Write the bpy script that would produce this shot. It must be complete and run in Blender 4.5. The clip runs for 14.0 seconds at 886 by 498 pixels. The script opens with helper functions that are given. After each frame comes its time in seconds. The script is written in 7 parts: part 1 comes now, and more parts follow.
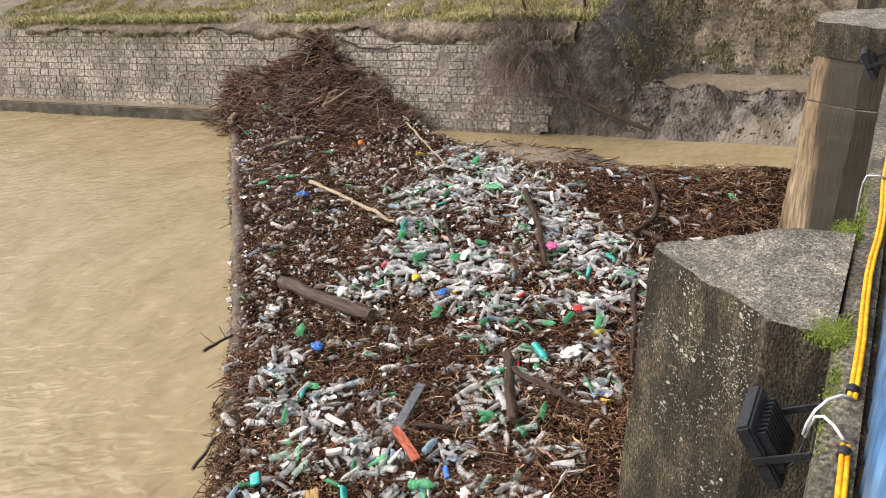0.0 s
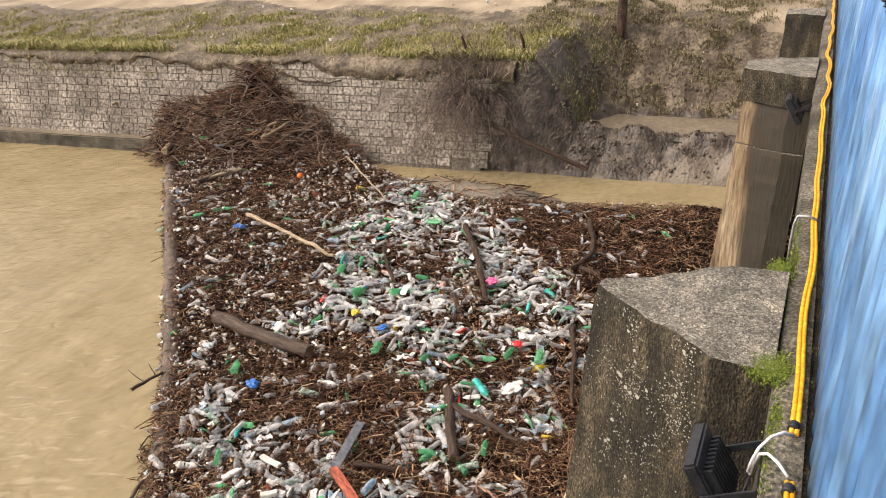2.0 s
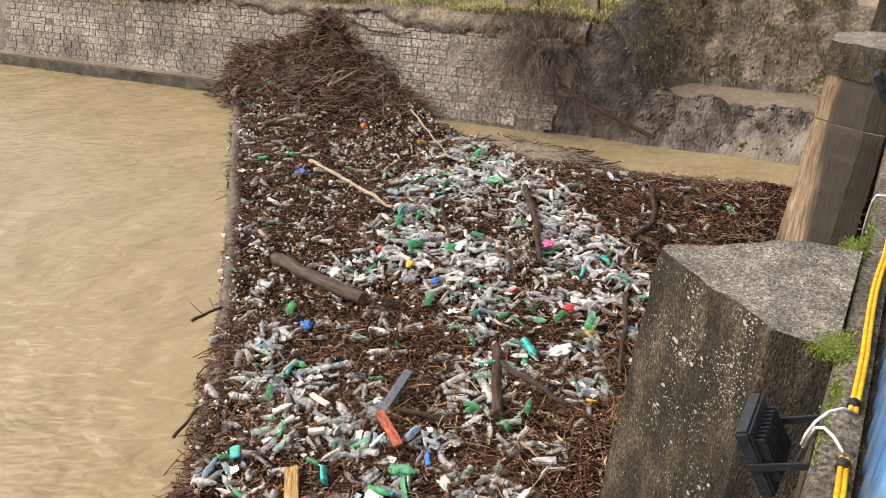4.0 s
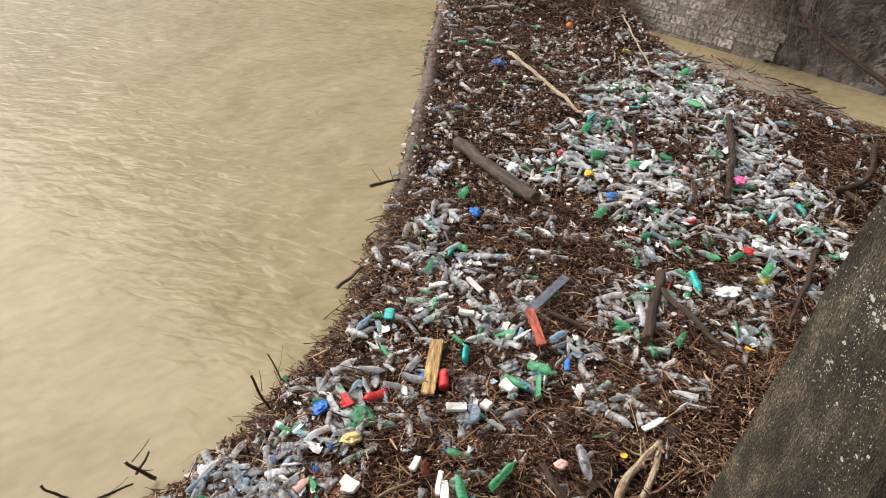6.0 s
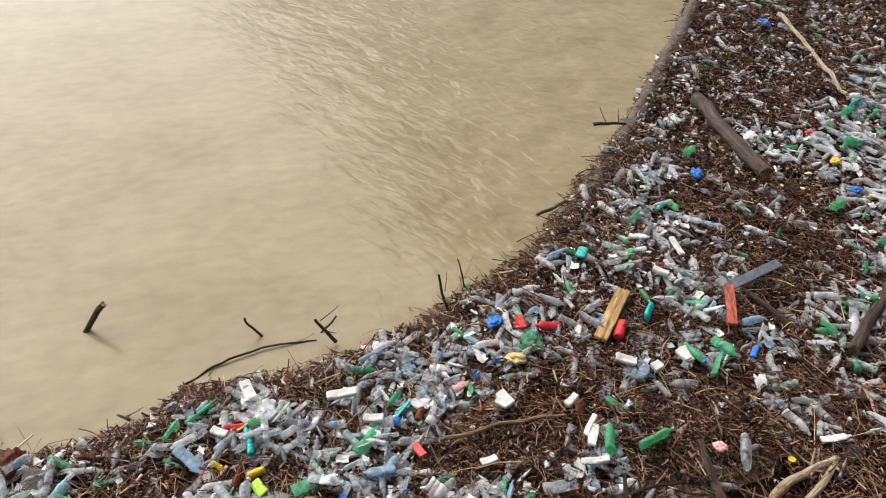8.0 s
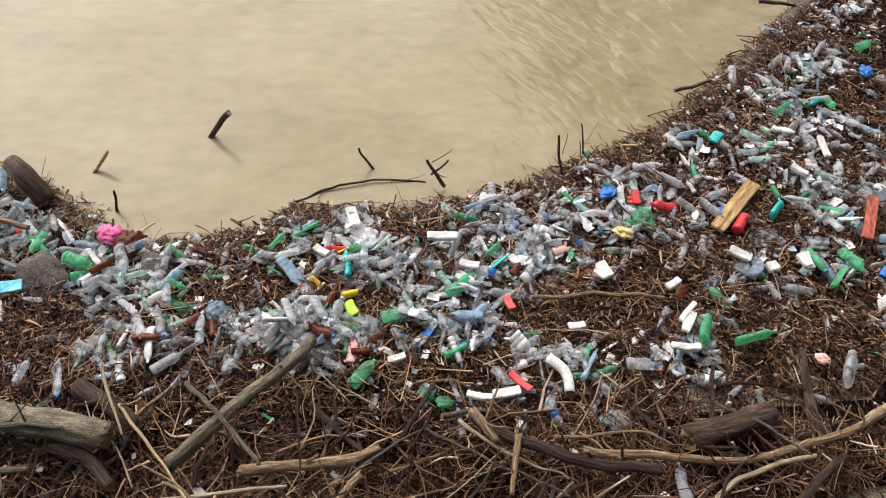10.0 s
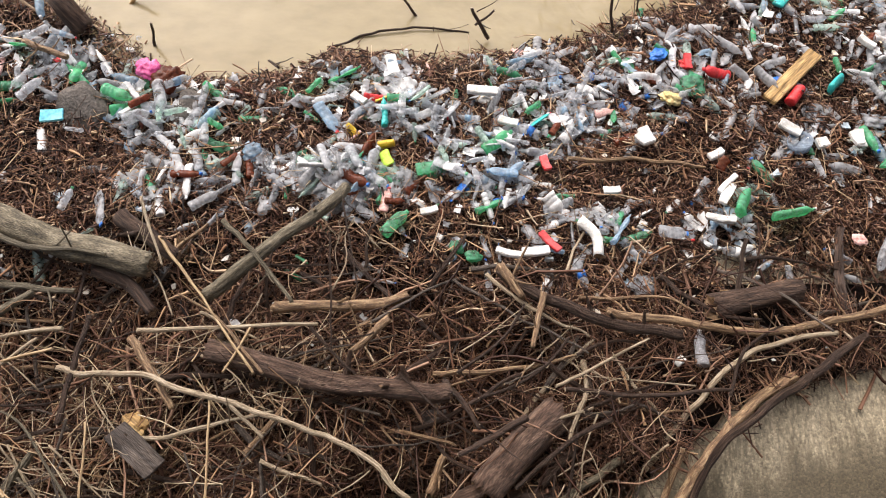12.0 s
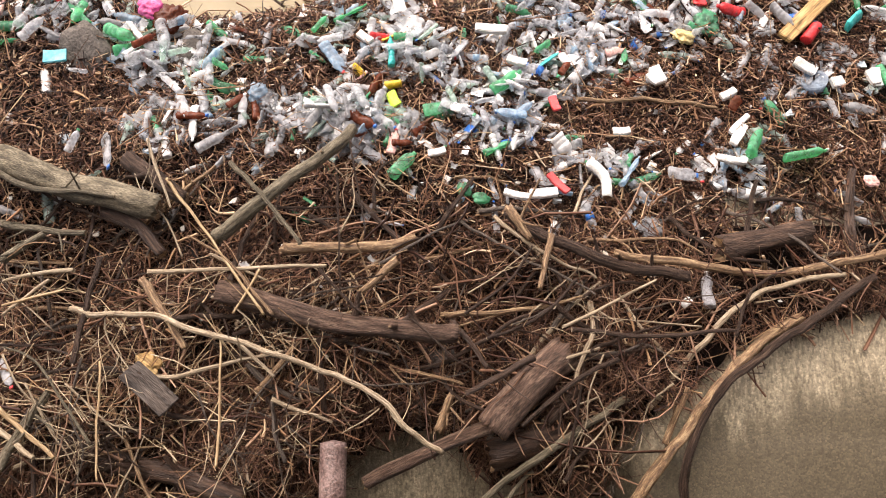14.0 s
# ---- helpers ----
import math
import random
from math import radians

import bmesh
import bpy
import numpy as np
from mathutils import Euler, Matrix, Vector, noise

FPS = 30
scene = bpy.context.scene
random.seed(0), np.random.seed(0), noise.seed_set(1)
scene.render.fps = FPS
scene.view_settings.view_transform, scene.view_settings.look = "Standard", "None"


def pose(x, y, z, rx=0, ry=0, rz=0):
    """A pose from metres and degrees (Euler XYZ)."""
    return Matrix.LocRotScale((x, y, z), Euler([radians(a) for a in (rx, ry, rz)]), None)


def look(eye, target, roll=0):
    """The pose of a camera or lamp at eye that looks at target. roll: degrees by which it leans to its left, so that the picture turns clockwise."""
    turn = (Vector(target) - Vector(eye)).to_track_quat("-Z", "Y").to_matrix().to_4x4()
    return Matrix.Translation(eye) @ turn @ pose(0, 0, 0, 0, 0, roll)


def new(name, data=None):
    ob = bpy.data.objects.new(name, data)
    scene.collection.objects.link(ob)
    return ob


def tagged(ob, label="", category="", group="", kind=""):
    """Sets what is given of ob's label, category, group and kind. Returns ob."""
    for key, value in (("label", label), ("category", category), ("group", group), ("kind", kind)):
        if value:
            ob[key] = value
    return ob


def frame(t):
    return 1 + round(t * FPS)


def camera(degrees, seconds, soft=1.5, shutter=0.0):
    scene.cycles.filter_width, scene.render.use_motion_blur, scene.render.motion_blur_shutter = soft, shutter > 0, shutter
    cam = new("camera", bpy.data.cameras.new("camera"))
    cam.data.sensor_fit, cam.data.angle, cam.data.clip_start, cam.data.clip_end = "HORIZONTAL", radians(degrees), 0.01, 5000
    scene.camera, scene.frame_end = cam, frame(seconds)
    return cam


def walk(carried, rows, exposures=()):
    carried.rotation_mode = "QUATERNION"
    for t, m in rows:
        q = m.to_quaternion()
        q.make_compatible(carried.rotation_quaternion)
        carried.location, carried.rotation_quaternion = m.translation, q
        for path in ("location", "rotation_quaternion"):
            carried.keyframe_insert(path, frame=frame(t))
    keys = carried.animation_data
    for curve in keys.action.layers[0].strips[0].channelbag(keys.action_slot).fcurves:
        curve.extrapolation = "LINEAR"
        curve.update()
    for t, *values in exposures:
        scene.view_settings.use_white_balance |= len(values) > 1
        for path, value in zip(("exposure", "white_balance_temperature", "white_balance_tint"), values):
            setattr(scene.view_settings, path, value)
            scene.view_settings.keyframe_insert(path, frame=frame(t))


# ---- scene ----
cam = camera(62.02, 14.0, soft=1.0)
PATH = [
    (0, (0.174, 0.202, 6.302), (2.344, 1.687, 4.857), -5.87),
    (0.5, (0.186, 0.234, 6.312), (2.417, 1.656, 4.897), -5.12),
    (1, (0.213, 0.271, 6.280), (2.508, 1.626, 4.901), -4.23),
    (1.5, (0.210, 0.270, 6.281), (2.549, 1.577, 4.933), -3.42),
    (2, (0.200, 0.272, 6.285), (2.555, 1.562, 4.947), -2.83),
    (2.2, (0.202, 0.270, 6.284), (2.554, 1.565, 4.945), -2.72),
    (4.3, (0.110, 0.310, 6.224), (2.231, 1.796, 4.711), -0.42),
    (4.5, (0.104, 0.322, 6.205), (2.181, 1.841, 4.664), -0.14),
    (5, (0.097, 0.329, 6.171), (2.038, 1.941, 4.549), 0.60),
    (5.5, (0.071, 0.317, 6.154), (1.847, 2.026, 4.445), 1.53),
    (6, (0.039, 0.324, 6.119), (1.626, 2.127, 4.321), 2.51),
    (6.5, (0.001, 0.291, 6.111), (1.387, 2.185, 4.241), 3.25),
    (7, (-0.030, 0.289, 6.080), (1.156, 2.254, 4.149), 3.89),
    (7.5, (-0.061, 0.266, 6.052), (0.946, 2.289, 4.079), 4.23),
    (7.7, (-0.064, 0.258, 6.045), (0.874, 2.297, 4.055), 4.29),
    (9.8, (-0.072, 0.183, 5.799), (0.307, 2.018, 3.456), 5.25),
    (10, (-0.071, 0.184, 5.778), (0.272, 1.963, 3.387), 5.43),
    (10.5, (-0.073, 0.171, 5.757), (0.201, 1.805, 3.256), 5.88),
    (11, (-0.076, 0.161, 5.748), (0.154, 1.669, 3.164), 6.19),
    (11.5, (-0.078, 0.150, 5.740), (0.126, 1.553, 3.097), 6.44),
    (12, (-0.078, 0.143, 5.730), (0.110, 1.455, 3.039), 6.73),
    (12.5, (-0.079, 0.136, 5.727), (0.099, 1.364, 2.996), 7.01),
    (13, (-0.083, 0.121, 5.716), (0.087, 1.282, 2.955), 7.13),
    (13.5, (-0.081, 0.114, 5.711), (0.080, 1.236, 2.933), 6.90),
    (14, (-0.081, 0.122, 5.721), (0.074, 1.230, 2.937), 6.50),
]
walk(cam, [(t, look(eye, target, roll)) for t, eye, target, roll in PATH], [(0, 0.74, 6750, 15), (1, 0.7, 7150, 16), (2.2, 0.7, 7300, 18), (4.5, 0.74, 6900, 15), (5.5, 0.68, 6750, 14), (7, 0.36, 6400, 13), (9, 0.38, 6400, 13), (10, 0.48, 6400, 14), (11, 0.62, 6500, 16), (12.5, 0.9, 6700, 19), (14, 1.12, 7050, 22)])

# ---- world, sun and exposure ----
world = bpy.data.worlds.new("overcast_sky")
scene.world = world
world.use_nodes = True
wn, wl = world.node_tree.nodes, world.node_tree.links
sky = wn.new("ShaderNodeTexSky")
sky.sky_type, sky.sun_disc = "NISHITA", False
sky.sun_elevation, sky.sun_rotation = radians(46), radians(-28)
sky.air_density, sky.dust_density = 1.0, 1.6
grey = wn.new("ShaderNodeHueSaturation")
grey.inputs["Saturation"].default_value = 0.22
wl.new(sky.outputs["Color"], grey.inputs["Color"])
wl.new(grey.outputs["Color"], wn["Background"].inputs["Color"])
wn["Background"].inputs["Strength"].default_value = 0.11
sun = new("sun", bpy.data.lights.new("sun", "SUN"))
sun.data.energy, sun.data.angle, sun.data.color = 3.0, radians(70), (1.0, 0.95, 0.86)
sun.matrix_world = look((-7, 13, 15.3), (0, 0, 0))


# ---- materials ----
def mat(name, colours, scale=6.0, rough=0.7, bump=0.3, stretch=(1, 1, 1), fine=5.0, spec=0.5, vary=0.0, random="", clear=0.0, detail=6.0, metal=0.0, place="Object", stain=0.35, dist=0.02):
    """Noise-ramped colour at two scales, relief and gloss. clear: share of light let straight through. random: object or island."""
    m = bpy.data.materials.new(name)
    m.use_nodes = True
    n, l = m.node_tree.nodes, m.node_tree.links
    p = n["Principled BSDF"]
    co, mp = n.new("ShaderNodeTexCoord"), n.new("ShaderNodeMapping")
    mp.inputs["Scale"].default_value = stretch
    l.new(n.new("ShaderNodeNewGeometry").outputs["Position"] if place == "Position" else co.outputs[place], mp.inputs["Vector"])
    a, b = n.new("ShaderNodeTexNoise"), n.new("ShaderNodeTexNoise")
    for node, s in ((a, scale), (b, scale * fine)):
        node.inputs["Scale"].default_value, node.inputs["Detail"].default_value = s, detail
        l.new(mp.outputs["Vector"], node.inputs["Vector"])
    ramp = n.new("ShaderNodeValToRGB")
    while len(ramp.color_ramp.elements) < len(colours):
        ramp.color_ramp.elements.new(0.5)
    for k, (e, c) in enumerate(zip(ramp.color_ramp.elements, colours)):
        e.position = 0.28 + 0.44 * k / max(1, len(colours) - 1)
        e.color = (*c, 1)
    l.new(a.outputs["Fac"], ramp.inputs["Fac"])
    mul = n.new("ShaderNodeMix")
    mul.data_type, mul.blend_type = "RGBA", "OVERLAY"
    mul.inputs["Factor"].default_value = stain
    l.new(ramp.outputs["Color"], mul.inputs["A"])
    wide = n.new("ShaderNodeMapRange")
    wide.inputs["From Min"].default_value, wide.inputs["From Max"].default_value = 0.3, 0.7
    l.new(b.outputs["Fac"], wide.inputs["Value"])
    l.new(wide.outputs["Result"], mul.inputs["B"])
    colour = mul.outputs["Result"]
    if random:
        r = n.new("ShaderNodeObjectInfo" if random == "object" else "ShaderNodeNewGeometry")
        hs = n.new("ShaderNodeHueSaturation")
        v = n.new("ShaderNodeMapRange")
        v.inputs["To Min"].default_value, v.inputs["To Max"].default_value = 1 - vary, 1 + vary
        l.new(r.outputs["Random" if random == "object" else "Random Per Island"], v.inputs["Value"])
        l.new(v.outputs["Result"], hs.inputs["Value"])
        l.new(colour, hs.inputs["Color"])
        colour = hs.outputs["Color"]
    l.new(colour, p.inputs["Base Color"])
    p.inputs["Roughness"].default_value, p.inputs["Specular IOR Level"].default_value = rough, spec
    p.inputs["Metallic"].default_value = metal
    if bump:
        bp = n.new("ShaderNodeBump")
        bp.inputs["Strength"].default_value, bp.inputs["Distance"].default_value = bump, dist
        l.new(b.outputs["Fac"], bp.inputs["Height"])
        l.new(bp.outputs["Normal"], p.inputs["Normal"])
    if clear:
        tr, mx = n.new("ShaderNodeBsdfTransparent"), n.new("ShaderNodeMixShader")
        patch = n.new("ShaderNodeMapRange")
        for key, value in (("From Min", 0.35), ("From Max", 0.65), ("To Min", clear * 0.3), ("To Max", clear * 1.9)):
            patch.inputs[key].default_value = value
        l.new(a.outputs["Fac"], patch.inputs["Value"])
        l.new(patch.outputs["Result"], mx.inputs["Fac"])
        l.new(colour, tr.inputs["Color"])
        glow, skin = n.new("ShaderNodeBsdfTranslucent"), n.new("ShaderNodeMixShader")
        skin.inputs["Fac"].default_value = 0.4
        l.new(colour, glow.inputs["Color"])
        l.new(p.outputs["BSDF"], skin.inputs[1])
        l.new(glow.outputs["BSDF"], skin.inputs[2])
        l.new(skin.outputs["Shader"], mx.inputs[1])
        l.new(tr.outputs["BSDF"], mx.inputs[2])
        l.new(mx.outputs["Shader"], n["Material Output"].inputs["Surface"])
    return m


def island_mat(name, colours, rough=0.6, spec=0.5, bump=0.0, skew=1.0):
    """One colour per loose piece, out of a ramp; skew under 1 gives the first colours more pieces."""
    m = mat(name, colours, 30, rough, bump, spec=spec)
    n, l = m.node_tree.nodes, m.node_tree.links
    g = n.new("ShaderNodeNewGeometry")
    ramp = next(x for x in n if x.bl_idname == "ShaderNodeValToRGB")
    for k, e in enumerate(ramp.color_ramp.elements):
        e.position = (k / max(1, len(colours) - 1)) ** skew
    l.new(g.outputs["Random Per Island"], ramp.inputs["Fac"])
    return m


M_BARK = mat("bark", [(0.018, 0.011, 0.008), (0.07, 0.042, 0.029), (0.18, 0.117, 0.08)], 12, 0.55, 1.0, (3.2, 0.35, 1), 5, 0.3, place="UV", dist=0.03, stain=0.6)
M_BOOM = mat("boom_timber", [(0.03, 0.021, 0.016), (0.085, 0.06, 0.045), (0.17, 0.125, 0.095)], 7, 0.6, 0.9, (1.6, 0.4, 1), 6, place="UV", stain=0.6)
M_DARKWOOD = mat("dark_wood", [(0.018, 0.011, 0.008), (0.06, 0.036, 0.025), (0.15, 0.092, 0.06)], 9, 0.42, 0.8, (3.0, 0.3, 1), 6, 0.35, place="UV", stain=0.5)
M_PALEWOOD = mat("pale_wood", [(0.13, 0.085, 0.05), (0.4, 0.31, 0.2), (0.62, 0.54, 0.41)], 10, 0.6, 0.6, (2.4, 0.6, 1), 6, place="UV", stain=0.5)
M_ORANGEWOOD = mat("orange_wood", [(0.05, 0.027, 0.016), (0.25, 0.15, 0.078), (0.55, 0.4, 0.225)], 9, 0.55, 0.7, (2.4, 0.8, 1), 6, place="UV", stain=0.65)
M_GREYBARK = mat("grey_bark", [(0.045, 0.038, 0.024), (0.155, 0.128, 0.082), (0.33, 0.285, 0.195)], 11, 0.75, 0.9, (2.6, 0.6, 1), 6, place="UV", stain=0.7)
M_DRIFTBARK = mat("weathered_bark", [(0.04, 0.029, 0.022), (0.13, 0.1, 0.078), (0.27, 0.22, 0.175)], 11, 0.7, 0.9, (2.6, 0.5, 1), 6, place="UV", stain=0.6)
M_REDBARK = mat("wet_red_bark", [(0.035, 0.02, 0.014), (0.12, 0.072, 0.05), (0.28, 0.185, 0.13)], 13, 0.5, 1.0, (3.4, 0.4, 1), 5, 0.35, place="UV", dist=0.03, stain=0.65)
M_YELWOOD = mat("yellow_wood", [(0.17, 0.09, 0.028), (0.42, 0.26, 0.1), (0.56, 0.4, 0.18)], 5, 0.7, 0.8, (0.25, 2.4, 1), 6, stain=0.6)
M_REDPAINT = mat("red_paint", [(0.2, 0.045, 0.025), (0.38, 0.08, 0.042), (0.45, 0.14, 0.085)], 7, 0.55, 0.4, (0.4, 2, 1), stain=0.55)
M_SLATE = mat("grey_plastic", [(0.1, 0.11, 0.13), (0.17, 0.185, 0.21)], 5, 0.5, 0.2)
M_RUST = mat("rusty_pipe", [(0.09, 0.05, 0.042), (0.19, 0.125, 0.11), (0.28, 0.2, 0.18)], 8, 0.4, 0.6, fine=7, stain=0.6)
M_STONE = mat("stone", [(0.05, 0.042, 0.034), (0.115, 0.097, 0.08)], 8, 0.7, 0.8, fine=6, stain=0.6)
M_WHITE = mat("white_plastic", [(0.6, 0.59, 0.56), (0.84, 0.84, 0.82)], 12, 0.4, 0.2, stain=0.25, place="Position", random="island", vary=0.12)
M_FOAM = mat("white_foam", [(0.6, 0.58, 0.52), (0.84, 0.83, 0.8)], 14, 0.85, 0.5, stain=0.3)
M_PETCLEAR = mat("clear_plastic", [(0.58, 0.6, 0.62), (0.78, 0.8, 0.82), (0.94, 0.95, 0.95)], 13, 0.09, 0.8, random="island", vary=0.25, clear=0.5, stain=0.26, place="Position", fine=3, dist=0.016)
M_PETMILKY = mat("milky_plastic", [(0.62, 0.63, 0.64), (0.8, 0.81, 0.82), (0.96, 0.96, 0.95)], 13, 0.14, 0.7, random="island", vary=0.27, clear=0.34, stain=0.28, place="Position", fine=3, dist=0.014)
M_PETGREEN = mat("green_plastic", [(0.06, 0.46, 0.22), (0.24, 0.7, 0.42), (0.6, 0.88, 0.7)], 13, 0.12, 0.6, random="island", vary=0.3, clear=0.42, stain=0.2, place="Position", fine=3, dist=0.012)
M_PETBLUE = mat("blue_grey_plastic", [(0.25, 0.33, 0.42), (0.45, 0.53, 0.62)], 9, 0.25, 0.4, clear=0.2)
M_PALEBLUE = mat("pale_blue_plastic", [(0.34, 0.52, 0.68), (0.55, 0.7, 0.82), (0.75, 0.84, 0.9)], 13, 0.15, 0.5, random="island", vary=0.2, clear=0.35, place="Position", fine=3, dist=0.012)
M_MINT = mat("pale_green_plastic", [(0.5, 0.7, 0.6), (0.7, 0.84, 0.77), (0.86, 0.93, 0.9)], 13, 0.12, 0.6, random="island", vary=0.2, clear=0.5, stain=0.2, place="Position", fine=3, dist=0.012)
M_TEAL = mat("teal_plastic", [(0.0, 0.36, 0.34), (0.05, 0.55, 0.5)], 9, 0.3, 0.2)
M_CYAN = mat("cyan_plastic", [(0.08, 0.5, 0.6), (0.16, 0.65, 0.75)], 9, 0.4, 0.2)
M_BLUE = mat("blue_plastic", [(0.01, 0.09, 0.42), (0.04, 0.25, 0.7)], 9, 0.35, 0.4)
M_RED = mat("red_plastic", [(0.5, 0.015, 0.02), (0.7, 0.05, 0.05)], 9, 0.35, 0.3)
M_ORANGE = mat("orange_plastic", [(0.7, 0.12, 0.01), (0.85, 0.25, 0.04)], 9, 0.35, 0.3)
M_YELLOW = mat("yellow_plastic", [(0.7, 0.42, 0.02), (0.8, 0.58, 0.06)], 9, 0.35, 0.3)
M_CREAM = mat("cream_plastic", [(0.6, 0.44, 0.16), (0.74, 0.6, 0.3)], 9, 0.45, 0.4)
M_LIME = mat("lime_plastic", [(0.4, 0.65, 0.02), (0.55, 0.8, 0.1)], 9, 0.4, 0.3)
M_PINK = mat("magenta_plastic", [(0.6, 0.03, 0.22), (0.8, 0.2, 0.4)], 9, 0.4, 0.5)
M_PINKPALE = mat("pale_pink_rubber", [(0.6, 0.32, 0.28), (0.74, 0.48, 0.42)], 9, 0.5, 0.3)
M_COLA = mat("brown_plastic", [(0.13, 0.03, 0.015), (0.3, 0.09, 0.045), (0.45, 0.2, 0.12)], 13, 0.15, 0.6, random="island", vary=0.3, clear=0.35, place="Position", fine=3, dist=0.012)
M_SILVER = mat("silver_plastic", [(0.3, 0.3, 0.31), (0.6, 0.6, 0.62)], 30, 0.3, 0.8)
# Litter bed: shade of the gaps between twigs put into a near-black colour.
M_SHADELITTER = mat("shaded_twig_litter", [(0.003, 0.0018, 0.0014), (0.009, 0.005, 0.0035), (0.032, 0.016, 0.01)], 24, 0.8, 1.0, spec=0.1, fine=6, dist=0.05)
M_TWIG = island_mat("twigs", [(0.006, 0.0028, 0.002), (0.012, 0.0055, 0.004), (0.027, 0.0115, 0.0075), (0.06, 0.026, 0.016), (0.13, 0.058, 0.034), (0.3, 0.155, 0.085), (0.64, 0.45, 0.29)], 0.42, 0.22, skew=0.9)
M_CRUMB = island_mat("wood_crumbs", [(0.022, 0.0095, 0.0062), (0.06, 0.027, 0.017), (0.12, 0.057, 0.036), (0.215, 0.113, 0.07), (0.4, 0.25, 0.165)], 0.5, 0.25)
M_REED = island_mat("dry_reed", [(0.35, 0.25, 0.14), (0.5, 0.39, 0.24), (0.62, 0.52, 0.36), (0.44, 0.31, 0.17)], 0.5)
M_STRAW = island_mat("straw", [(0.07, 0.035, 0.02), (0.2, 0.1, 0.055), (0.36, 0.22, 0.12), (0.55, 0.42, 0.27)], 0.5, 0.25)
M_DRIFT = island_mat("grey_drift", [(0.06, 0.038, 0.029), (0.16, 0.108, 0.082), (0.29, 0.21, 0.162), (0.44, 0.35, 0.28)], 0.65)
M_CANE = mat("cane", [(0.2, 0.12, 0.055), (0.42, 0.29, 0.15), (0.58, 0.45, 0.28)], 7, 0.5, 0.4, (1.5, 0.5, 1), 5, place="UV")
M_BOARD = mat("wet_board", [(0.02, 0.014, 0.011), (0.06, 0.044, 0.034), (0.13, 0.1, 0.078)], 9, 0.45, 0.8, (0.35, 2.4, 1), 6)
M_SPLINTER = island_mat("splintered_wood", [(0.07, 0.032, 0.021), (0.18, 0.088, 0.05), (0.34, 0.185, 0.1), (0.55, 0.35, 0.19), (0.66, 0.53, 0.37), (0.1, 0.05, 0.032)], 0.5, 0.2)
M_CHIPS = island_mat("plastic_chips", [(0.75, 0.75, 0.72), (0.55, 0.54, 0.5), (0.7, 0.62, 0.5), (0.8, 0.8, 0.78), (0.3, 0.24, 0.18), (0.5, 0.6, 0.66), (0.78, 0.76, 0.7)], 0.6)
M_MUD = mat("mud", [(0.07, 0.054, 0.04), (0.15, 0.118, 0.088), (0.26, 0.21, 0.158)], 2.6, 0.3, 1.0, fine=7, dist=0.09)
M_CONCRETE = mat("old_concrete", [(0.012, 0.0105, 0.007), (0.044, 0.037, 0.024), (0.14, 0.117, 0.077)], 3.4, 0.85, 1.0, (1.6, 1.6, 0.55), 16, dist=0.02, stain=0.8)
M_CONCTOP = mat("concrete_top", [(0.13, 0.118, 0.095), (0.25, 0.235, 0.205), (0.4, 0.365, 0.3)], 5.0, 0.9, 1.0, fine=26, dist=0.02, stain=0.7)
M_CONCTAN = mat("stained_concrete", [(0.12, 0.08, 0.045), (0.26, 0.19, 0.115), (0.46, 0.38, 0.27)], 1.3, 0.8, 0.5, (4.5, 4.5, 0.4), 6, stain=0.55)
M_WEIR = mat("weir_concrete", [(0.2, 0.168, 0.115), (0.35, 0.3, 0.21), (0.48, 0.415, 0.3)], 2.0, 0.6, 0.3, (1.6, 0.6, 0.7), 14, stain=0.45, dist=0.012)
M_KERB = mat("kerb_concrete", [(0.04, 0.038, 0.03), (0.1, 0.092, 0.075), (0.19, 0.175, 0.145)], 2.6, 0.9, 1.0, fine=18, stain=0.75)
M_LICHEN = mat("lichen", [(0.32, 0.32, 0.27), (0.5, 0.5, 0.43)], 20, 0.9, 0.4)
M_STONEWALL = mat("wall_stone", [(0.11, 0.093, 0.075), (0.25, 0.222, 0.185), (0.4, 0.36, 0.305)], 0.9, 0.75, 0.9, random="object", vary=0.14, fine=16, place="Position", stain=0.8)
M_JOINT = mat("wall_mortar", [(0.1, 0.086, 0.069), (0.21, 0.184, 0.15)], 2, 0.85, 0.8, fine=9, place="Position", stain=0.6)
M_MOSS = island_mat("moss", [(0.05, 0.08, 0.01), (0.11, 0.155, 0.016), (0.21, 0.25, 0.03)], 0.9)
M_GRASS = island_mat("grass_blades", [(0.13, 0.15, 0.035), (0.24, 0.25, 0.065), (0.37, 0.33, 0.13), (0.5, 0.42, 0.23)], 0.8)
M_DRYGRASS = island_mat("dry_grass", [(0.1, 0.08, 0.045), (0.2, 0.165, 0.1), (0.33, 0.28, 0.18), (0.17, 0.175, 0.065)], 0.85)
M_BRUSH = island_mat("brush_twigs", [(0.035, 0.024, 0.019), (0.08, 0.056, 0.045), (0.16, 0.118, 0.095), (0.32, 0.25, 0.2)], 0.8)
M_BLUESHEET = mat("blue_sheet", [(0.038, 0.145, 0.36), (0.062, 0.19, 0.42), (0.11, 0.255, 0.47), (0.21, 0.37, 0.55)], 1.7, 0.45, 0.2, (1.0, 1, 0.4), 7, stain=0.45)
M_CABLE = mat("yellow_conduit", [(0.72, 0.32, 0.01), (0.85, 0.45, 0.02)], 8, 0.4, 0.1)
M_GREYWIRE = mat("white_wire", [(0.6, 0.6, 0.6), (0.75, 0.75, 0.75)], 8, 0.5, 0.1)
M_BLACK = mat("black_metal", [(0.012, 0.013, 0.016), (0.025, 0.028, 0.034)], 12, 0.45, 0.2)
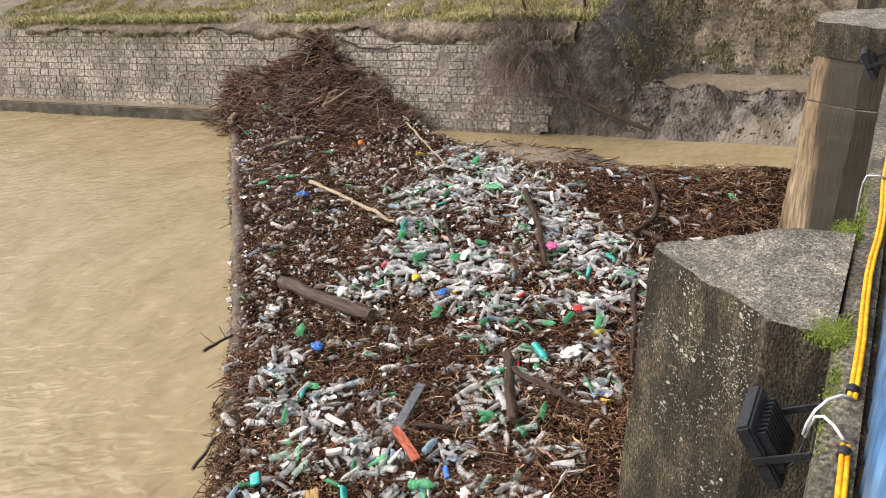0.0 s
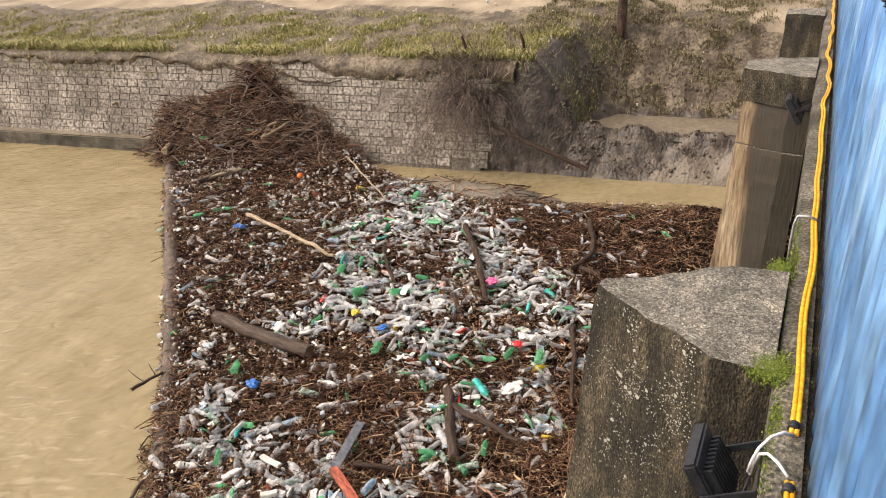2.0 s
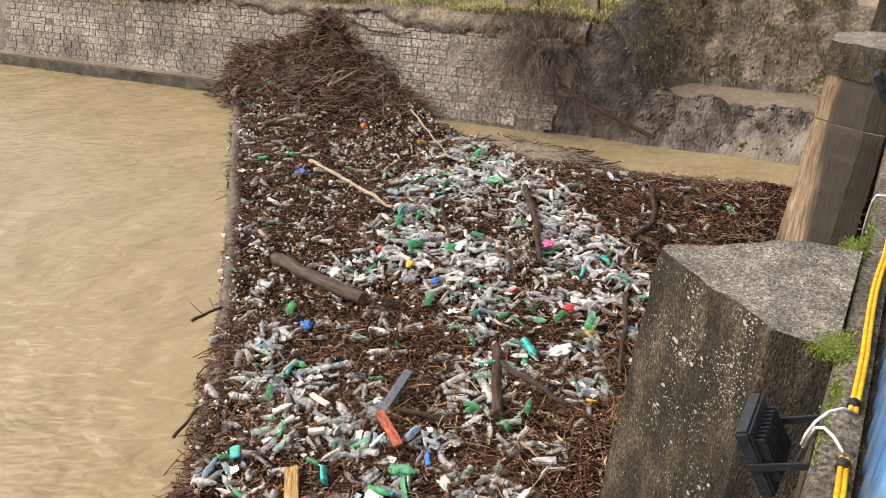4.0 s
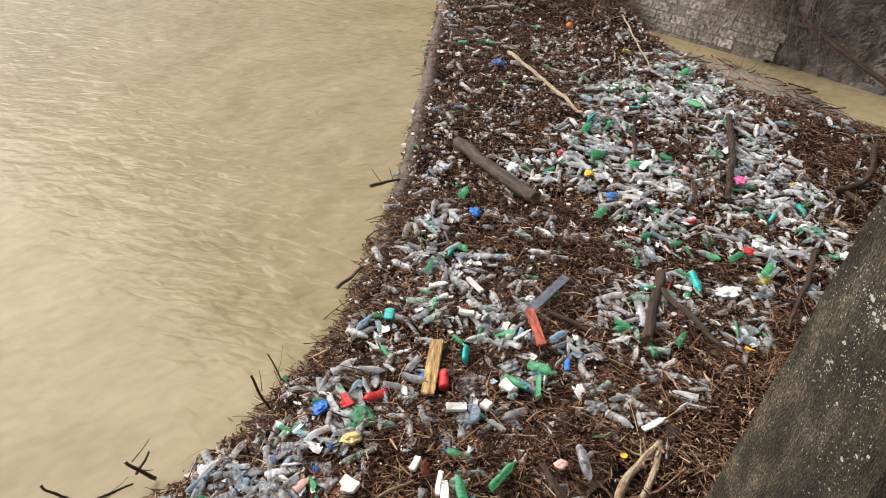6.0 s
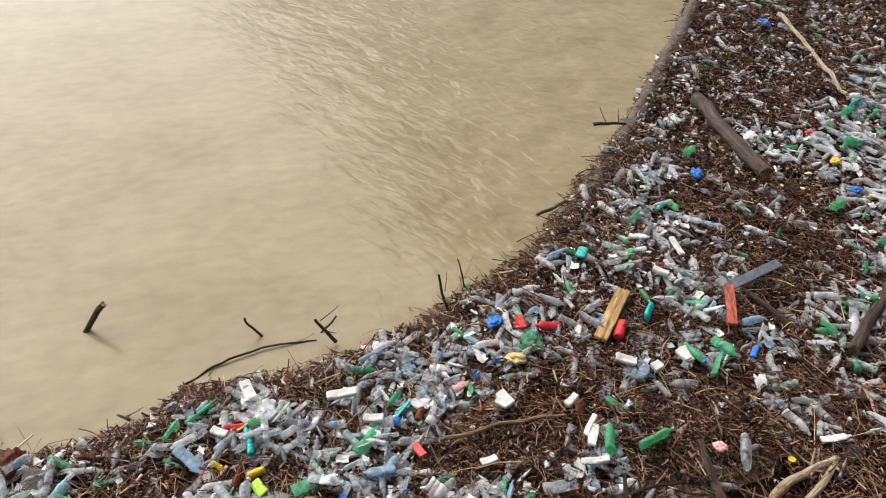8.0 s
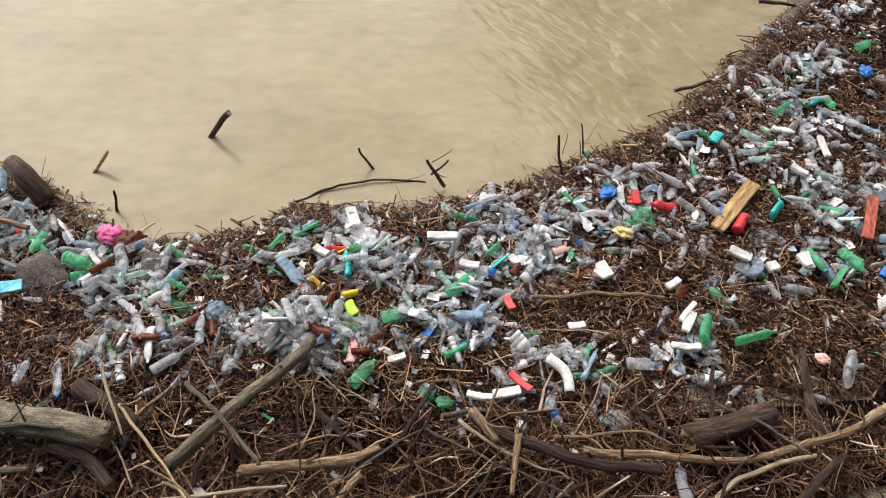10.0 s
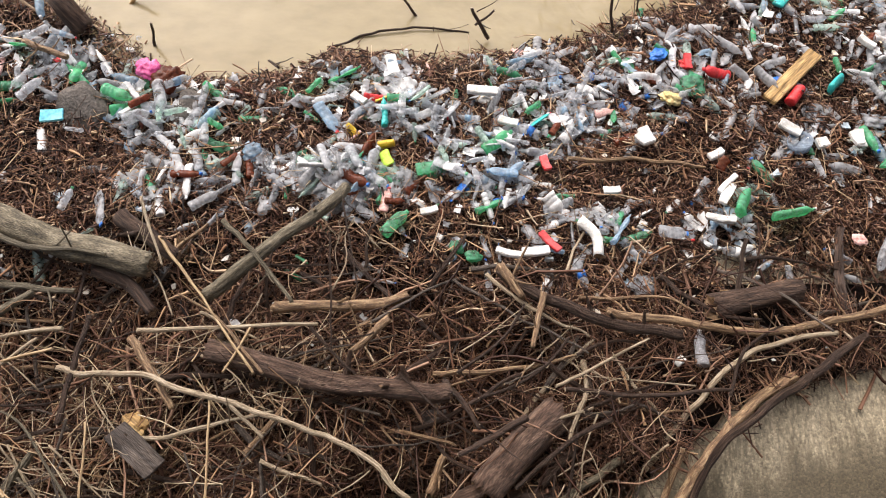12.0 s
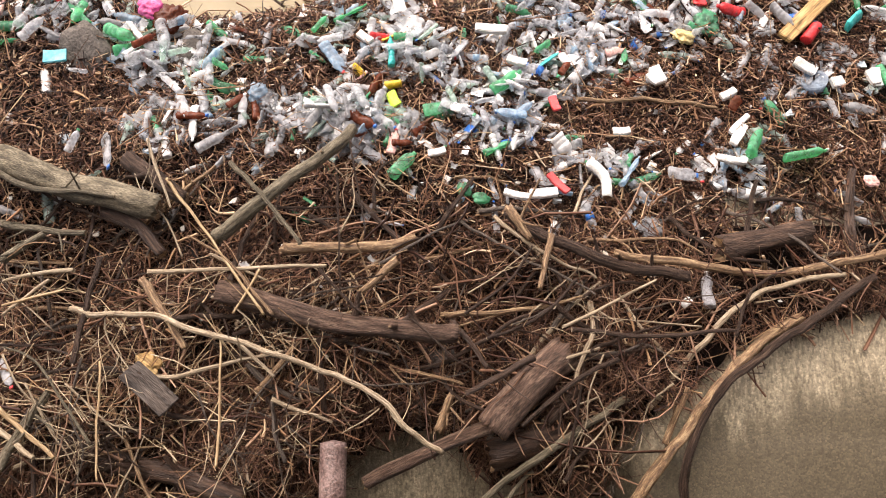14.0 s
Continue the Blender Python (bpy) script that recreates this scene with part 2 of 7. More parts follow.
M_GLASS = mat("lamp_glass", [(0.1, 0.12, 0.15), (0.16, 0.18, 0.21)], 6, 0.1, 0.0)
M_STEEL = mat("galvanised_steel", [(0.35, 0.37, 0.38), (0.5, 0.52, 0.53)], 10, 0.4, 0.2, metal=0.8)

def stain_and_shade(m, edge, spread, grain, soft, slant=0.0, tone=(0.05, 0.042, 0.03)):
    """Ragged dark colour next to the bridge: a shaft's algae stain, the weir's shade."""
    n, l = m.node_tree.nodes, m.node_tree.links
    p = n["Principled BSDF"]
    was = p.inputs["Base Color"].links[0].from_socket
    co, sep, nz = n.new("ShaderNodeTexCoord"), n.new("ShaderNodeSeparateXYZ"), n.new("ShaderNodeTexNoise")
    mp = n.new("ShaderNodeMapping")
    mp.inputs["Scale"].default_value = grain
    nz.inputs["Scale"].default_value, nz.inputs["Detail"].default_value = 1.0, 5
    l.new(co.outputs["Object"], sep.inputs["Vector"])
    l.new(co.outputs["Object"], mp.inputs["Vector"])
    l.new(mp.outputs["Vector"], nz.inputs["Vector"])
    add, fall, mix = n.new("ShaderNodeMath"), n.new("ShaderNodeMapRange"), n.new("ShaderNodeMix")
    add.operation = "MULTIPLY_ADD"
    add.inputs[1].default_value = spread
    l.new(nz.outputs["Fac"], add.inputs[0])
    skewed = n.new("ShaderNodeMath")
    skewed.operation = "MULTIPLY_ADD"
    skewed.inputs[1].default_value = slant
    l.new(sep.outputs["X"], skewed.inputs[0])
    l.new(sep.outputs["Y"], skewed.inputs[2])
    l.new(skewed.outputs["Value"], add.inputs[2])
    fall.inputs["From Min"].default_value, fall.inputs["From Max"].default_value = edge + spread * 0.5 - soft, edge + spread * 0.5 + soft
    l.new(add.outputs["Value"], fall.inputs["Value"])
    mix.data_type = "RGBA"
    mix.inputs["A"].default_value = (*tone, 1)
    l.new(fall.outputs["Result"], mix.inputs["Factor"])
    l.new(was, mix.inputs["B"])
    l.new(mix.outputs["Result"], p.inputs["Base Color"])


stain_and_shade(M_CONCTAN, 0.58, 0.3, (6, 6, 0.5), 0.05)
# Weir: stain streaks, then stain and deck shade coloured into the lower slope.
stain_and_shade(M_WEIR, 0.2, 1.5, (9, 0.8, 1), 0.12, -0.25, (0.17, 0.145, 0.1))
stain_and_shade(M_WEIR, 0.24, 0.8, (5, 1.4, 1), 0.22, -0.25, (0.15, 0.126, 0.086))

# The ground: mud, soil and trodden sand by height and place.
M_GROUND = mat("bank_ground", [(0.055, 0.042, 0.029), (0.125, 0.097, 0.067), (0.24, 0.195, 0.135)], 1.9, 0.7, 0.8, fine=7, dist=0.05, stain=0.6)
M_WETMUD = mat("smooth_silt", [(0.15, 0.123, 0.09), (0.21, 0.174, 0.128), (0.27, 0.222, 0.163)], 0.8, 0.35, 0.35, fine=9, dist=0.02)


def layered(m, attribute, colours, scale, rough):
    """Another soil over a ground material, where the mesh says so, with a ragged edge."""
    n, l = m.node_tree.nodes, m.node_tree.links
    p = n["Principled BSDF"]
    was = p.inputs["Base Color"].links[0].from_socket
    at, co, a, b, ramp = n.new("ShaderNodeAttribute"), n.new("ShaderNodeTexCoord"), n.new("ShaderNodeTexNoise"), n.new("ShaderNodeTexNoise"), n.new("ShaderNodeValToRGB")
    at.attribute_name = attribute
    a.inputs["Scale"].default_value, a.inputs["Detail"].default_value = scale, 8
    b.inputs["Scale"].default_value, b.inputs["Detail"].default_value = 5.0, 6
    l.new(co.outputs["Object"], a.inputs["Vector"])
    l.new(co.outputs["Object"], b.inputs["Vector"])
    while len(ramp.color_ramp.elements) < len(colours):
        ramp.color_ramp.elements.new(0.5)
    for k, (e, c) in enumerate(zip(ramp.color_ramp.elements, colours)):
        e.position, e.color = 0.3 + 0.4 * k / (len(colours) - 1), (*c, 1)
    l.new(a.outputs["Fac"], ramp.inputs["Fac"])
    add, edge, mix = n.new("ShaderNodeMath"), n.new("ShaderNodeMapRange"), n.new("ShaderNodeMix")
    add.operation = "MULTIPLY_ADD"
    add.inputs[1].default_value = 0.9
    l.new(b.outputs["Fac"], add.inputs[0])
    l.new(at.outputs["Fac"], add.inputs[2])
    edge.inputs["From Min"].default_value, edge.inputs["From Max"].default_value = 0.88, 1.02
    l.new(add.outputs["Value"], edge.inputs["Value"])
    mix.data_type = "RGBA"
    l.new(edge.outputs["Result"], mix.inputs["Factor"])
    l.new(was, mix.inputs["A"])
    l.new(ramp.outputs["Color"], mix.inputs["B"])
    l.new(mix.outputs["Result"], p.inputs["Base Color"])
    gloss = n.new("ShaderNodeMapRange")
    if p.inputs["Roughness"].links:
        l.new(p.inputs["Roughness"].links[0].from_socket, gloss.inputs["To Min"])
    else:
        gloss.inputs["To Min"].default_value = p.inputs["Roughness"].default_value
    gloss.inputs["To Max"].default_value = rough
    l.new(edge.outputs["Result"], gloss.inputs["Value"])
    l.new(gloss.outputs["Result"], p.inputs["Roughness"])


layered(M_GROUND, "sand", [(0.2, 0.16, 0.11), (0.32, 0.26, 0.185), (0.43, 0.36, 0.26)], 0.9, 0.85)
layered(M_GROUND, "mud", [(0.028, 0.022, 0.017), (0.07, 0.055, 0.043), (0.15, 0.122, 0.096)], 3.6, 0.36)
layered(M_GROUND, "silt", [(0.12, 0.1, 0.076), (0.175, 0.147, 0.113), (0.23, 0.193, 0.148)], 0.9, 0.4)


def pebbles(m, scale, share):
    """Exposed stones of an old concrete: small cells, each with its own tone, and pits between."""
    n, l = m.node_tree.nodes, m.node_tree.links
    p = n["Principled BSDF"]
    was = p.inputs["Base Color"].links[0].from_socket
    co, vo, sep, ramp, mix = n.new("ShaderNodeTexCoord"), n.new("ShaderNodeTexVoronoi"), n.new("ShaderNodeSeparateColor"), n.new("ShaderNodeValToRGB"), n.new("ShaderNodeMix")
    vo.inputs["Scale"].default_value = scale
    l.new(co.outputs["Object"], vo.inputs["Vector"])
    l.new(vo.outputs["Color"], sep.inputs["Color"])
    for k, (at, c) in enumerate(((0.0, 0.12), (0.45, 0.4), (0.8, 0.58), (1.0, 0.95))):
        e = ramp.color_ramp.elements[k] if k < 2 else ramp.color_ramp.elements.new(at)
        e.position, e.color = at, (c, c * 0.97, c * 0.9, 1)
    l.new(sep.outputs["Red"], ramp.inputs["Fac"])
    mix.data_type, mix.blend_type = "RGBA", "OVERLAY"
    mix.inputs["Factor"].default_value = share
    l.new(was, mix.inputs["A"])
    l.new(ramp.outputs["Color"], mix.inputs["B"])
    l.new(mix.outputs["Result"], p.inputs["Base Color"])
    bp = n.new("ShaderNodeBump")
    bp.inputs["Strength"].default_value, bp.inputs["Distance"].default_value = 0.4, 0.008
    bp.invert = True
    l.new(vo.outputs["Distance"], bp.inputs["Height"])
    l.new(p.inputs["Normal"].links[0].from_socket, bp.inputs["Normal"])
    l.new(bp.outputs["Normal"], p.inputs["Normal"])


pebbles(M_CONCTOP, 75, 0.8)
pebbles(M_CONCRETE, 85, 0.75)
pebbles(M_KERB, 60, 0.6)
pebbles(M_WEIR, 70, 0.4)


def water_material():
    m = mat("muddy_water", [(0.25, 0.197, 0.107), (0.286, 0.232, 0.132), (0.32, 0.262, 0.155)], 0.5, 0.19, 0.0, (1, 1.8, 1), spec=0.25, stain=0.08, fine=8)
    n, l = m.node_tree.nodes, m.node_tree.links
    co, mp = n.new("ShaderNodeTexCoord"), n.new("ShaderNodeMapping")
    turned = n.new("ShaderNodeMapping")
    turned.inputs["Rotation"].default_value = (0, 0, radians(52))
    mp.inputs["Scale"].default_value = (1.2, 2.3, 1)
    l.new(co.outputs["Object"], turned.inputs["Vector"])
    l.new(turned.outputs["Vector"], mp.inputs["Vector"])
    heights = []
    for s, d in ((0.8, 1.0), (3.0, 0.8)):
        x = n.new("ShaderNodeTexNoise")
        x.inputs["Scale"].default_value, x.inputs["Detail"].default_value, x.inputs["Distortion"].default_value = s, d, 0.7
        l.new(mp.outputs["Vector"], x.inputs["Vector"])
        heights.append(x)
    sep, calm = n.new("ShaderNodeSeparateXYZ"), n.new("ShaderNodeMapRange")
    l.new(co.outputs["Object"], sep.inputs["Vector"])
    for key, value in (("From Min", -0.5), ("From Max", 3.5), ("To Min", 0.03), ("To Max", 1.0)):
        calm.inputs[key].default_value = value
    l.new(sep.outputs["X"], calm.inputs["Value"])
    add = n.new("ShaderNodeMath")
    add.operation = "MULTIPLY_ADD"
    add.inputs[1].default_value = 0.55
    l.new(heights[1].outputs["Fac"], add.inputs[0])
    l.new(heights[0].outputs["Fac"], add.inputs[2])
    bp = n.new("ShaderNodeBump")
    bp.inputs["Distance"].default_value = 0.042
    l.new(add.outputs["Value"], bp.inputs["Height"])
    l.new(calm.outputs["Result"], bp.inputs["Strength"])
    l.new(bp.outputs["Normal"], n["Principled BSDF"].inputs["Normal"])
    return m


M_WATER = water_material()


# ---- mesh helpers ----
def raw(name, verts, faces, materials, smooth=True, uv=None):
    """A mesh from arrays; faces all have the same number of corners."""
    verts, faces = np.asarray(verts, np.float32), np.asarray(faces, np.int32)
    me = bpy.data.meshes.new(name)
    me.vertices.add(len(verts))
    me.vertices.foreach_set("co", verts.ravel())
    k = faces.shape[1]
    me.loops.add(faces.size)
    me.loops.foreach_set("vertex_index", faces.ravel())
    me.polygons.add(len(faces))
    me.polygons.foreach_set("loop_start", np.arange(0, faces.size, k, dtype=np.int32))
    me.polygons.foreach_set("loop_total", np.full(len(faces), k, np.int32))
    me.polygons.foreach_set("use_smooth", np.full(len(faces), smooth, bool))
    for m in materials if isinstance(materials, (list, tuple)) else [materials]:
        me.materials.append(m)
    if uv is not None:
        layer = me.uv_layers.new(name="uv")
        layer.data.foreach_set("uv", np.asarray(uv, np.float32)[faces.ravel()].ravel())
    me.update()
    me.validate()
    return me


def part(name, data, parent, label="", m=None):
    """A mesh object under a thing or a part; data is a mesh or a bmesh."""
    ob = new(name, data)
    ob.parent = parent
    if m is not None:
        ob.matrix_basis = m
    if label:
        ob["label"] = label
    return ob


def from_bm(name, bm, material, smooth=False):
    me = bpy.data.meshes.new(name)
    bm.to_mesh(me)
    bm.free()
    me.materials.append(material)
    if smooth:
        me.polygons.foreach_set("use_smooth", np.full(len(me.polygons), True, bool))
    return me


def box_bm(x0, x1, y0, y1, z0, z1, bevel=0.0, rough=0.0, cuts=0):
    bm = bmesh.new()
    bmesh.ops.create_cube(bm, size=1)
    for v in bm.verts:
        v.co = Vector(((x0 + x1) / 2 + v.co.x * (x1 - x0), (y0 + y1) / 2 + v.co.y * (y1 - y0), (z0 + z1) / 2 + v.co.z * (z1 - z0)))
    if bevel:
        bmesh.ops.bevel(bm, geom=bm.edges[:], offset=bevel, segments=2, affect="EDGES")
    if cuts:
        bmesh.ops.subdivide_edges(bm, edges=bm.edges[:], cuts=cuts, use_grid_fill=True)
    if rough:
        for v in bm.verts:
            v.co += noise.noise_vector(v.co * 7) * rough
    return bm


def tube(points, r0, r1, sides=10, wob=0.15, seed=0, per=0.12, bend=0.0, caps=True, torn_ends=False):
    """A tapering crooked limb along some points: vertices, quads and uvs in metres."""
    pts = [Vector(p) for p in points]
    lens = [0.0]
    for a, b in zip(pts, pts[1:]):
        lens.append(lens[-1] + (b - a).length)
    total = lens[-1]
    n = max(3, min(60, int(total / per)))
    cen = []
    for k in range(n + 1):
        d = total * k / n
        i = max(j for j in range(len(pts) - 1) if lens[j] <= d + 1e-9)
        f = (d - lens[i]) / max(1e-6, lens[i + 1] - lens[i])
        p0, p1, p2, p3 = pts[max(0, i - 1)], pts[i], pts[i + 1], pts[min(len(pts) - 1, i + 2)]
        c = 0.5 * (2 * p1 + (p2 - p0) * f + (2 * p0 - 5 * p1 + 4 * p2 - p3) * f * f + (3 * p1 - p0 - 3 * p2 + p3) * f**3)
        cen.append(c + (noise.noise_vector(Vector((seed * 7.3, d * 2.0, 0.5))) + 0.4 * noise.noise_vector(Vector((seed * 3.7, d * 6.5, 1.5)))) * bend)
    verts, uv = [], []
    for k, c in enumerate(cen):
        ahead = (cen[min(n, k + 1)] - cen[max(0, k - 1)]).normalized()
        side = ahead.cross(Vector((0.13, 0.2, 1))).normalized()
        up = side.cross(ahead)
        r = r0 + (r1 - r0) * k / n
        for s in range(sides):
            a = 2 * math.pi * s / sides
            d = total * k / n
            rr = r * (1 + wob * noise.noise(Vector((math.cos(a) * 1.1 + seed, math.sin(a) * 1.1, d * 1.9))) + wob * 0.45 * noise.noise(Vector((math.cos(a) * 3.6, math.sin(a) * 3.6 + seed, d * 3.5))) + wob * 0.22 * noise.noise(Vector((math.cos(a) * 8.0, math.sin(a) * 8.0 + seed, d * 1.2))))
            torn = (1 if k == n else -1) * r * wob * 3.5 * abs(noise.noise(Vector((math.cos(a) * 4 + seed, math.sin(a) * 4, k)))) if k in (0, n) and torn_ends else 0.0
            verts.append(c + (side * math.cos(a) + up * math.sin(a)) * rr + ahead * torn)
            uv.append((a / 6.283 * 0.5, total * k / n))
    faces = [(k * sides + s, k * sides + (s + 1) % sides, (k + 1) * sides + (s + 1) % sides, (k + 1) * sides + s) for k in range(n) for s in range(sides)]
    if caps:
        for k, c in ((0, cen[0]), (n, cen[-1])):
            d = (cen[0] - cen[1]) if k == 0 else (cen[-1] - cen[-2])
            verts.append(c + d.normalized() * r0 * (-0.1 if torn_ends else 0.25))
            uv.append((0.2, 0.0))
            tip = len(verts) - 1
            for s in range(sides):
                a, b = k * sides + s, k * sides + (s + 1) % sides
                faces.append((b, a, tip, tip) if k == 0 else (a, b, tip, tip))
    return verts, faces, uv


def tube_mesh(name, verts, faces, uv, materials, end=0):
    me = bpy.data.meshes.new(name)
    me.from_pydata(verts, [], [f if f[2] != f[3] else f[:3] for f in faces])
    for m in materials:
        me.materials.append(m)
    layer = me.uv_layers.new(name="uv")
    for lp in me.loops:
        layer.data[lp.index].uv = uv[lp.vertex_index]
    for p in me.polygons:
        p.use_smooth = len(p.vertices) == 4
        if len(p.vertices) == 3 and len(materials) > 1:
            p.material_index = 1
    return me


count = [0]


def limb(name, points, r, taper, material, label, category, bend):
    """A log, branch or stick with bark, broken pale ends and, where it is thick, stubs of side branches."""
    count[0] += 1
    rnd = random.Random(count[0])
    sides = 26 if r > 0.05 else 12 if r > 0.025 else 8 if r > 0.015 else 6
    v, f, uv = tube(points, r, r * taper, sides, 0.2 if r > 0.05 else 0.28, count[0], max(0.03, min(0.06, r)), bend * 1.5, True, True)
    ends = M_ORANGEWOOD if r > 0.03 and material is not M_PALEWOOD else M_PALEWOOD
    ob = tagged(new(name, tube_mesh(name, v, f, uv, [material, ends])), label, category)
    if material is not M_FOAM and 0.009 < r < 0.1 and points[0][2] > -0.1:
        a, b = Vector(points[0]), Vector(points[-1])
        for k in range(rnd.randint(1, 3) if r > 0.02 else rnd.randint(0, 2)):
            p = a.lerp(b, rnd.uniform(0.2, 0.8)) if len(points) == 2 else Vector(points[len(points) // 2]).lerp(b, rnd.uniform(0, 0.7))
            d = Vector((rnd.uniform(-1, 1), rnd.uniform(-1, 1), rnd.uniform(0.1, 0.8))).normalized()
            ln = r * rnd.uniform(1.8, 4.0) if r > 0.045 else rnd.uniform(0.1, 0.4)
            v, f, uv = tube([p, p + d * ln * 0.6, p + d * ln + Vector((0, 0, ln * 0.1))], r * (0.4 if r > 0.045 else 0.3), r * 0.15, 7, 0.3, k, max(0.03, r * 0.6), 0.02)
            part("branch_stub", tube_mesh("branch_stub", v, f, uv, [material, ends]), ob)
    return ob


def board(name, centre, yaw, length, width, thick, material, label, category):
    bm = box_bm(-length / 2, length / 2, -width / 2, width / 2, -thick / 2, thick / 2, min(thick, width) * 0.14, 0.012, 2)
    if category == "pipe":
        bm.free()
        v, f, uv = tube([(-length / 2, 0, 0), (length / 2, 0, 0)], width / 2, width / 2, 20, 0.02, 1, 0.06)
        me = tube_mesh(name, v, f, uv, [material])
    else:
        me = from_bm(name, bm, material)
    ob = tagged(new(name, me), label, category)
    count[0] += 1
    ob.matrix_basis = pose(*centre, random.Random(count[0]).uniform(-12, 12), random.Random(count[0] + 9).uniform(-6, 6), yaw)
    return ob


def lump(name, centre, r, material, label, category):
    """Crumpled bags, lids, stones and tubs."""
    count[0] += 1
    bm = bmesh.new()
    if name in ("lid", "tub"):
        bmesh.ops.create_cone(bm, cap_ends=True, segments=28, radius1=r * 0.9, radius2=r, depth=r * (0.35 if name == "lid" else 0.9))
        top = max(bm.faces, key=lambda q: q.calc_center_median().z)
        bmesh.ops.inset_region(bm, faces=[top], thickness=r * 0.1)
        for v in top.verts:
            v.co.z -= r * (0.12 if name == "lid" else 0.3)
    else:
        bmesh.ops.create_icosphere(bm, subdivisions=4, radius=r)
        crumple = {"bag": 0.55, "stone": 0.25, "ball": 0.03}.get(name, 0.35)
        for v in bm.verts:
            q = v.co / r
            v.co += v.co.normalized() * r * crumple * (noise.noise(q * 1.8 + Vector((count[0] * 3.1, 0, 0))) + 0.5 * noise.noise(q * 4.5 + Vector((0, count[0], 0))))
            v.co.z *= {"ball": 1.0, "stone": 0.28}.get(name, 0.45)
            v.co.x *= 1.25 if name != "ball" else 1.0
    ob = tagged(new(name, from_bm(name, bm, material, True)), label, category)
    ob.matrix_basis = pose(*centre, random.Random(count[0]).uniform(-15, 15), random.Random(count[0] + 5).uniform(-15, 15), count[0] * 47 % 360)
    return ob


# ---- bottles: a few body shapes, each one mesh, shared by all that look alike ----
def lathe(profile, sides, seed, crush):
    """A turned body along x, dented by noise."""
    verts, faces = [], []
    for x, r in profile:
        for s in range(sides):
            a = 2 * math.pi * s / sides
            p = Vector((x, r * math.cos(a), r * math.sin(a)))
            d = noise.noise(Vector((x * 9 + seed * 5.7, p.y * 14, p.z * 14))) * crush
            flat = 1 - crush * 11 * min(0.9 / crush / 11 if crush else 0, max(0.0, noise.noise(Vector((seed * 3.3, x * 3, 0.3))) + 0.15)) if r > 0.02 else 1
            fold = noise.noise(Vector((x * 22 + seed, p.y * 30, p.z * 30))) * crush * 0.12
            sway = noise.noise_vector(Vector((x * 2.2, seed * 2.9, 0.7))) * crush * 1.3
            verts.append((p.x, p.y * (1 + d * 8) + fold + sway.y, p.z * flat * (1 + d * 8) + fold + sway.z))
    n = len(profile)
    faces = [(k * sides + s, k * sides + (s + 1) % sides, (k + 1) * sides + (s + 1) % sides, (k + 1) * sides + s) for k in range(n - 1) for s in range(sides)]
    return verts, faces


PROFILES = {
    "bottle": [(-0.49, 0.01), (-0.5, 0.1), (-0.485, 0.125), (-0.45, 0.135), (-0.34, 0.132), (-0.33, 0.122), (-0.31, 0.132), (-0.2, 0.13), (-0.19, 0.12), (-0.17, 0.13), (-0.05, 0.128), (-0.04, 0.118), (-0.02, 0.13), (0.16, 0.134), (0.27, 0.126), (0.34, 0.105), (0.39, 0.07), (0.42, 0.048), (0.455, 0.044), (0.46, 0.054), (0.47, 0.044), (0.51, 0.044), (0.51, 0.01)],
    "jug": [(-0.5, 0.02), (-0.5, 0.2), (-0.47, 0.235), (-0.3, 0.235), (-0.28, 0.215), (-0.25, 0.235), (-0.08, 0.235), (-0.05, 0.215), (-0.02, 0.235), (0.15, 0.235), (0.3, 0.17), (0.4, 0.08), (0.45, 0.055), (0.5, 0.055)],
    "can": [(-0.5, 0.02), (-0.5, 0.2), (-0.47, 0.235), (-0.43, 0.24), (0.0, 0.235), (0.02, 0.225), (0.04, 0.235), (0.43, 0.24), (0.47, 0.225), (0.5, 0.19), (0.495, 0.02)],
}
BODY, CAPS, LABELS = {}, {}, {}


def bottle_meshes(kind, material, seed, sides=18):
    key = (kind, material.name, seed, sides)
    if key not in BODY:
        v, f = lathe(PROFILES[kind], sides, seed, (0.014, 0.03, 0.045, 0.065)[seed % 4])
        BODY[key] = raw("bottle_body", v, f, material)
    return BODY[key]


def cap_mesh(material):
    if material.name not in CAPS:
        v, f = lathe([(0.468, 0.004), (0.468, 0.053), (0.535, 0.053), (0.54, 0.04), (0.541, 0.003)], 12, 1, 0.0)
        CAPS[material.name] = raw("cap", v, f, material)
    return CAPS[material.name]


def label_mesh(material):
    if material.name not in LABELS:
        v, f = lathe([(-0.16, 0.134), (-0.16, 0.138), (0.1, 0.138), (0.1, 0.134)], 16, 2, 0.012)
        LABELS[material.name] = raw("paper_label", v, f, material)
    return LABELS[material.name]


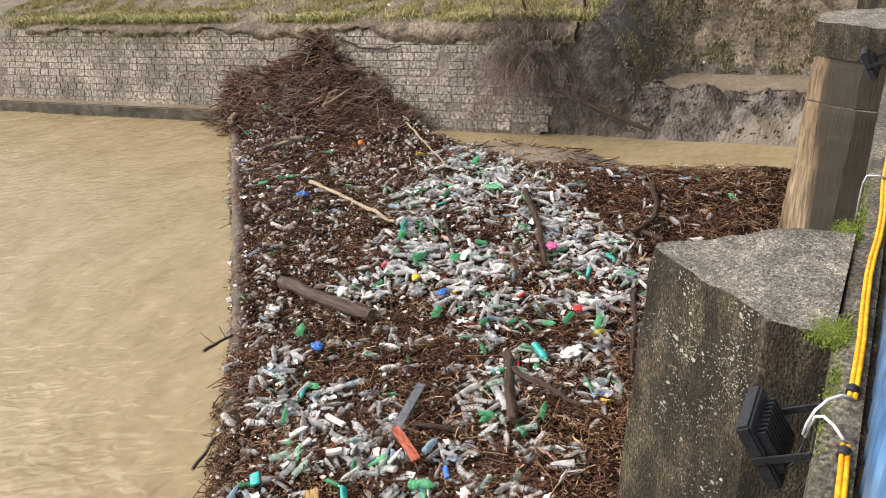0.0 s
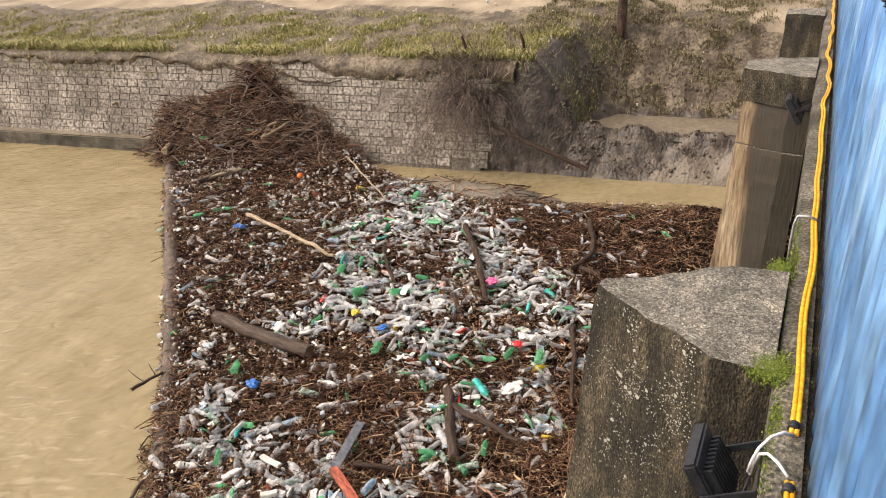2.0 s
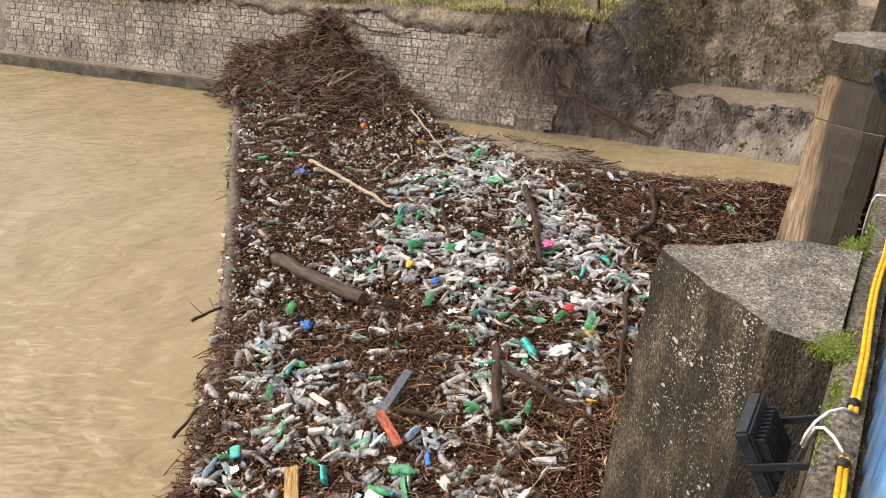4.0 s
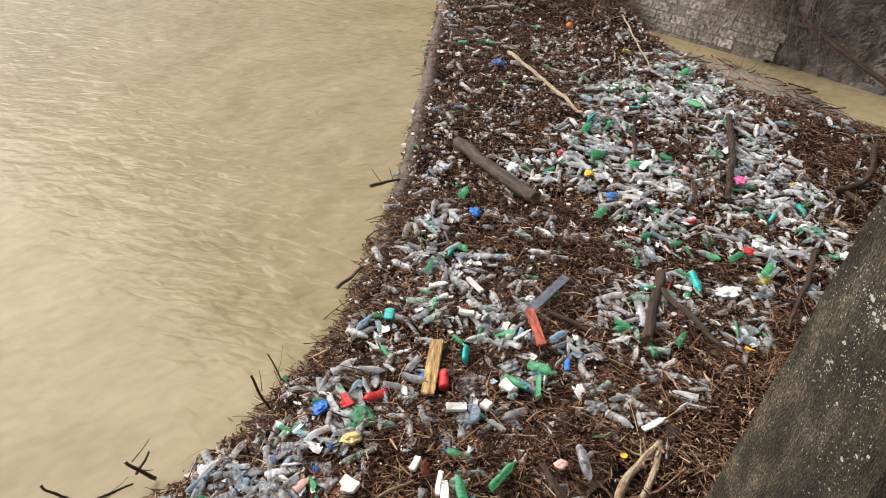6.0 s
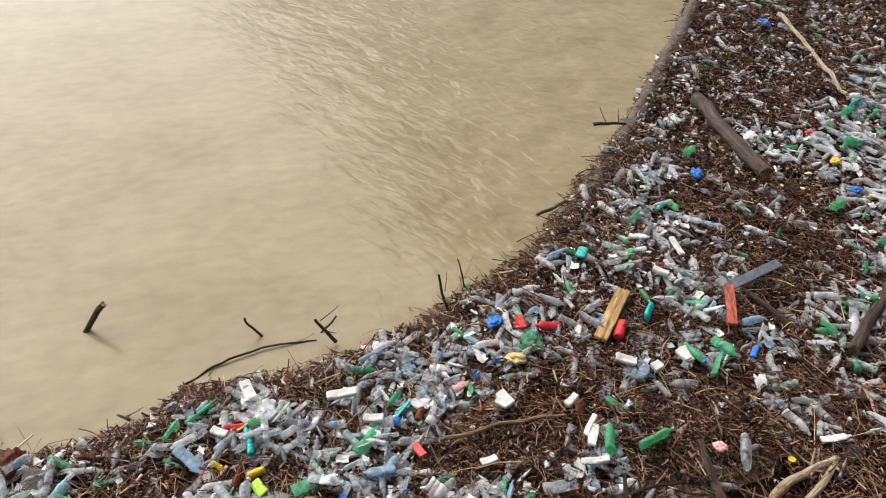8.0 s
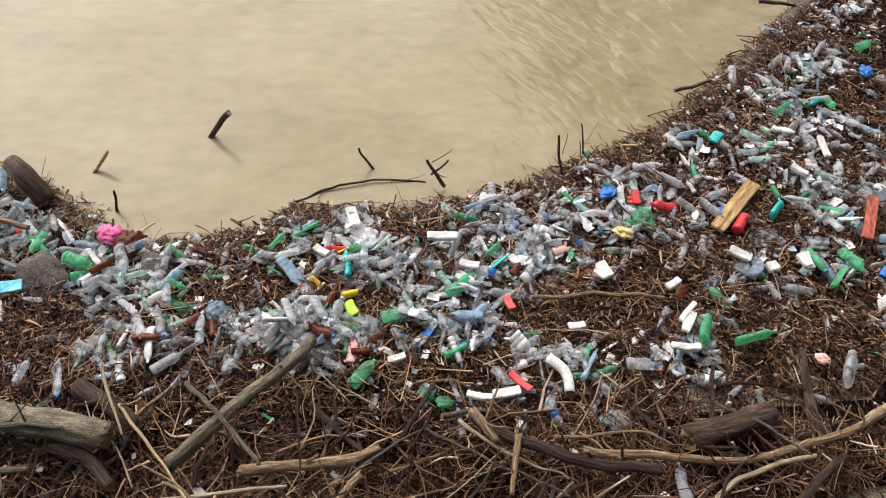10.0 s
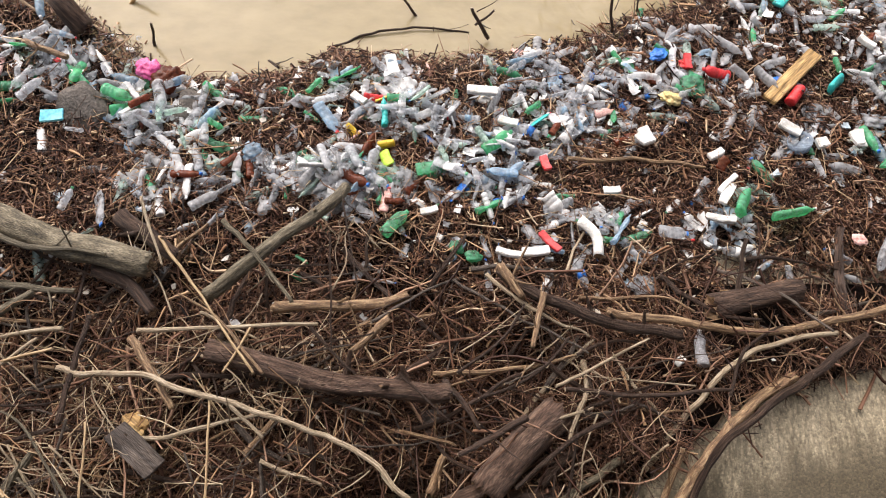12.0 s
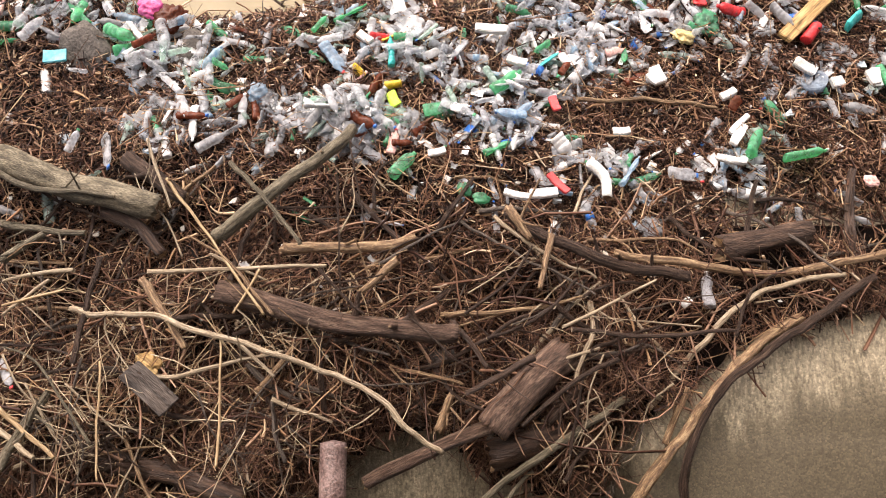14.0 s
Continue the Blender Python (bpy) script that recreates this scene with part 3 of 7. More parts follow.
def place_bottle(kind, centre, yaw, length, material, label, cap=None, group=""):
    count[0] += 1
    rnd = random.Random(count[0] * 13 + 5)
    if kind == "bottle":
        length = min(0.36, max(0.18, length))
    ob = tagged(new({"bottle": "plastic_bottle", "jug": "plastic_jug", "can": "plastic_can"}[kind], bottle_meshes(kind, material, rnd.randrange(9 if kind == "bottle" else 2))), label, "bottle" if kind != "can" else "can", group)
    ob.matrix_basis = pose(*centre, rnd.uniform(0, 360), rnd.uniform(-18, 18), yaw) @ Matrix.Diagonal((length, length * rnd.uniform(1.0, 1.5), length * rnd.uniform(0.35, 1.1), 1))
    if kind != "can" and rnd.random() < 0.6 or cap:
        part("cap", cap_mesh(cap or (M_BLUE, M_WHITE, M_RED, M_PETGREEN)[rnd.choice((0, 1, 1, 0, 2, 3))]), ob)
    if material is M_PETCLEAR and kind == "bottle" and rnd.random() < 0.2:
        part("paper_label", label_mesh((M_WHITE, M_PALEBLUE, M_BLUE, M_WHITE)[rnd.randrange(4)]), ob)
    return ob


# ---- plan: outlines and heights ----
def bank_x(y):
    """The foot of the far bank."""
    return 15.62 - (y - 7.24) * 0.177


SHORE = [(14.3, 16.9), (10.9, 13.45), (8.04, 10.45), (6.04, 8.42), (4.5, 7.05), (3.47, 6.1), (2.2, 5.55), (1.0, 5.25), (0.1, 5.05), (-0.65, 5.18), (-1.1, 4.87), (-1.95, 4.78), (-2.4, 5.0), (-2.68, 5.45), (-3.58, 5.9), (-9.0, 6.6)]
BACK = [(-9.0, -0.6), (-1.3, -0.4), (-0.95, 0.3), (-0.72, 0.85), (-0.35, 1.12), (0.3, 1.1), (0.68, 0.72), (1.25, 0.55), (1.6, 0.8), (2.1, 1.1), (2.75, 1.55), (4.0, 1.8), (6.5, 0.9), (15.3, 0.4), (15.1, 2.1), (14.45, 4.6), (13.8, 7.0), (14.5, 9.6), (15.4, 11.5), (15.2, 15.0)]
RAFT = np.array(SHORE + BACK)


def raft_depth(x, y):
    """Metres inside the raft's outline (negative outside)."""
    x, y = np.asarray(x, float), np.asarray(y, float)
    best, inside = np.full(x.shape, 1e9), np.zeros(x.shape, bool)
    for (ax, ay), (bx, by) in zip(RAFT, np.roll(RAFT, -1, 0)):
        dx, dy = bx - ax, by - ay
        f = np.clip(((x - ax) * dx + (y - ay) * dy) / (dx * dx + dy * dy), 0, 1)
        best = np.minimum(best, np.hypot(x - ax - f * dx, y - ay - f * dy))
        cross = (ay > y) != (by > y)
        with np.errstate(divide="ignore", invalid="ignore"):
            inside ^= cross & (x < (bx - ax) * (y - ay) / (by - ay if by != ay else 1e-9) + ax)
    return np.where(inside, best, -best)


def waves(x, y, scale, seed):
    """Cheap smooth noise for arrays, about -1 to 1."""
    rng = np.random.default_rng(seed)
    out = np.zeros(np.shape(x))
    for k in range(7):
        a, f, p = rng.uniform(0, 6.28), scale * rng.uniform(0.6, 2.2), rng.uniform(0, 6.28)
        out = out + np.sin((np.cos(a) * x + np.sin(a) * y) * f + p + 1.3 * np.sin((np.sin(a) * x - np.cos(a) * y) * f * 0.7 + p * 2))
    return out / 3.2


def wall_heap(x, y):
    """The heap of branches that the flood pushed up the stone wall: a ridge against it, sloping out over the raft."""
    u = np.asarray(x) - bank_x(y)
    along = np.clip(1 - np.abs(y - 13.7) / np.where(y > 13.7, 3.3, 3.6), 0, 1) ** 0.85
    return 1.95 * along * np.clip((u + 1.9) / 2.3, 0, 1) ** 1.5


def raft_z(x, y):
    d = raft_depth(x, y)
    z = -0.3 + 0.34 * np.clip((d + 0.15) / 0.45, 0, 1) ** 0.7
    z = z + 0.05 * waves(x, y, 1.6, 3) + 0.03 * waves(x, y, 5.0, 4)
    heap = wall_heap(x, y) * (1 + 0.16 * waves(x, y, 3.0, 6)) + 0.5 * np.exp(-(((x - 14.0) / 0.8) ** 2 + ((y - 16.1) / 0.8) ** 2))
    z = np.where((x > 1.7) & (x < 5) & (y < 2.4) & (d > -0.03), np.maximum(z, weir_z(x, y) + 0.14), z)
    front = np.clip((1.6 - y) / 1.6, 0, 1) * (x < 1.7)
    return z + 1.0 * heap - 0.03 * np.clip((3.2 - y) / 1.5, 0, 1) * (x < 4.5) - 0.45 * front**1.6


def hollow(x, y):
    """Pits between the piled branches near the weir, 0 to 1."""
    pits = sum(np.exp(-(((x - px) ** 2 + (y - py) ** 2) / pr ** 2)) for px, py, pr in ((3.05, 2.38, 0.26), (0.5, 1.42, 0.3), (-1.3, 1.45, 0.24), (-0.35, 2.5, 0.2), (0.1, 2.36, 0.22), (-1.75, 1.6, 0.2), (1.2, 1.58, 0.22), (-0.75, 1.78, 0.2), (1.7, 0.9, 0.25)))
    return np.clip(1.3 * pits + 0.9 * waves(x, y, 3.2, 91) + 0.5 * waves(x, y, 7.0, 92) - 0.15, 0, 1) * np.clip((3.3 - y) / 0.9, 0, 1) * (x < 4.5)


def weir_z(x, y):
    """The rounded crest of the weir and its fall under the bridge; it lies lower past the first bay."""
    fall = 0.12 * np.clip(2.0 - y, 0, 9) ** 2 * np.clip(1.15 - 0.05 * (2 - y), 0.6, 2)
    return -0.02 - fall - 0.02 * np.clip(y - 2.0, 0, 9) - 0.7 * np.clip((2.0 + 0.15 * (y - 1) - x) / 0.35, 0, 1) ** 2


def land_z(x, y):
    u = x - bank_x(y)
    wall = 0.1 + 2.35 * np.clip(u / 0.75, 0, 1) + 0.55 * np.clip((u - 0.75) / 5.5, 0, 1)
    mud = 0.62 * np.clip(u / 0.8, 0, 1) ** 0.8 - 0.1 * np.clip((u - 0.9) / 0.8, 0, 1) + 0.1 * np.clip((u - 1.9) / 0.8, 0, 1) + 0.3 * np.exp(-(((u - 0.75) / 0.24) ** 2)) + 0.3 * np.clip((y - 4.9) / 0.9, 0, 1) * (u > 0.3) + 1.8 * np.clip((u - 2.6) / 2.3, 0, 1) + 0.55 * np.clip((u - 5) / 3, 0, 1)
    mud = mud + (0.1 * waves(x, y, 1.5, 8) + 0.09 * waves(x, y, 4.5, 9) + 0.05 * waves(x, y, 10, 10) * (np.abs(u - 1.9) > 1.0)) * np.clip((u + 0.2) / 0.6, 0, 1) * np.clip((7 - u) / 2, 0, 1) * (1 - 0.85 * np.exp(-(((u - 1.9) / 0.75) ** 2)))
    f = np.clip((y - 5.5) / 1.0, 0, 1)
    z = wall * f + mud * (1 - f)
    bed = -1.4 + 1.4 * np.clip((u + 1.1) / 1.1, 0, 1) * (1 - f) + 0.3 * f
    z = np.where(u < 0, np.minimum(bed + 0.02 * waves(x, y, 3, 2), z), z)
    flat = -0.26 + 0.37 * np.exp(-(((x - 14.3) / 0.6) ** 2) - ((y - 6.8) / 2.6) ** 2) + 0.03 * waves(x, y, 2.6, 94) + 0.012 * waves(x, y, 8.0, 95)
    z = np.where((u < -0.2) & (y > 4.2) & (y < 9.4), np.maximum(z, flat), z)
    return z + 0.04 * waves(x, y, 2.2, 5) * (u > 0.8)


def grid_mesh(name, xs, ys, height, materials, keep=None, pick=None):
    gx, gy = np.meshgrid(xs, ys)
    gz = height(gx, gy)
    nx, ny = len(xs), len(ys)
    idx = np.arange(nx * ny).reshape(ny, nx)
    f = np.stack([idx[:-1, :-1], idx[:-1, 1:], idx[1:, 1:], idx[1:, :-1]], -1).reshape(-1, 4)
    v = np.stack([gx, gy, gz], -1).reshape(-1, 3)
    cx, cy = v[f][:, :, 0].mean(1), v[f][:, :, 1].mean(1)
    if keep is not None:
        k = keep(cx, cy)
        f, cx, cy = f[k], cx[k], cy[k]
    me = raw(name, v, f, materials)
    if pick is not None:
        me.polygons.foreach_set("material_index", pick(cx, cy).astype(np.int32))
    return me


# ---- ground, water, weir ----
xs = np.concatenate([[-900, -300, -100, -40, -20, -8, 0, 6, 10], np.arange(12, 13.4, 0.14), np.arange(13.4, 20, 0.07), np.arange(20, 27, 0.14), [28, 30, 34, 40, 55, 90, 200, 900]])
ys = np.concatenate([[-900, -300, -80, -30, -12, -6], np.arange(-4, 9.5, 0.1), np.arange(9.5, 27, 0.16), [28, 31, 36, 45, 70, 120, 300, 900]])


def soft(v, width):
    return np.clip(0.5 + 0.5 * v / width, 0, 1)


def sand_share(x, y):
    u = x - bank_x(y)
    edge = 5.6 + 0.6 * waves(x, y, 0.9, 12)
    return soft(u - edge, 0.5) * soft(edge + 4.5 - u, 0.5)


def mud_share(x, y):
    return soft(7.2 - y + 0.3 * waves(x, y, 1.7, 18), 0.5) * soft(3.0 + 0.3 * waves(x, y, 1.9, 16) - x + bank_x(y), 0.5)


def silt_share(x, y):
    u = x - bank_x(y)
    return np.maximum(soft(4.8 - y, 0.7) * soft(0.22 + 0.3 * waves(x, y, 1.3, 15) - u, 0.3), soft(-0.35 - u, 0.2))


def ground_height(x, y):
    return np.where((x < 11) & (y < 2.2), np.minimum(land_z(x, y), -4.0), land_z(x, y))


ground_mesh = grid_mesh("ground", xs, ys, ground_height, [M_GROUND])
gx, gy = (q.ravel() for q in np.meshgrid(xs, ys))
for soil, share in (("sand", sand_share), ("mud", mud_share), ("silt", silt_share)):
    ground_mesh.attributes.new(soil, "FLOAT", "POINT").data.foreach_set("value", share(gx, gy).astype(np.float32))
tagged(new("ground", ground_mesh), "muddy river bank with sandy track and silt", "ground", kind="structure")

def silt_height(x, y):
    u = x - bank_x(y)
    return 0.7 + 0 * u + 0.01 * waves(x, y, 2.4, 17)


tagged(new("silt_flat", grid_mesh("silt_flat", np.arange(15, 20.4, 0.1), np.arange(-3, 5.6, 0.1), silt_height, [M_WETMUD], keep=lambda x, y: (x - bank_x(y) > 0.7) & (x - bank_x(y) < 3.4))), "smooth wet silt between mud banks", "silt", kind="structure")

wx = np.concatenate([[-900, -200, -60, -25, -12], np.arange(-8, 17, 0.12), [40]])
wy = np.concatenate([np.arange(1.8, 24, 0.12), [28, 35, 60, 200, 900]])


def water_height(x, y):
    rapid = np.clip((x - 1.0) / 5, 0.12, 1) * np.clip((y - 3) / 4, 0, 1)
    a = math.radians(40)
    s, t = x * math.cos(a) + y * math.sin(a), -x * math.sin(a) + y * math.cos(a)
    return -0.06 + rapid * (0.013 * waves(s, t * 1.5, 2.6, 21) + 0.007 * waves(s, t * 1.4, 7.0, 22)) * (x > -9) * (x < 14)


tagged(new("water", grid_mesh("water", wx, wy, water_height, [M_WATER], keep=lambda x, y: (x > 3.5) | (y > 2.9) | (x < -8))), "muddy tan river water with small ripples", "water", kind="structure")
tagged(new("lower_water", grid_mesh("lower_water", np.array([-900, -10, 16, 900.0]), np.array([-900, -20, -1.0, 0.5]), lambda x, y: x * 0 - 3.6, [M_WATER])), "muddy tail water under the bridge", "water", kind="structure")

wxs, wys = np.concatenate([np.arange(-10, 1.2, 0.12), np.arange(1.2, 2.4, 0.04), np.arange(2.4, 12.8, 0.12)]), np.concatenate([np.arange(-2.6, 2.2, 0.08), [2.6, 3.4, 5]])
tagged(new("weir", grid_mesh("weir", wxs, wys, lambda x, y: weir_z(x, y) + 0.008 * waves(x, y, 5, 31) - 0.012 * (np.abs((x + 1.3) % 2.6 - 1.3) < 0.07) - 0.014 * (np.abs(y - 0.8 + 0.02 * waves(x, y, 2, 32)) < 0.045), [M_WEIR])), "rounded weir crest of stained tan concrete", "weir", kind="structure")


# ---- the bridge: deck, kerb, piers, sheet railing ----
DAM = pose(0, 0.02, 0, 0, 0, 1.55)  # the bridge's own line along x


def dam_part(name, bm, material, label, category, smooth=False):
    ob = tagged(new(name, from_bm(name, bm, material, smooth)), label, category, kind="structure")
    ob.matrix_basis = DAM
    return ob


dam_part("bridge_deck", box_bm(-14, 18, -4.2, 0.0, 3.45, 3.97, 0.03), M_CONCRETE, "old concrete bridge deck over the weir", "bridge deck")
dam_part("bridge_railing_far", box_bm(-14, 18, -4.2, -4.1, 3.97, 5.0, 0.02), M_CONCTOP, "plain concrete parapet on the far side of the deck", "parapet")


def kerb():
    bm = bmesh.new()
    n = 320
    rows = []
    for k in range(n + 1):
        x = -14 + 32 * k / n
        w = Vector((x, 0, 0))
        w2 = 0.08 + 0.08 * min(1, max(0, (x - 1.2) / 1.2))
        j = 0.012 * noise.noise(w * 3.1) + 0.008 * noise.noise(w * 11)
        prof = ((0.002, 3.4), (w2 - 0.01 + j, 3.4), (w2 + j, 3.92 + j), (w2 - 0.015 + j * 1.5, 3.97 + j * 0.6), (0.06, 3.985 + j * 0.5), (0.002, 3.985))
        rows.append([bm.verts.new((x, y, z)) for y, z in prof])
    for a, b in zip(rows, rows[1:]):
        for s in range(5):
            bm.faces.new((a[s], b[s], b[s + 1], a[s + 1]))
    return bm


dam_part("kerb", kerb(), M_KERB, "worn grey concrete kerb along the bridge edge", "kerb", True)


def pier(x0, length, width, top, foot, cap, blunt, flare):
    """A bridge pier with a pointed cutwater: body and, where it has one, a dark cap; worn edges."""
    base = new("bridge_pier")
    base.matrix_basis = DAM @ pose(x0, 0.16, 0)

    def block(z0, z1, grow, material, label, name, cuts):
        bm = bmesh.new()
        plan = [(-width / 2 - grow, 0.0), (-width / 2 - grow * 0.9, length * 0.3), (-blunt / 2, length + grow), (blunt / 2, length + grow), (width / 2 + grow, length * 0.3), (width / 2 + grow, 0.0)]
        rings = []
        nz = max(2, int((z1 - z0) / 0.09))
        pts = []
        for (ax, ay), (bx, by) in zip(plan, plan[1:]):
            m = max(2, int(math.hypot(bx - ax, by - ay) / 0.07))
            pts += [(ax + (bx - ax) * q / m, ay + (by - ay) * q / m) for q in range(m)]
        pts.append(plan[-1])
        for k in range(nz + 1):
            z = z0 + (z1 - z0) * k / nz
            s = 1 + flare * (z1 - z) / 4
            ring = []
            for px, py in pts:
                p = Vector((px * (1 - 0.26 * max(0, z1 - z) / 4), py * s, z))
                d = noise.noise_vector(p * 2.3) * 0.015 + noise.noise_vector(p * 9) * 0.009
                if k == nz:
                    d += Vector((-px, -py, 0)) * 0.015 + Vector((0, 0, -0.012 + 0.02 * noise.noise(p * 7)))
                ring.append(bm.verts.new(p + d))
            rings.append(ring)
        for a, b in zip(rings, rings[1:]):
            for q in range(len(a) - 1):
                bm.faces.new((a[q], a[q + 1], b[q + 1], b[q]))
        me_top = bm.faces.new(rings[-1])
        bmesh.ops.triangulate(bm, faces=[me_top])
        ob = part(name, from_bm(name, bm, material), base, label)
        # Faces that point up take a paler concrete than the sides.
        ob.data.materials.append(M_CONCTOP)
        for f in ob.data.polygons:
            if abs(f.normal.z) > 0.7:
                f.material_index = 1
        return ob

    if cap:
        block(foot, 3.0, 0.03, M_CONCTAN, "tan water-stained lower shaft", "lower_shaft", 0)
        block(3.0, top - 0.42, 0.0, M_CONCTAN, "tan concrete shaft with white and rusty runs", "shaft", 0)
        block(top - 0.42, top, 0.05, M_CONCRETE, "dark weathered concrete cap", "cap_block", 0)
    else:
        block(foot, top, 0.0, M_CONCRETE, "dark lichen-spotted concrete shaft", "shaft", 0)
    return base


near_pier = tagged(pier(4.22, 1.07, 1.12, 4.0, -2.6, False, 0.05, 0.3), "dark weathered concrete pier with pointed cutwater and mossy top", "bridge pier", "bridge piers")
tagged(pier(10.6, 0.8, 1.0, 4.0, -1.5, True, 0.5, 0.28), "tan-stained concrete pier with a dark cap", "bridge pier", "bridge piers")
tagged(pier(14.75, 0.6, 0.8, 4.02, -1.0, False, 0.45, 0.05), "dark concrete pier at the far bank", "bridge pier", "bridge piers")
dam_part("abutment", box_bm(15.15, 19, -4.0, 0.1, -1, 3.93, 0.03), M_CONCRETE, "concrete abutment at the far bank", "abutment")
dam_part("weir_wall", box_bm(-14, 18, -4.2, -2.4, -4, 3.44, 0.02), M_CONCRETE, "dark concrete wall under the bridge", "wall")


# Corrugated blue sheet that clads the railing.
def sheet():
    n, rows = 1500, ((0.0, 3.99), (0.006, 4.5), (0.002, 5.0), (-0.004, 5.62))
    x = np.linspace(-14, 17.5, n)
    wave = 0.006 * np.tanh(2.5 * np.sin(x * 2 * math.pi / 0.2)) + 0.006 * waves(x, x * 0, 1.3, 41)
    v = np.concatenate([np.stack([x, y - 0.03 + wave, np.full(n, z) + 0.01 * waves(x, x * 0 + z, 2.0, 42)], -1) for y, z in rows])
    i = np.arange(n - 1)
    f = np.concatenate([np.stack([i + r * n, i + 1 + r * n, i + 1 + (r + 1) * n, i + (r + 1) * n], -1) for r in range(len(rows) - 1)])
    return raw("sheet", v, f, M_BLUESHEET)


rail = new("railing")
rail.matrix_basis = DAM
tagged(rail, "bridge railing clad with faded blue corrugated sheet", "railing", kind="structure")
blue = part("cladding_sheet", sheet(), rail, "faded blue corrugated sheet")
blue.modifiers.new("thickness", "SOLIDIFY").thickness = -0.004
for k in range(16):
    v, f, uv = tube([(-13.6 + 2.0 * k, -0.1, 3.97), (-13.6 + 2.0 * k, -0.1, 5.6)], 0.025, 0.025, 10, 0.0, 0, 0.3)
    part("post", tube_mesh("post", v, f, uv, [M_STEEL]), rail)
v, f, uv = tube([(-14, -0.1, 5.62), (17.5, -0.1, 5.62)], 0.025, 0.025, 10, 0.0, 0, 1.0)
part("handrail", tube_mesh("handrail", v, f, uv, [M_STEEL]), rail)


# ---- yellow conduit, wires and flood lamps ----
def curve_thing(name, points, r, material, label, category, parent=None):
    v, f, uv = tube(points, r, r, 10, 0.0, 3, 0.06)
    me = tube_mesh(name, v, f, uv, [material])
    if parent is not None:
        return part(name, me, parent, label)
    ob = tagged(new(name, me), label, category)
    ob.matrix_basis = DAM
    return ob


def sag(x):
    return 0.035 + (0.03 + 0.06 * min(1, max(0, (x - 5) / 3))) * noise.noise(Vector((x * 1.1, 3, 0))) + 0.012 * noise.noise(Vector((x * 2.9, 1, 0)))


for a, b in ((-9.0, 2.84), (3.16, 16.5)):
    n = int((b - a) / 0.4)
    conduit = new("cable_conduit")
    conduit.matrix_basis = DAM
    tagged(conduit, "yellow corrugated twin cable conduit lying on the kerb", "cable", "yellow conduits")
    for off in (0.0, 0.021):
        curve_thing("tube", [(a + (b - a) * k / n, sag(a + (b - a) * k / n) + off, 4.012 + 0.012 * (k % 3 == 1)) for k in range(n + 1)], 0.0115, M_CABLE, "", "", conduit)
    for x in (a + 0.05, b - 0.05):
        curve_thing("tape", [(x - 0.02, sag(x) + 0.018, 4.012), (x + 0.02, sag(x) + 0.014, 4.012)], 0.026, M_BLACK, "black tape", "", conduit)


def flood_lamp(x, y, z, yaw, size):
    """LED flood lamp: ribbed housing, glass, bracket, arm."""
    lamp = new("flood_lamp")
    lamp.matrix_basis = DAM @ pose(x, y, z, 0, 0, 0)
    head = pose(0, 0, 0, 30, 0, yaw)
    bm = box_bm(-size / 2, size / 2, -0.035, 0.035, -size * 0.55, size * 0.55, 0.012)
    housing = part("housing", from_bm("housing", bm, M_BLACK), lamp, "black ribbed metal housing", head)
    for k in range(9):
        bx = -size * 0.38 + size * 0.76 * k / 8
        part("cooling_fin", from_bm("cooling_fin", box_bm(bx - 0.006, bx + 0.006, 0.033, 0.075, -size * 0.35, size * 0.35, 0.002), M_BLACK), housing)
    part("glass", from_bm("glass", box_bm(-size * 0.42, size * 0.42, -0.042, -0.037, -size * 0.46, size * 0.46), M_GLASS), lamp, "dark lamp glass", head)
    for s in (-1, 1):
        bm = box_bm(s * size * 0.53 - 0.006, s * size * 0.53 + 0.006, -0.02, size * 0.72, -0.018, 0.018, 0.002)
        part("bracket", from_bm("bracket", bm, M_BLACK), lamp, "", head)
    bm = box_bm(-size * 0.53, size * 0.53, size * 0.7, size * 0.73, -0.018, 0.018, 0.002)
    part("cross_bar", from_bm("cross_bar", bm, M_BLACK), lamp, "", head)
    return tagged(lamp, "black flood lamp on a bracket at the bridge edge", "flood lamp", "flood lamps")


flood_lamp(3.0, 0.36, 3.8, 180, 0.32)
flood_lamp(9.55, 0.34, 3.72, 180, 0.3)
curve_thing("wire", [(2.98, 0.12, 4.0), (3.02, 0.18, 4.0), (3.0, 0.2, 3.85), (2.9, 0.24, 3.74), (2.92, 0.32, 3.72)], 0.006, M_BLACK, "black lamp wire hanging over the kerb", "wire")
curve_thing("wire", [(2.86, 0.06, 4.02), (2.93, 0.13, 4.05), (3.0, 0.18, 3.98), (3.0, 0.2, 3.86)], 0.007, M_GREYWIRE, "white cable between two conduits", "wire")
curve_thing("wire", [(3.14, 0.05, 4.02), (3.08, 0.12, 4.06), (3.0, 0.19, 4.0), (2.99, 0.21, 3.88)], 0.007, M_GREYWIRE, "white cable between two conduits", "wire")
curve_thing("steel_hook", [(5.6, 0.02, 4.02), (5.6, 0.16, 4.03), (5.58, 0.17, 3.7)], 0.01, M_STEEL, "thin steel hook over the kerb", "hook")


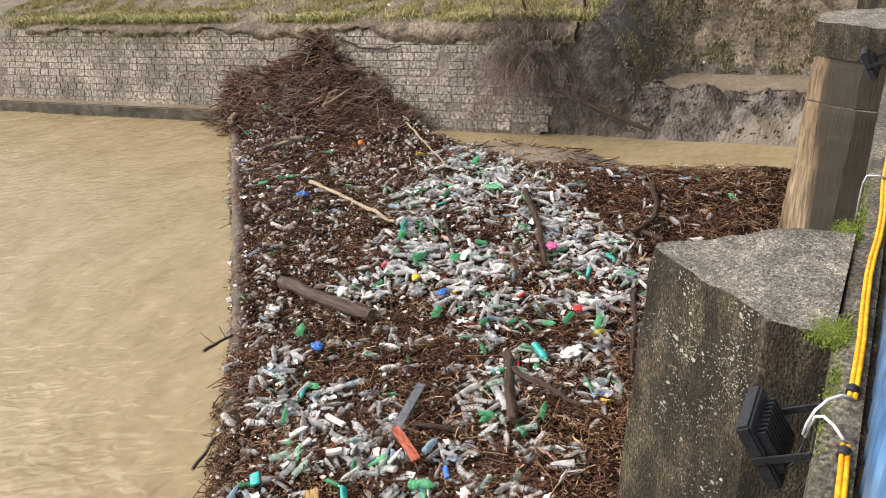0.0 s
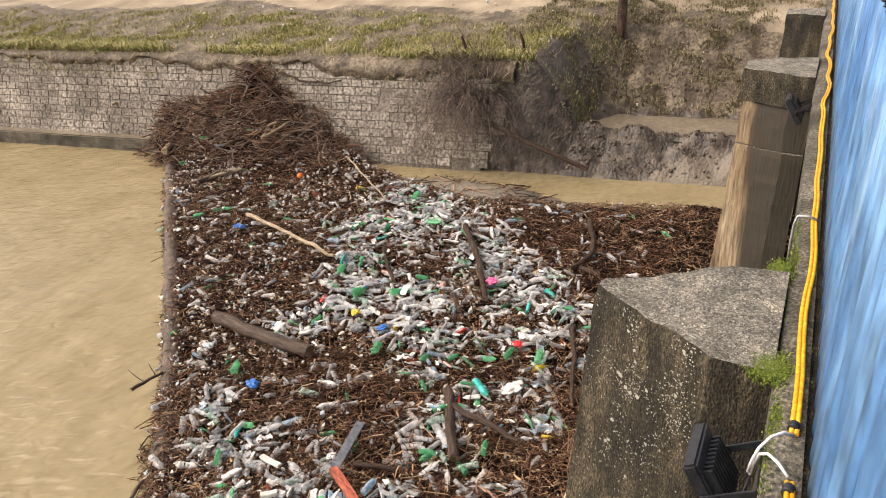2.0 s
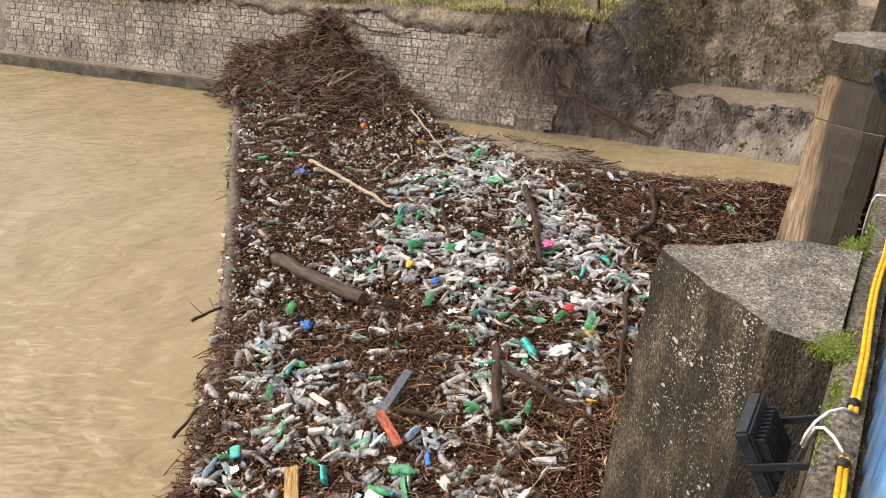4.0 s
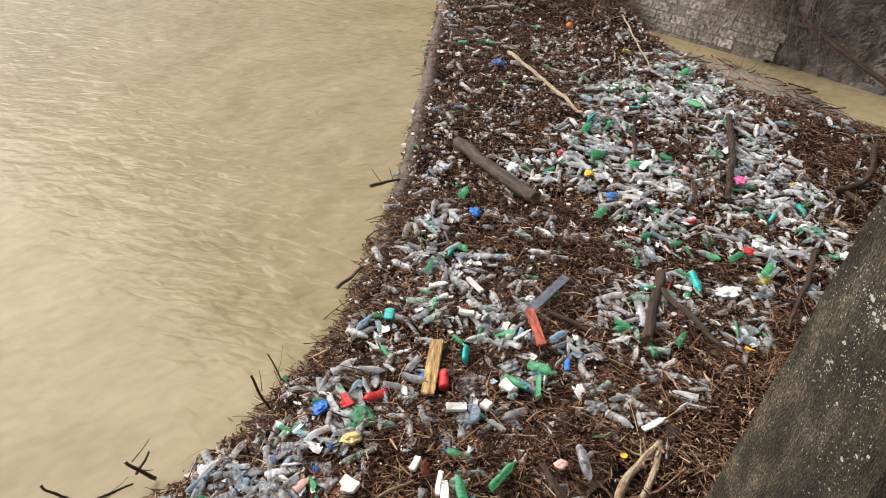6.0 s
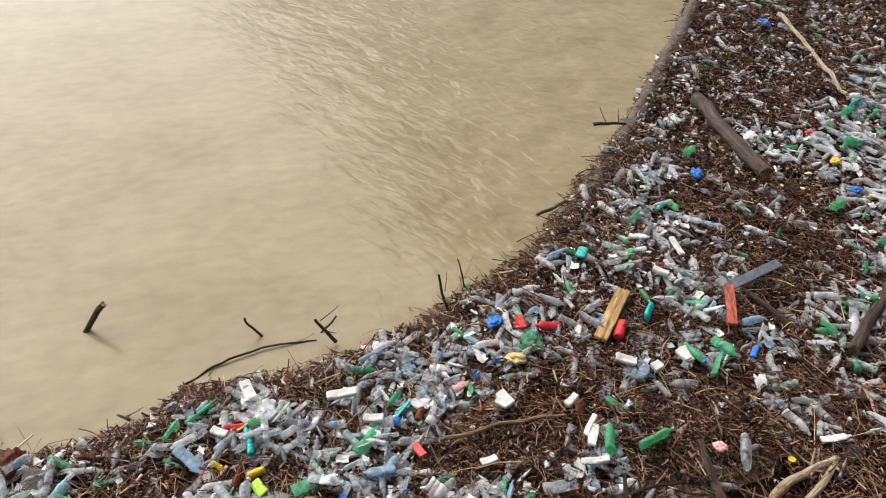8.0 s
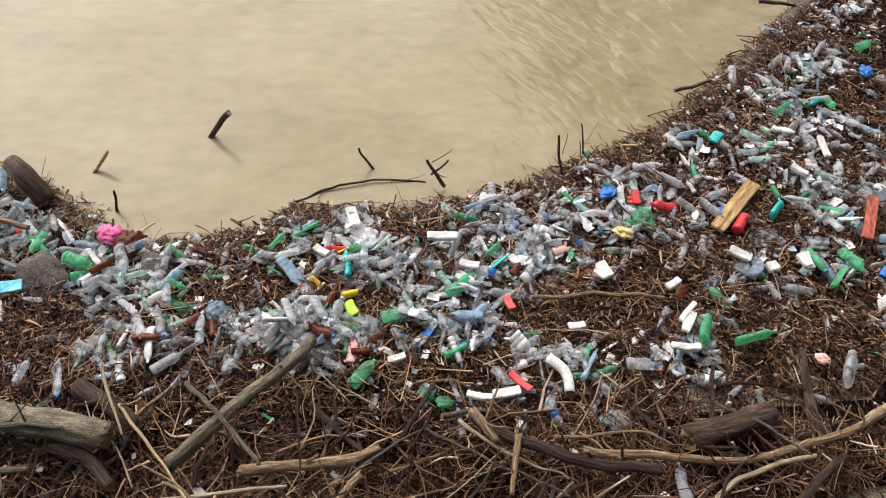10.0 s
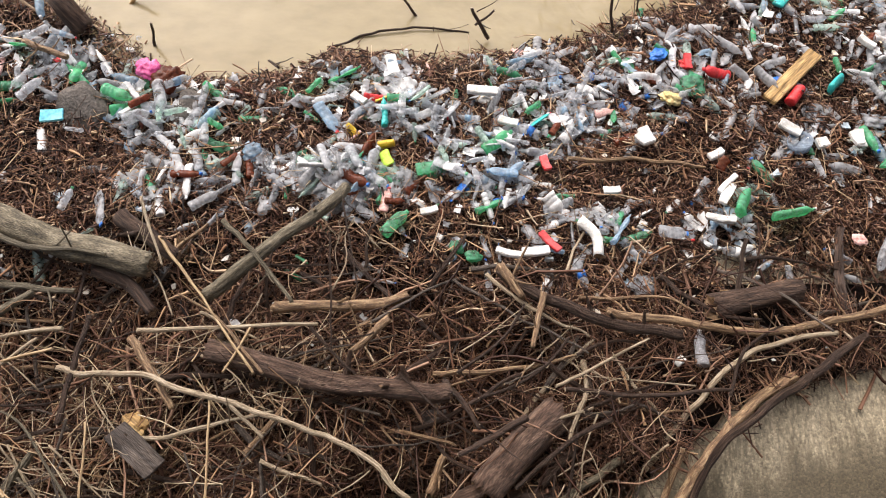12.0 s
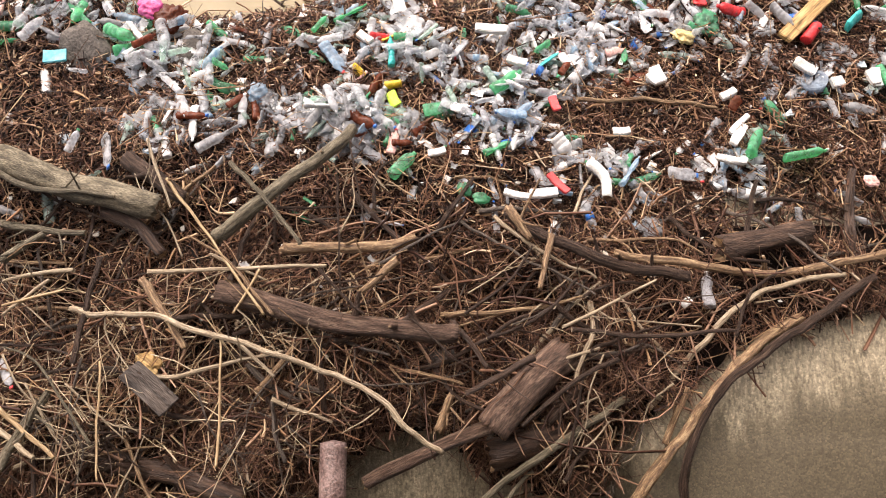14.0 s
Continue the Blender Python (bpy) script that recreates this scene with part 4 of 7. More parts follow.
# ---- stone revetment of the far bank: courses of rough blocks ----
wall_far = tagged(new("wall_far", raw("wall_far", [(bank_x(y) + u, y, z) for y in (27, 7.5) for u, z in ((-0.28, -0.6), (-0.1, 0.0), (0.61, 2.32), (1.1, 2.35))], [(k, k + 1, k + 5, k + 4) for k in range(3)], M_JOINT)), "weathered grey stone block revetment along the river", "wall", kind="structure")
bm = box_bm(-0.34, 0.06, 12.8, 27, -0.5, 0.3, 0.03)
toe = tagged(new("wall_toe", from_bm("wall_toe", bm, M_WETMUD)), "silt-covered concrete toe at the foot of the wall", "wall toe", kind="structure")
toe.data.materials.append(M_KERB)
for q in toe.data.polygons:
    q.material_index = 0 if q.normal.z > 0.7 else 1
toe.matrix_basis = Matrix.Translation((bank_x(12.8), 12.8, 0)) @ Matrix.Rotation(math.atan(0.177), 4, "Z") @ Matrix.Translation((0, -12.8, 0))
rng = random.Random(5)


def stone_mesh(seed):
    bm = box_bm(-0.5, 0.5, -0.5, 0.5, -0.5, 0.5, 0.03)
    for v in bm.verts:
        v.co += noise.noise_vector(v.co * 2.5 + Vector((seed * 4.0, 0, 0))) * 0.07
    return from_bm("stone_block", bm, M_STONEWALL)


BLOCKS = [stone_mesh(k) for k in range(6)]
stones = []
z = 0.0
while z < 2.2:
    h = rng.uniform(0.17, 0.23)
    y = 6.95 + rng.uniform(0, 0.5)
    while y < 25:
        w = rng.uniform(0.24, 0.5)
        missing = rng.random() < (0.03 if y < 13 else 0.01)
        if not missing and not (9.8 < y < 10.0 and z > 1.0):
            stones.append((y + w / 2, z + h / 2, w - 0.012, h - 0.012, rng.uniform(-0.006, 0.009)))
        y += w
    z += h
stones.sort(key=lambda s: abs(s[0] - 9.5))
joined_v, joined_f = [], []
for k, (y, zz, w, h, out) in enumerate(stones):
    u = -0.05 + 0.71 * zz / 2.32
    m = Matrix.Translation((bank_x(y) + u - out, y, zz)) @ Matrix.Rotation(math.atan(0.177), 4, "Z") @ Matrix.Rotation(math.atan2(0.71, 2.32), 4, "Y") @ Matrix.Diagonal((0.12, w, h, 1))
    me = BLOCKS[k % 6]
    if k < 290:
        part("stone_block", me, wall_far, "", m)
    else:
        o = len(joined_v)
        joined_v += [m @ q.co for q in me.vertices]
        joined_f += [[o + i for i in p.vertices] for p in me.polygons]
me = bpy.data.meshes.new("far_stone_blocks")
me.from_pydata(joined_v, [], joined_f)
me.materials.append(M_STONEWALL)
tagged(part("far_stone_blocks", me, wall_far), "more grey stone blocks far along the wall", kind="stuff")


# Soil and sods slumped over the top of the wall
def lip_mesh():
    ys, ts = np.arange(6.9, 24, 0.06), np.linspace(0, 1, 9)
    gy, gt = np.meshgrid(ys, ts)
    reach = (0.22 + 0.2 * np.clip((13.0 - gy) / 2, 0, 1) + 0.13 * waves(gy, gy * 0, 2.3, 97) + 0.06 * waves(gy, gy * 0, 9.0, 98)).clip(0.05, 0.8)
    u = np.where(gt < 0.4, 0.95 - gt * 0.8, 0.63 - 0.306 * reach * (gt - 0.4) / 0.6 - 0.1 * np.sin(math.pi * (gt - 0.4) / 0.6))
    z = np.where(gt < 0.4, 2.47 - 0.1 * gt, 2.43 - reach * (gt - 0.4) / 0.6) + 0.02 * waves(gy * 3, gt * 9, 2.0, 99)
    v = np.stack([bank_x(gy) + u + 0.02 * waves(gy * 4, gt * 8, 2.0, 96), gy, z], -1).reshape(-1, 3)
    n = len(ys)
    i = (np.arange(len(ts) - 1)[:, None] * n + np.arange(n - 1)[None]).ravel()
    return raw("soil_lip", v, np.stack([i, i + 1, i + n + 1, i + n], -1), M_GROUND)


tagged(new("soil_lip", lip_mesh()), "brown soil and sods slumped over the wall top", "soil", kind="structure")


# ---- scattered fine stuff: blades and twigs as joined meshes ----
def blades(name, x, y, z, height, spread, material, label, category, seed, width=0.006, lean=0.6, flop=0.0):
    """Thin three-sided blades or twigs rising from given places."""
    r = np.random.default_rng(seed)
    n = len(x)
    a, h = r.uniform(0, 6.283, n), height * r.uniform(0.4, 1.3, n)
    le = lean * r.uniform(0.1, 1.0, n) * h
    p0 = np.stack([x, y, z - 0.02], -1)
    p1 = p0 + np.stack([np.cos(a) * le * 0.35, np.sin(a) * le * 0.35, h * 0.65], -1)
    p2 = p0 + np.stack([np.cos(a) * le, np.sin(a) * le, h * (1 - flop)], -1)
    w = width * r.uniform(0.6, 1.5, n)
    s = np.stack([-np.sin(a), np.cos(a), 0 * a], -1) * w[:, None]
    v = np.stack([p0 - s, p0 + s, p1 - s * 0.8, p1 + s * 0.8, p2 - s * 0.15, p2 + s * 0.15], 1).reshape(-1, 3)
    i = np.arange(n)[:, None] * 6
    f = np.concatenate([i + [0, 1, 3, 2], i + [2, 3, 5, 4]])
    return tagged(new(name, raw(name, v, f, material)), label, category, kind="stuff")


def crossed(n, x, y, z, length, radius, seed, tilt=0.25, mid=0.08, sides=3, segs=2):
    """Loose crooked twigs lying in all directions: vertices and faces."""
    r = np.random.default_rng(seed)
    a = r.uniform(0, 6.283, n)
    e = r.normal(0, tilt, n)
    d = np.stack([np.cos(a) * np.cos(e), np.sin(a) * np.cos(e), np.sin(e)], -1)
    side = np.stack([-np.sin(a), np.cos(a), 0 * a], -1)
    up = np.cross(d, side)
    c = np.stack([x, y, z], -1)
    bow = side * (r.normal(0, mid, n) * length)[:, None] + up * (r.normal(0, mid * 0.5, n) * length)[:, None]
    rows = []
    for k in range(segs + 1):
        t = k / segs
        q = c + d * ((t - 0.5) * length)[:, None] + bow * math.sin(math.pi * t)
        if segs > 2 and 0 < k < segs:
            q = q + side * (r.normal(0, 0.012, n) * length)[:, None] + up * (r.normal(0, 0.01, n) * length)[:, None]
        for s in range(sides):
            w = 2 * math.pi * s / sides
            rows.append(q + (side * math.cos(w) + up * math.sin(w)) * (radius * (1 - 0.6 * t))[:, None])
    v = np.stack(rows, 1).reshape(-1, 3)
    i = np.arange(n)[:, None] * ((segs + 1) * sides)
    f = np.concatenate([i + [k * sides + s, k * sides + (s + 1) % sides, (k + 1) * sides + (s + 1) % sides, (k + 1) * sides + s] for k in range(segs) for s in range(sides)])
    return v, f


nrng = np.random.default_rng(77)


def sample(n, x0, x1, y0, y1, weight):
    """n places in a rectangle, by a weight between 0 and 1."""
    got = []
    while sum(map(len, got)) < n:
        x, y = nrng.uniform(x0, x1, n * 2), nrng.uniform(y0, y1, n * 2)
        got.append(np.stack([x, y], -1)[nrng.uniform(0, 1, n * 2) < weight(x, y)])
    p = np.concatenate(got)[:n]
    return p[:, 0], p[:, 1]


# Grass, dry stalks, brush on the bank
x, y = sample(52000, 13, 25, 5.5, 27, lambda x, y: np.clip((x - bank_x(y) - 0.72) * 4, 0, 1) * (x - bank_x(y) < 4.9 + 0.7 * waves(x, y, 0.9, 12)) * np.clip((6 - x + bank_x(y)) / 4, 0.2, 1) * np.clip(0.55 + 0.5 * waves(x, y, 1.0, 51), 0.1, 1) * np.clip(0.55 + 0.8 * waves(x, y, 4.0, 54), 0.06, 1))
blades("grass", x, y, ground_height(x, y), 0.085, 0, M_GRASS, "short yellow-green winter grass on the bank", "grass", 1, 0.009, 1.0)
x, y = sample(9000, 12, 17, 6.6, 27, lambda x, y: (np.abs(x - bank_x(y) - 0.78) < 0.26) * np.clip(0.5 + 0.6 * waves(x, y, 1.5, 52), 0, 1))
blades("hanging_grass", x, y, ground_height(x, y), 0.3, 0, M_GRASS, "long yellow grass hanging over the wall", "grass", 2, 0.008, 1.6, 0.5)
x, y = sample(30000, 16, 25, -3, 8, lambda x, y: (x - bank_x(y) > 2.7) * (x - bank_x(y) < 8) * np.clip(0.4 + 0.6 * waves(x, y, 1.3, 53), 0.05, 1) * np.clip(0.5 + 0.9 * waves(x, y, 4.5, 55), 0.05, 1))
blades("dry_grass", x, y, ground_height(x, y), 0.13, 0, M_DRYGRASS, "matted dry grass on the muddy slope", "grass", 3, 0.009, 1.3, 0.3)
x, y = sample(16000, 18, 34, -3, 34, lambda x, y: (x - bank_x(y) > 10.5))
blades("far_grass", x, y, ground_height(x, y), 0.14, 0, M_DRYGRASS, "thin dry grass beyond the track", "grass", 4, 0.012, 1.0)


def bush(cx, cy, n, spread, height, seed, label, droop=0.42):
    """A leafless bush: many arching twigs from one stool, falling over the wall."""
    r = np.random.default_rng(seed)
    base = new("bush")
    base.matrix_basis = pose(cx, cy, float(ground_height(np.array(cx), np.array(cy))))
    vs, fs, o = [], [], 0
    for k in range(n):
        a, ln = r.uniform(0, 6.283), height * r.uniform(0.4, 1.2)
        q = np.array([r.normal(0, spread * 0.5), r.normal(0, spread * 1.3), -0.05])
        d = np.array([math.cos(a) * 0.6 - 0.9 * droop, math.sin(a) * 0.6, 1.25 - 1.2 * droop])
        rad = r.uniform(0.003, 0.011)
        fall = droop * r.uniform(0.3, 1.3)
        pts = [q]
        for s in range(7):
            d = d + np.array([r.normal(0, 0.6) - 0.1, r.normal(0, 0.65), -fall + r.normal(0, 0.5)])
            pts.append(pts[-1] + d / np.linalg.norm(d) * ln / 7)
        for s, p in enumerate(pts):
            w = rad * (1 - s / 8.5)
            vs += [p + np.array([w, 0, 0]), p + np.array([-w * 0.5, w * 0.87, 0]), p + np.array([-w * 0.5, -w * 0.87, 0])]
        fs += [(o + s * 3 + e, o + s * 3 + (e + 1) % 3, o + s * 3 + 3 + (e + 1) % 3, o + s * 3 + 3 + e) for s in range(7) for e in range(3)]
        o += 24
    tagged(part("crown", raw("crown", vs, fs, M_BRUSH), base), kind="stuff")
    v, f, uv = tube([(0, 0, -0.15), (0.05, 0.02, 0.2), (0.0, 0.1, 0.5)], 0.05, 0.03, 8, 0.3, seed)
    part("stool", tube_mesh("stool", v, f, uv, [M_DARKWOOD]), base)
    return tagged(base, label, "bush", "bank bushes")


bush(16.02, 8.0, 800, 0.28, 2.3, 1, "dense leafless bush hanging over the stone wall", 0.6)
bush(16.3, 8.2, 480, 0.36, 1.6, 2, "leafless bush beside a denser one", 0.48)
bush(17.0, 7.0, 70, 0.4, 1.1, 3, "low leafless bush on the muddy bank")
bush(19.3, 0.9, 350, 0.6, 1.0, 4, "low dry bush near the bridge")


def tree(cx, cy, label):
    zz = float(ground_height(np.array(cx), np.array(cy)))
    base = new("tree")
    base.matrix_basis = pose(cx, cy, zz)
    v, f, uv = tube([(0, 0, -0.2), (0.02, 0, 0.15), (0.05, 0.03, 2.5), (0.0, 0.1, 5.0)], 0.13, 0.07, 14, 0.25, 4, 0.12)
    part("trunk", tube_mesh("trunk", v, f, uv, [M_BARK]), base, "grey-green mossy trunk")
    r = random.Random(3)
    vs, fs, uvs = [], [], []
    for k in range(60):
        h = r.uniform(2.2, 5.0)
        a = r.uniform(0, 6.28)
        ln = r.uniform(0.8, 2.4)
        p = Vector((0.03, 0.05, h))
        d = Vector((math.cos(a), math.sin(a), r.uniform(0.3, 1.0)))
        v, f, uv = tube([p, p + d * ln * 0.5, p + d * ln + Vector((0, 0, 0.3))], 0.03, 0.006, 6, 0.2, k, 0.2, 0.08)
        o = len(vs)
        vs += v
        uvs += uv
        fs += [tuple(i + o for i in q) for q in f]
    part("crown", tube_mesh("crown", vs, fs, uvs, [M_BRUSH]), base, "bare winter branches")
    return tagged(base, label, "tree")


tree(20.4, 5.55, "young leafless tree with a mossy trunk on the bank")

def bed_z(x, y):
    low = raft_z(x, y) - 0.03 - 0.34 * hollow(x, y) - 0.3 * np.clip((3.0 - y) / 1.2, 0, 1) * (x < 4.5)
    return np.where((raft_depth(x, y) > 0.02) & (y < 2.6), np.maximum(low, weir_z(x, y) + 0.07), low)


# ---- the raft of driftwood: litter bed, twigs, straws, chips ----
rx, ry = np.arange(-9, 15.6, 0.09), np.arange(-0.7, 17.2, 0.09)
# The bed's colour carries the deep shade under and between the twigs.
tagged(new("driftwood_bed", grid_mesh("driftwood_bed", rx, ry, lambda x, y: bed_z(x, y) + 0.02 * waves(x, y, 14, 61) + 0.015 * waves(x, y, 27, 62), [M_SHADELITTER], keep=lambda x, y: raft_depth(x, y) > -0.12)), "matted bed of twigs and bark, coloured near-black as shade between twigs", "driftwood", kind="stuff")


def twig_layer(name, n, x, y, lift, l0, l1, r0, r1, material, label, seed, tilt=0.2, mid=0.08, segs=2):
    r = np.random.default_rng(seed)
    length = r.uniform(l0, l1, n) * r.uniform(0.5, 1.0, n)
    clear = (x > 1.6) & (x < 6) & (y < 2.2) & (raft_depth(x, y) < 0.12 * length)
    x, y, length = x[~clear], y[~clear], length[~clear]
    n = len(x)
    deep = 0.24 * np.clip((3.0 - y) / 1.2, 0, 1) * (x < 4.5) * r.uniform(0, 1, n) ** 1.5
    deep = deep + 0.36 * hollow(x, y) * (r.uniform(0, 1, n) < 0.93) * (length < 0.6)
    v, f = crossed(n, x, y, raft_z(x, y) + lift * r.uniform(0.0, 1.0, n) - deep, length, r0 + (r1 - r0) * r.uniform(0, 1, n) ** 1.8, seed, tilt, mid, 3, segs)
    return tagged(new(name, raw(name, v, f, material)), label, "driftwood", kind="stuff")


def near(x, y):
    return np.clip(1.3 - np.hypot(x - 1, y - 2) / 9, 0.34, 1)


inside = lambda x, y: (raft_depth(x, y) > np.where(x > 4.8, 0.06, -0.05)) * near(x, y)  # noqa: E731
x, y = sample(125000, -6, 15.6, -0.6, 17, inside)
twig_layer("twigs", len(x), x, y, 0.09, 0.05, 0.26, 0.0025, 0.0085, M_TWIG, "countless dark brown twigs floating in a mat", 1, 0.28, 0.13)
x, y = sample(4500, -6, 15.6, -0.6, 17, inside)
twig_layer("sticks", len(x), x, y, 0.13, 0.2, 0.7, 0.004, 0.012, M_TWIG, "longer brown sticks on the driftwood mat", 2, 0.2, 0.1, 4)
x, y = sample(4200, -6, 15.6, -0.6, 17, lambda x, y: inside(x, y) * np.clip(1.3 - y / 4, 0.2, 1))
twig_layer("straw", len(x), x, y, 0.2, 0.2, 0.8, 0.003, 0.008, M_STRAW, "pale reeds and straw on the driftwood", 3, 0.25, 0.06)
x, y = sample(1500, -6, 4.5, -0.6, 2.6, lambda x, y: (raft_depth(x, y) > -0.1) * np.clip(1.4 - y / 2.2, 0.1, 1))
twig_layer("branch_litter", len(x), x, y, 0.24, 0.4, 1.4, 0.006, 0.018, M_CRUMB, "tangle of brown branches piled at the weir", 4, 0.28, 0.1, 6)
x, y = sample(24000, -6, 4.5, -0.6, 2.6, lambda x, y: (raft_depth(x, y) > -0.15) * np.clip(1.4 - y / 2.0, 0.1, 1))
twig_layer("root_litter", len(x), x, y, 0.22, 0.15, 0.6, 0.002, 0.0065, M_CRUMB, "fine roots and twigs tangled over the weir", 5, 0.5, 0.16, 4)
x, y = sample(800, -6, 2.6, -0.5, 2.3, lambda x, y: (raft_depth(x, y) > -0.1) * np.clip((2.6 - x) / 3, 0.2, 1))
twig_layer("pale_twigs", len(x), x, y, 0.4, 0.3, 1.0, 0.004, 0.009, M_STRAW, "pale dry twigs over the tangle", 6, 0.4, 0.14, 5)
x, y = sample(2200, 12, 15.8, 10.5, 17, lambda x, y: np.clip(wall_heap(x, y) * 0.8, 0, 1) * (x < bank_x(y) + 0.5) * np.clip(0.5 + 0.6 * waves(x, y, 2.2, 33), 0.1, 1))
twig_layer("driftwood_heap", len(x), x, y, 0.22, 0.2, 1.0, 0.005, 0.02, M_CRUMB, "heap of brown branches against the stone wall", 7, 0.4, 0.15, 4)
x, y = sample(900, -5, 15, 4, 17, lambda x, y: (np.abs(raft_depth(x, y)) < 0.3) * (y > 4.5) * np.where(x > 4.6, 0.2, 1.0))
twig_layer("edge_sticks", len(x), x, y, 0.06, 0.15, 0.55, 0.003, 0.009, M_TWIG, "sticks fringing the raft edge", 8, 0.25, 0.12, 4)

x, y = sample(3200, -6, 14.5, -0.5, 15, lambda x, y: inside(x, y) * np.clip(1.3 - y / 6, 0.45, 1))
twig_layer("wood_splinters", len(x), x, y, 0.16, 0.05, 0.26, 0.006, 0.019, M_SPLINTER, "broken bits of bark and pale splintered wood", 15, 0.25, 0.06)
x, y = sample(24000, -5.5, 5.5, -0.6, 4.2, lambda x, y: (raft_depth(x, y) > -0.05) * np.clip(1.5 - y / 3.5, 0.2, 1))
twig_layer("twig_crumbs", len(x), x, y, 0.13, 0.03, 0.14, 0.002, 0.0075, M_TWIG, "short broken bits of twig and bark", 18, 0.4, 0.1)
x, y = sample(900, -5, 0.4, -0.3, 2.1, lambda x, y: (raft_depth(x, y) > 0.0) * np.clip((-x + 0.4) / 2.2, 0.1, 1))
twig_layer("dry_reeds", len(x), x, y, 0.42, 0.25, 0.9, 0.003, 0.008, M_REED, "pale dry reeds strewn over the heap", 19, 0.3, 0.06, 4)
x, y = sample(650, -5, 4.2, -0.3, 2.9, lambda x, y: (raft_depth(x, y) > 0.0) * np.clip(1.5 - y / 2.4, 0.15, 1))
twig_layer("peeled_sticks", len(x), x, y, 0.28, 0.1, 0.5, 0.007, 0.018, M_SPLINTER, "short peeled orange-brown sticks on the heap", 23, 0.3, 0.09, 5)
x, y = sample(2600, 12.0, 15.8, 10.2, 17, lambda x, y: np.clip(wall_heap(x, y), 0, 1) * (x < bank_x(y) + 0.5))
twig_layer("grey_driftwood", len(x), x, y, 0.2, 0.15, 1.0, 0.004, 0.02, M_DRIFT, "grey-brown branches on the heap by the wall", 17, 0.45, 0.08, 4)

x, y = sample(90, 13.5, 15.0, 5.0, 8.8, lambda x, y: (land_z(x, y) > -0.04) * 1.0)
r = np.random.default_rng(44)
v, f = crossed(len(x), x, y, land_z(x, y) + 0.015, r.uniform(0.15, 0.8, len(x)), r.uniform(0.005, 0.016, len(x)), 45, 0.03, 0.1, 4, 4)
tagged(new("stranded_sticks", raw("stranded_sticks", v, f, M_TWIG)), "dark sticks stranded on the silt flat", "driftwood", kind="stuff")

x, y = sample(95000, -6, 15.6, 2.2, 17, lambda x, y: inside(x, y) * np.clip(0.6 + 0.5 * waves(x, y, 3.0, 36), 0.15, 1))
twig_layer("wood_crumbs", len(x), x, y, 0.13, 0.025, 0.15, 0.004, 0.014, M_CRUMB, "short chips of bark and wood packed in the mat", 24, 0.35, 0.05, 1)
x, y = sample(17000, -6, 15.6, 2.0, 17, lambda x, y: inside(x, y) * np.clip(0.5 + 0.6 * waves(x, y, 2.1, 37), 0.1, 1))
twig_layer("pale_crumbs", len(x), x, y, 0.14, 0.02, 0.09, 0.004, 0.013, M_SPLINTER, "pale chips of split wood among dark twigs", 25, 0.35, 0.05, 1)

# Small white chips of plastic and foam among the twigs
x, y = sample(3400, -6, 15.6, 0.8, 17, lambda x, y: (raft_depth(x, y) > 0.05) * np.clip(0.3 + 0.7 * waves(x, y, 1.1, 71), 0.08, 1) * np.clip((y - 1.6) / 2.5, 0.015, 1) * np.where((x > 10.5) & (y < 0.9 * (x - 10.5) + 3.0), 0.15, 1.0))
r = np.random.default_rng(9)
n = len(x)
size = r.uniform(0.01, 0.038, n) * r.uniform(0.5, 1.2, n)
cube = np.array([(-1, -1, -1), (1, -1, -1), (1, 1, -1), (-1, 1, -1), (-1, -1, 1), (1, -1, 1), (1, 1, 1), (-1, 1, 1)], float)
a = r.uniform(0, 6.283, n)
q = cube[None] * r.uniform(0.4, 1.2, (n, 8, 1)) * (size[:, None] * r.uniform(0.4, 1.3, (n, 3)))[:, None, :]
q = np.stack([q[..., 0] * np.cos(a)[:, None] - q[..., 1] * np.sin(a)[:, None], q[..., 0] * np.sin(a)[:, None] + q[..., 1] * np.cos(a)[:, None], q[..., 2]], -1)
q = q + np.stack([x, y, raft_z(x, y) + 0.07], -1)[:, None, :]
f = (np.arange(n)[:, None, None] * 8 + np.array([(3, 2, 1, 0), (4, 5, 6, 7), (0, 1, 5, 4), (1, 2, 6, 5), (2, 3, 7, 6), (3, 0, 4, 7)])[None]).reshape(-1, 4)
tagged(new("plastic_chips", raw("plastic_chips", q.reshape(-1, 3), f, M_CHIPS, False)), "small white bits of foam and plastic among twigs", "litter", kind="stuff")

# Boom beam along the outer edge of the raft
v, f, uv = tube([(14.45, 16.7, 0.0), (11.05, 13.25, -0.01), (8.2, 10.3, -0.02), (6.2, 8.25, -0.05), (4.65, 6.85, -0.08)], 0.15, 0.14, 14, 0.2, 2, 0.1, 0.05)
tagged(new("boom_beam", tube_mesh("boom_beam", v, f, uv, [M_BOOM, M_PALEWOOD])), "long brown timber boom floating along the raft edge", "boom")


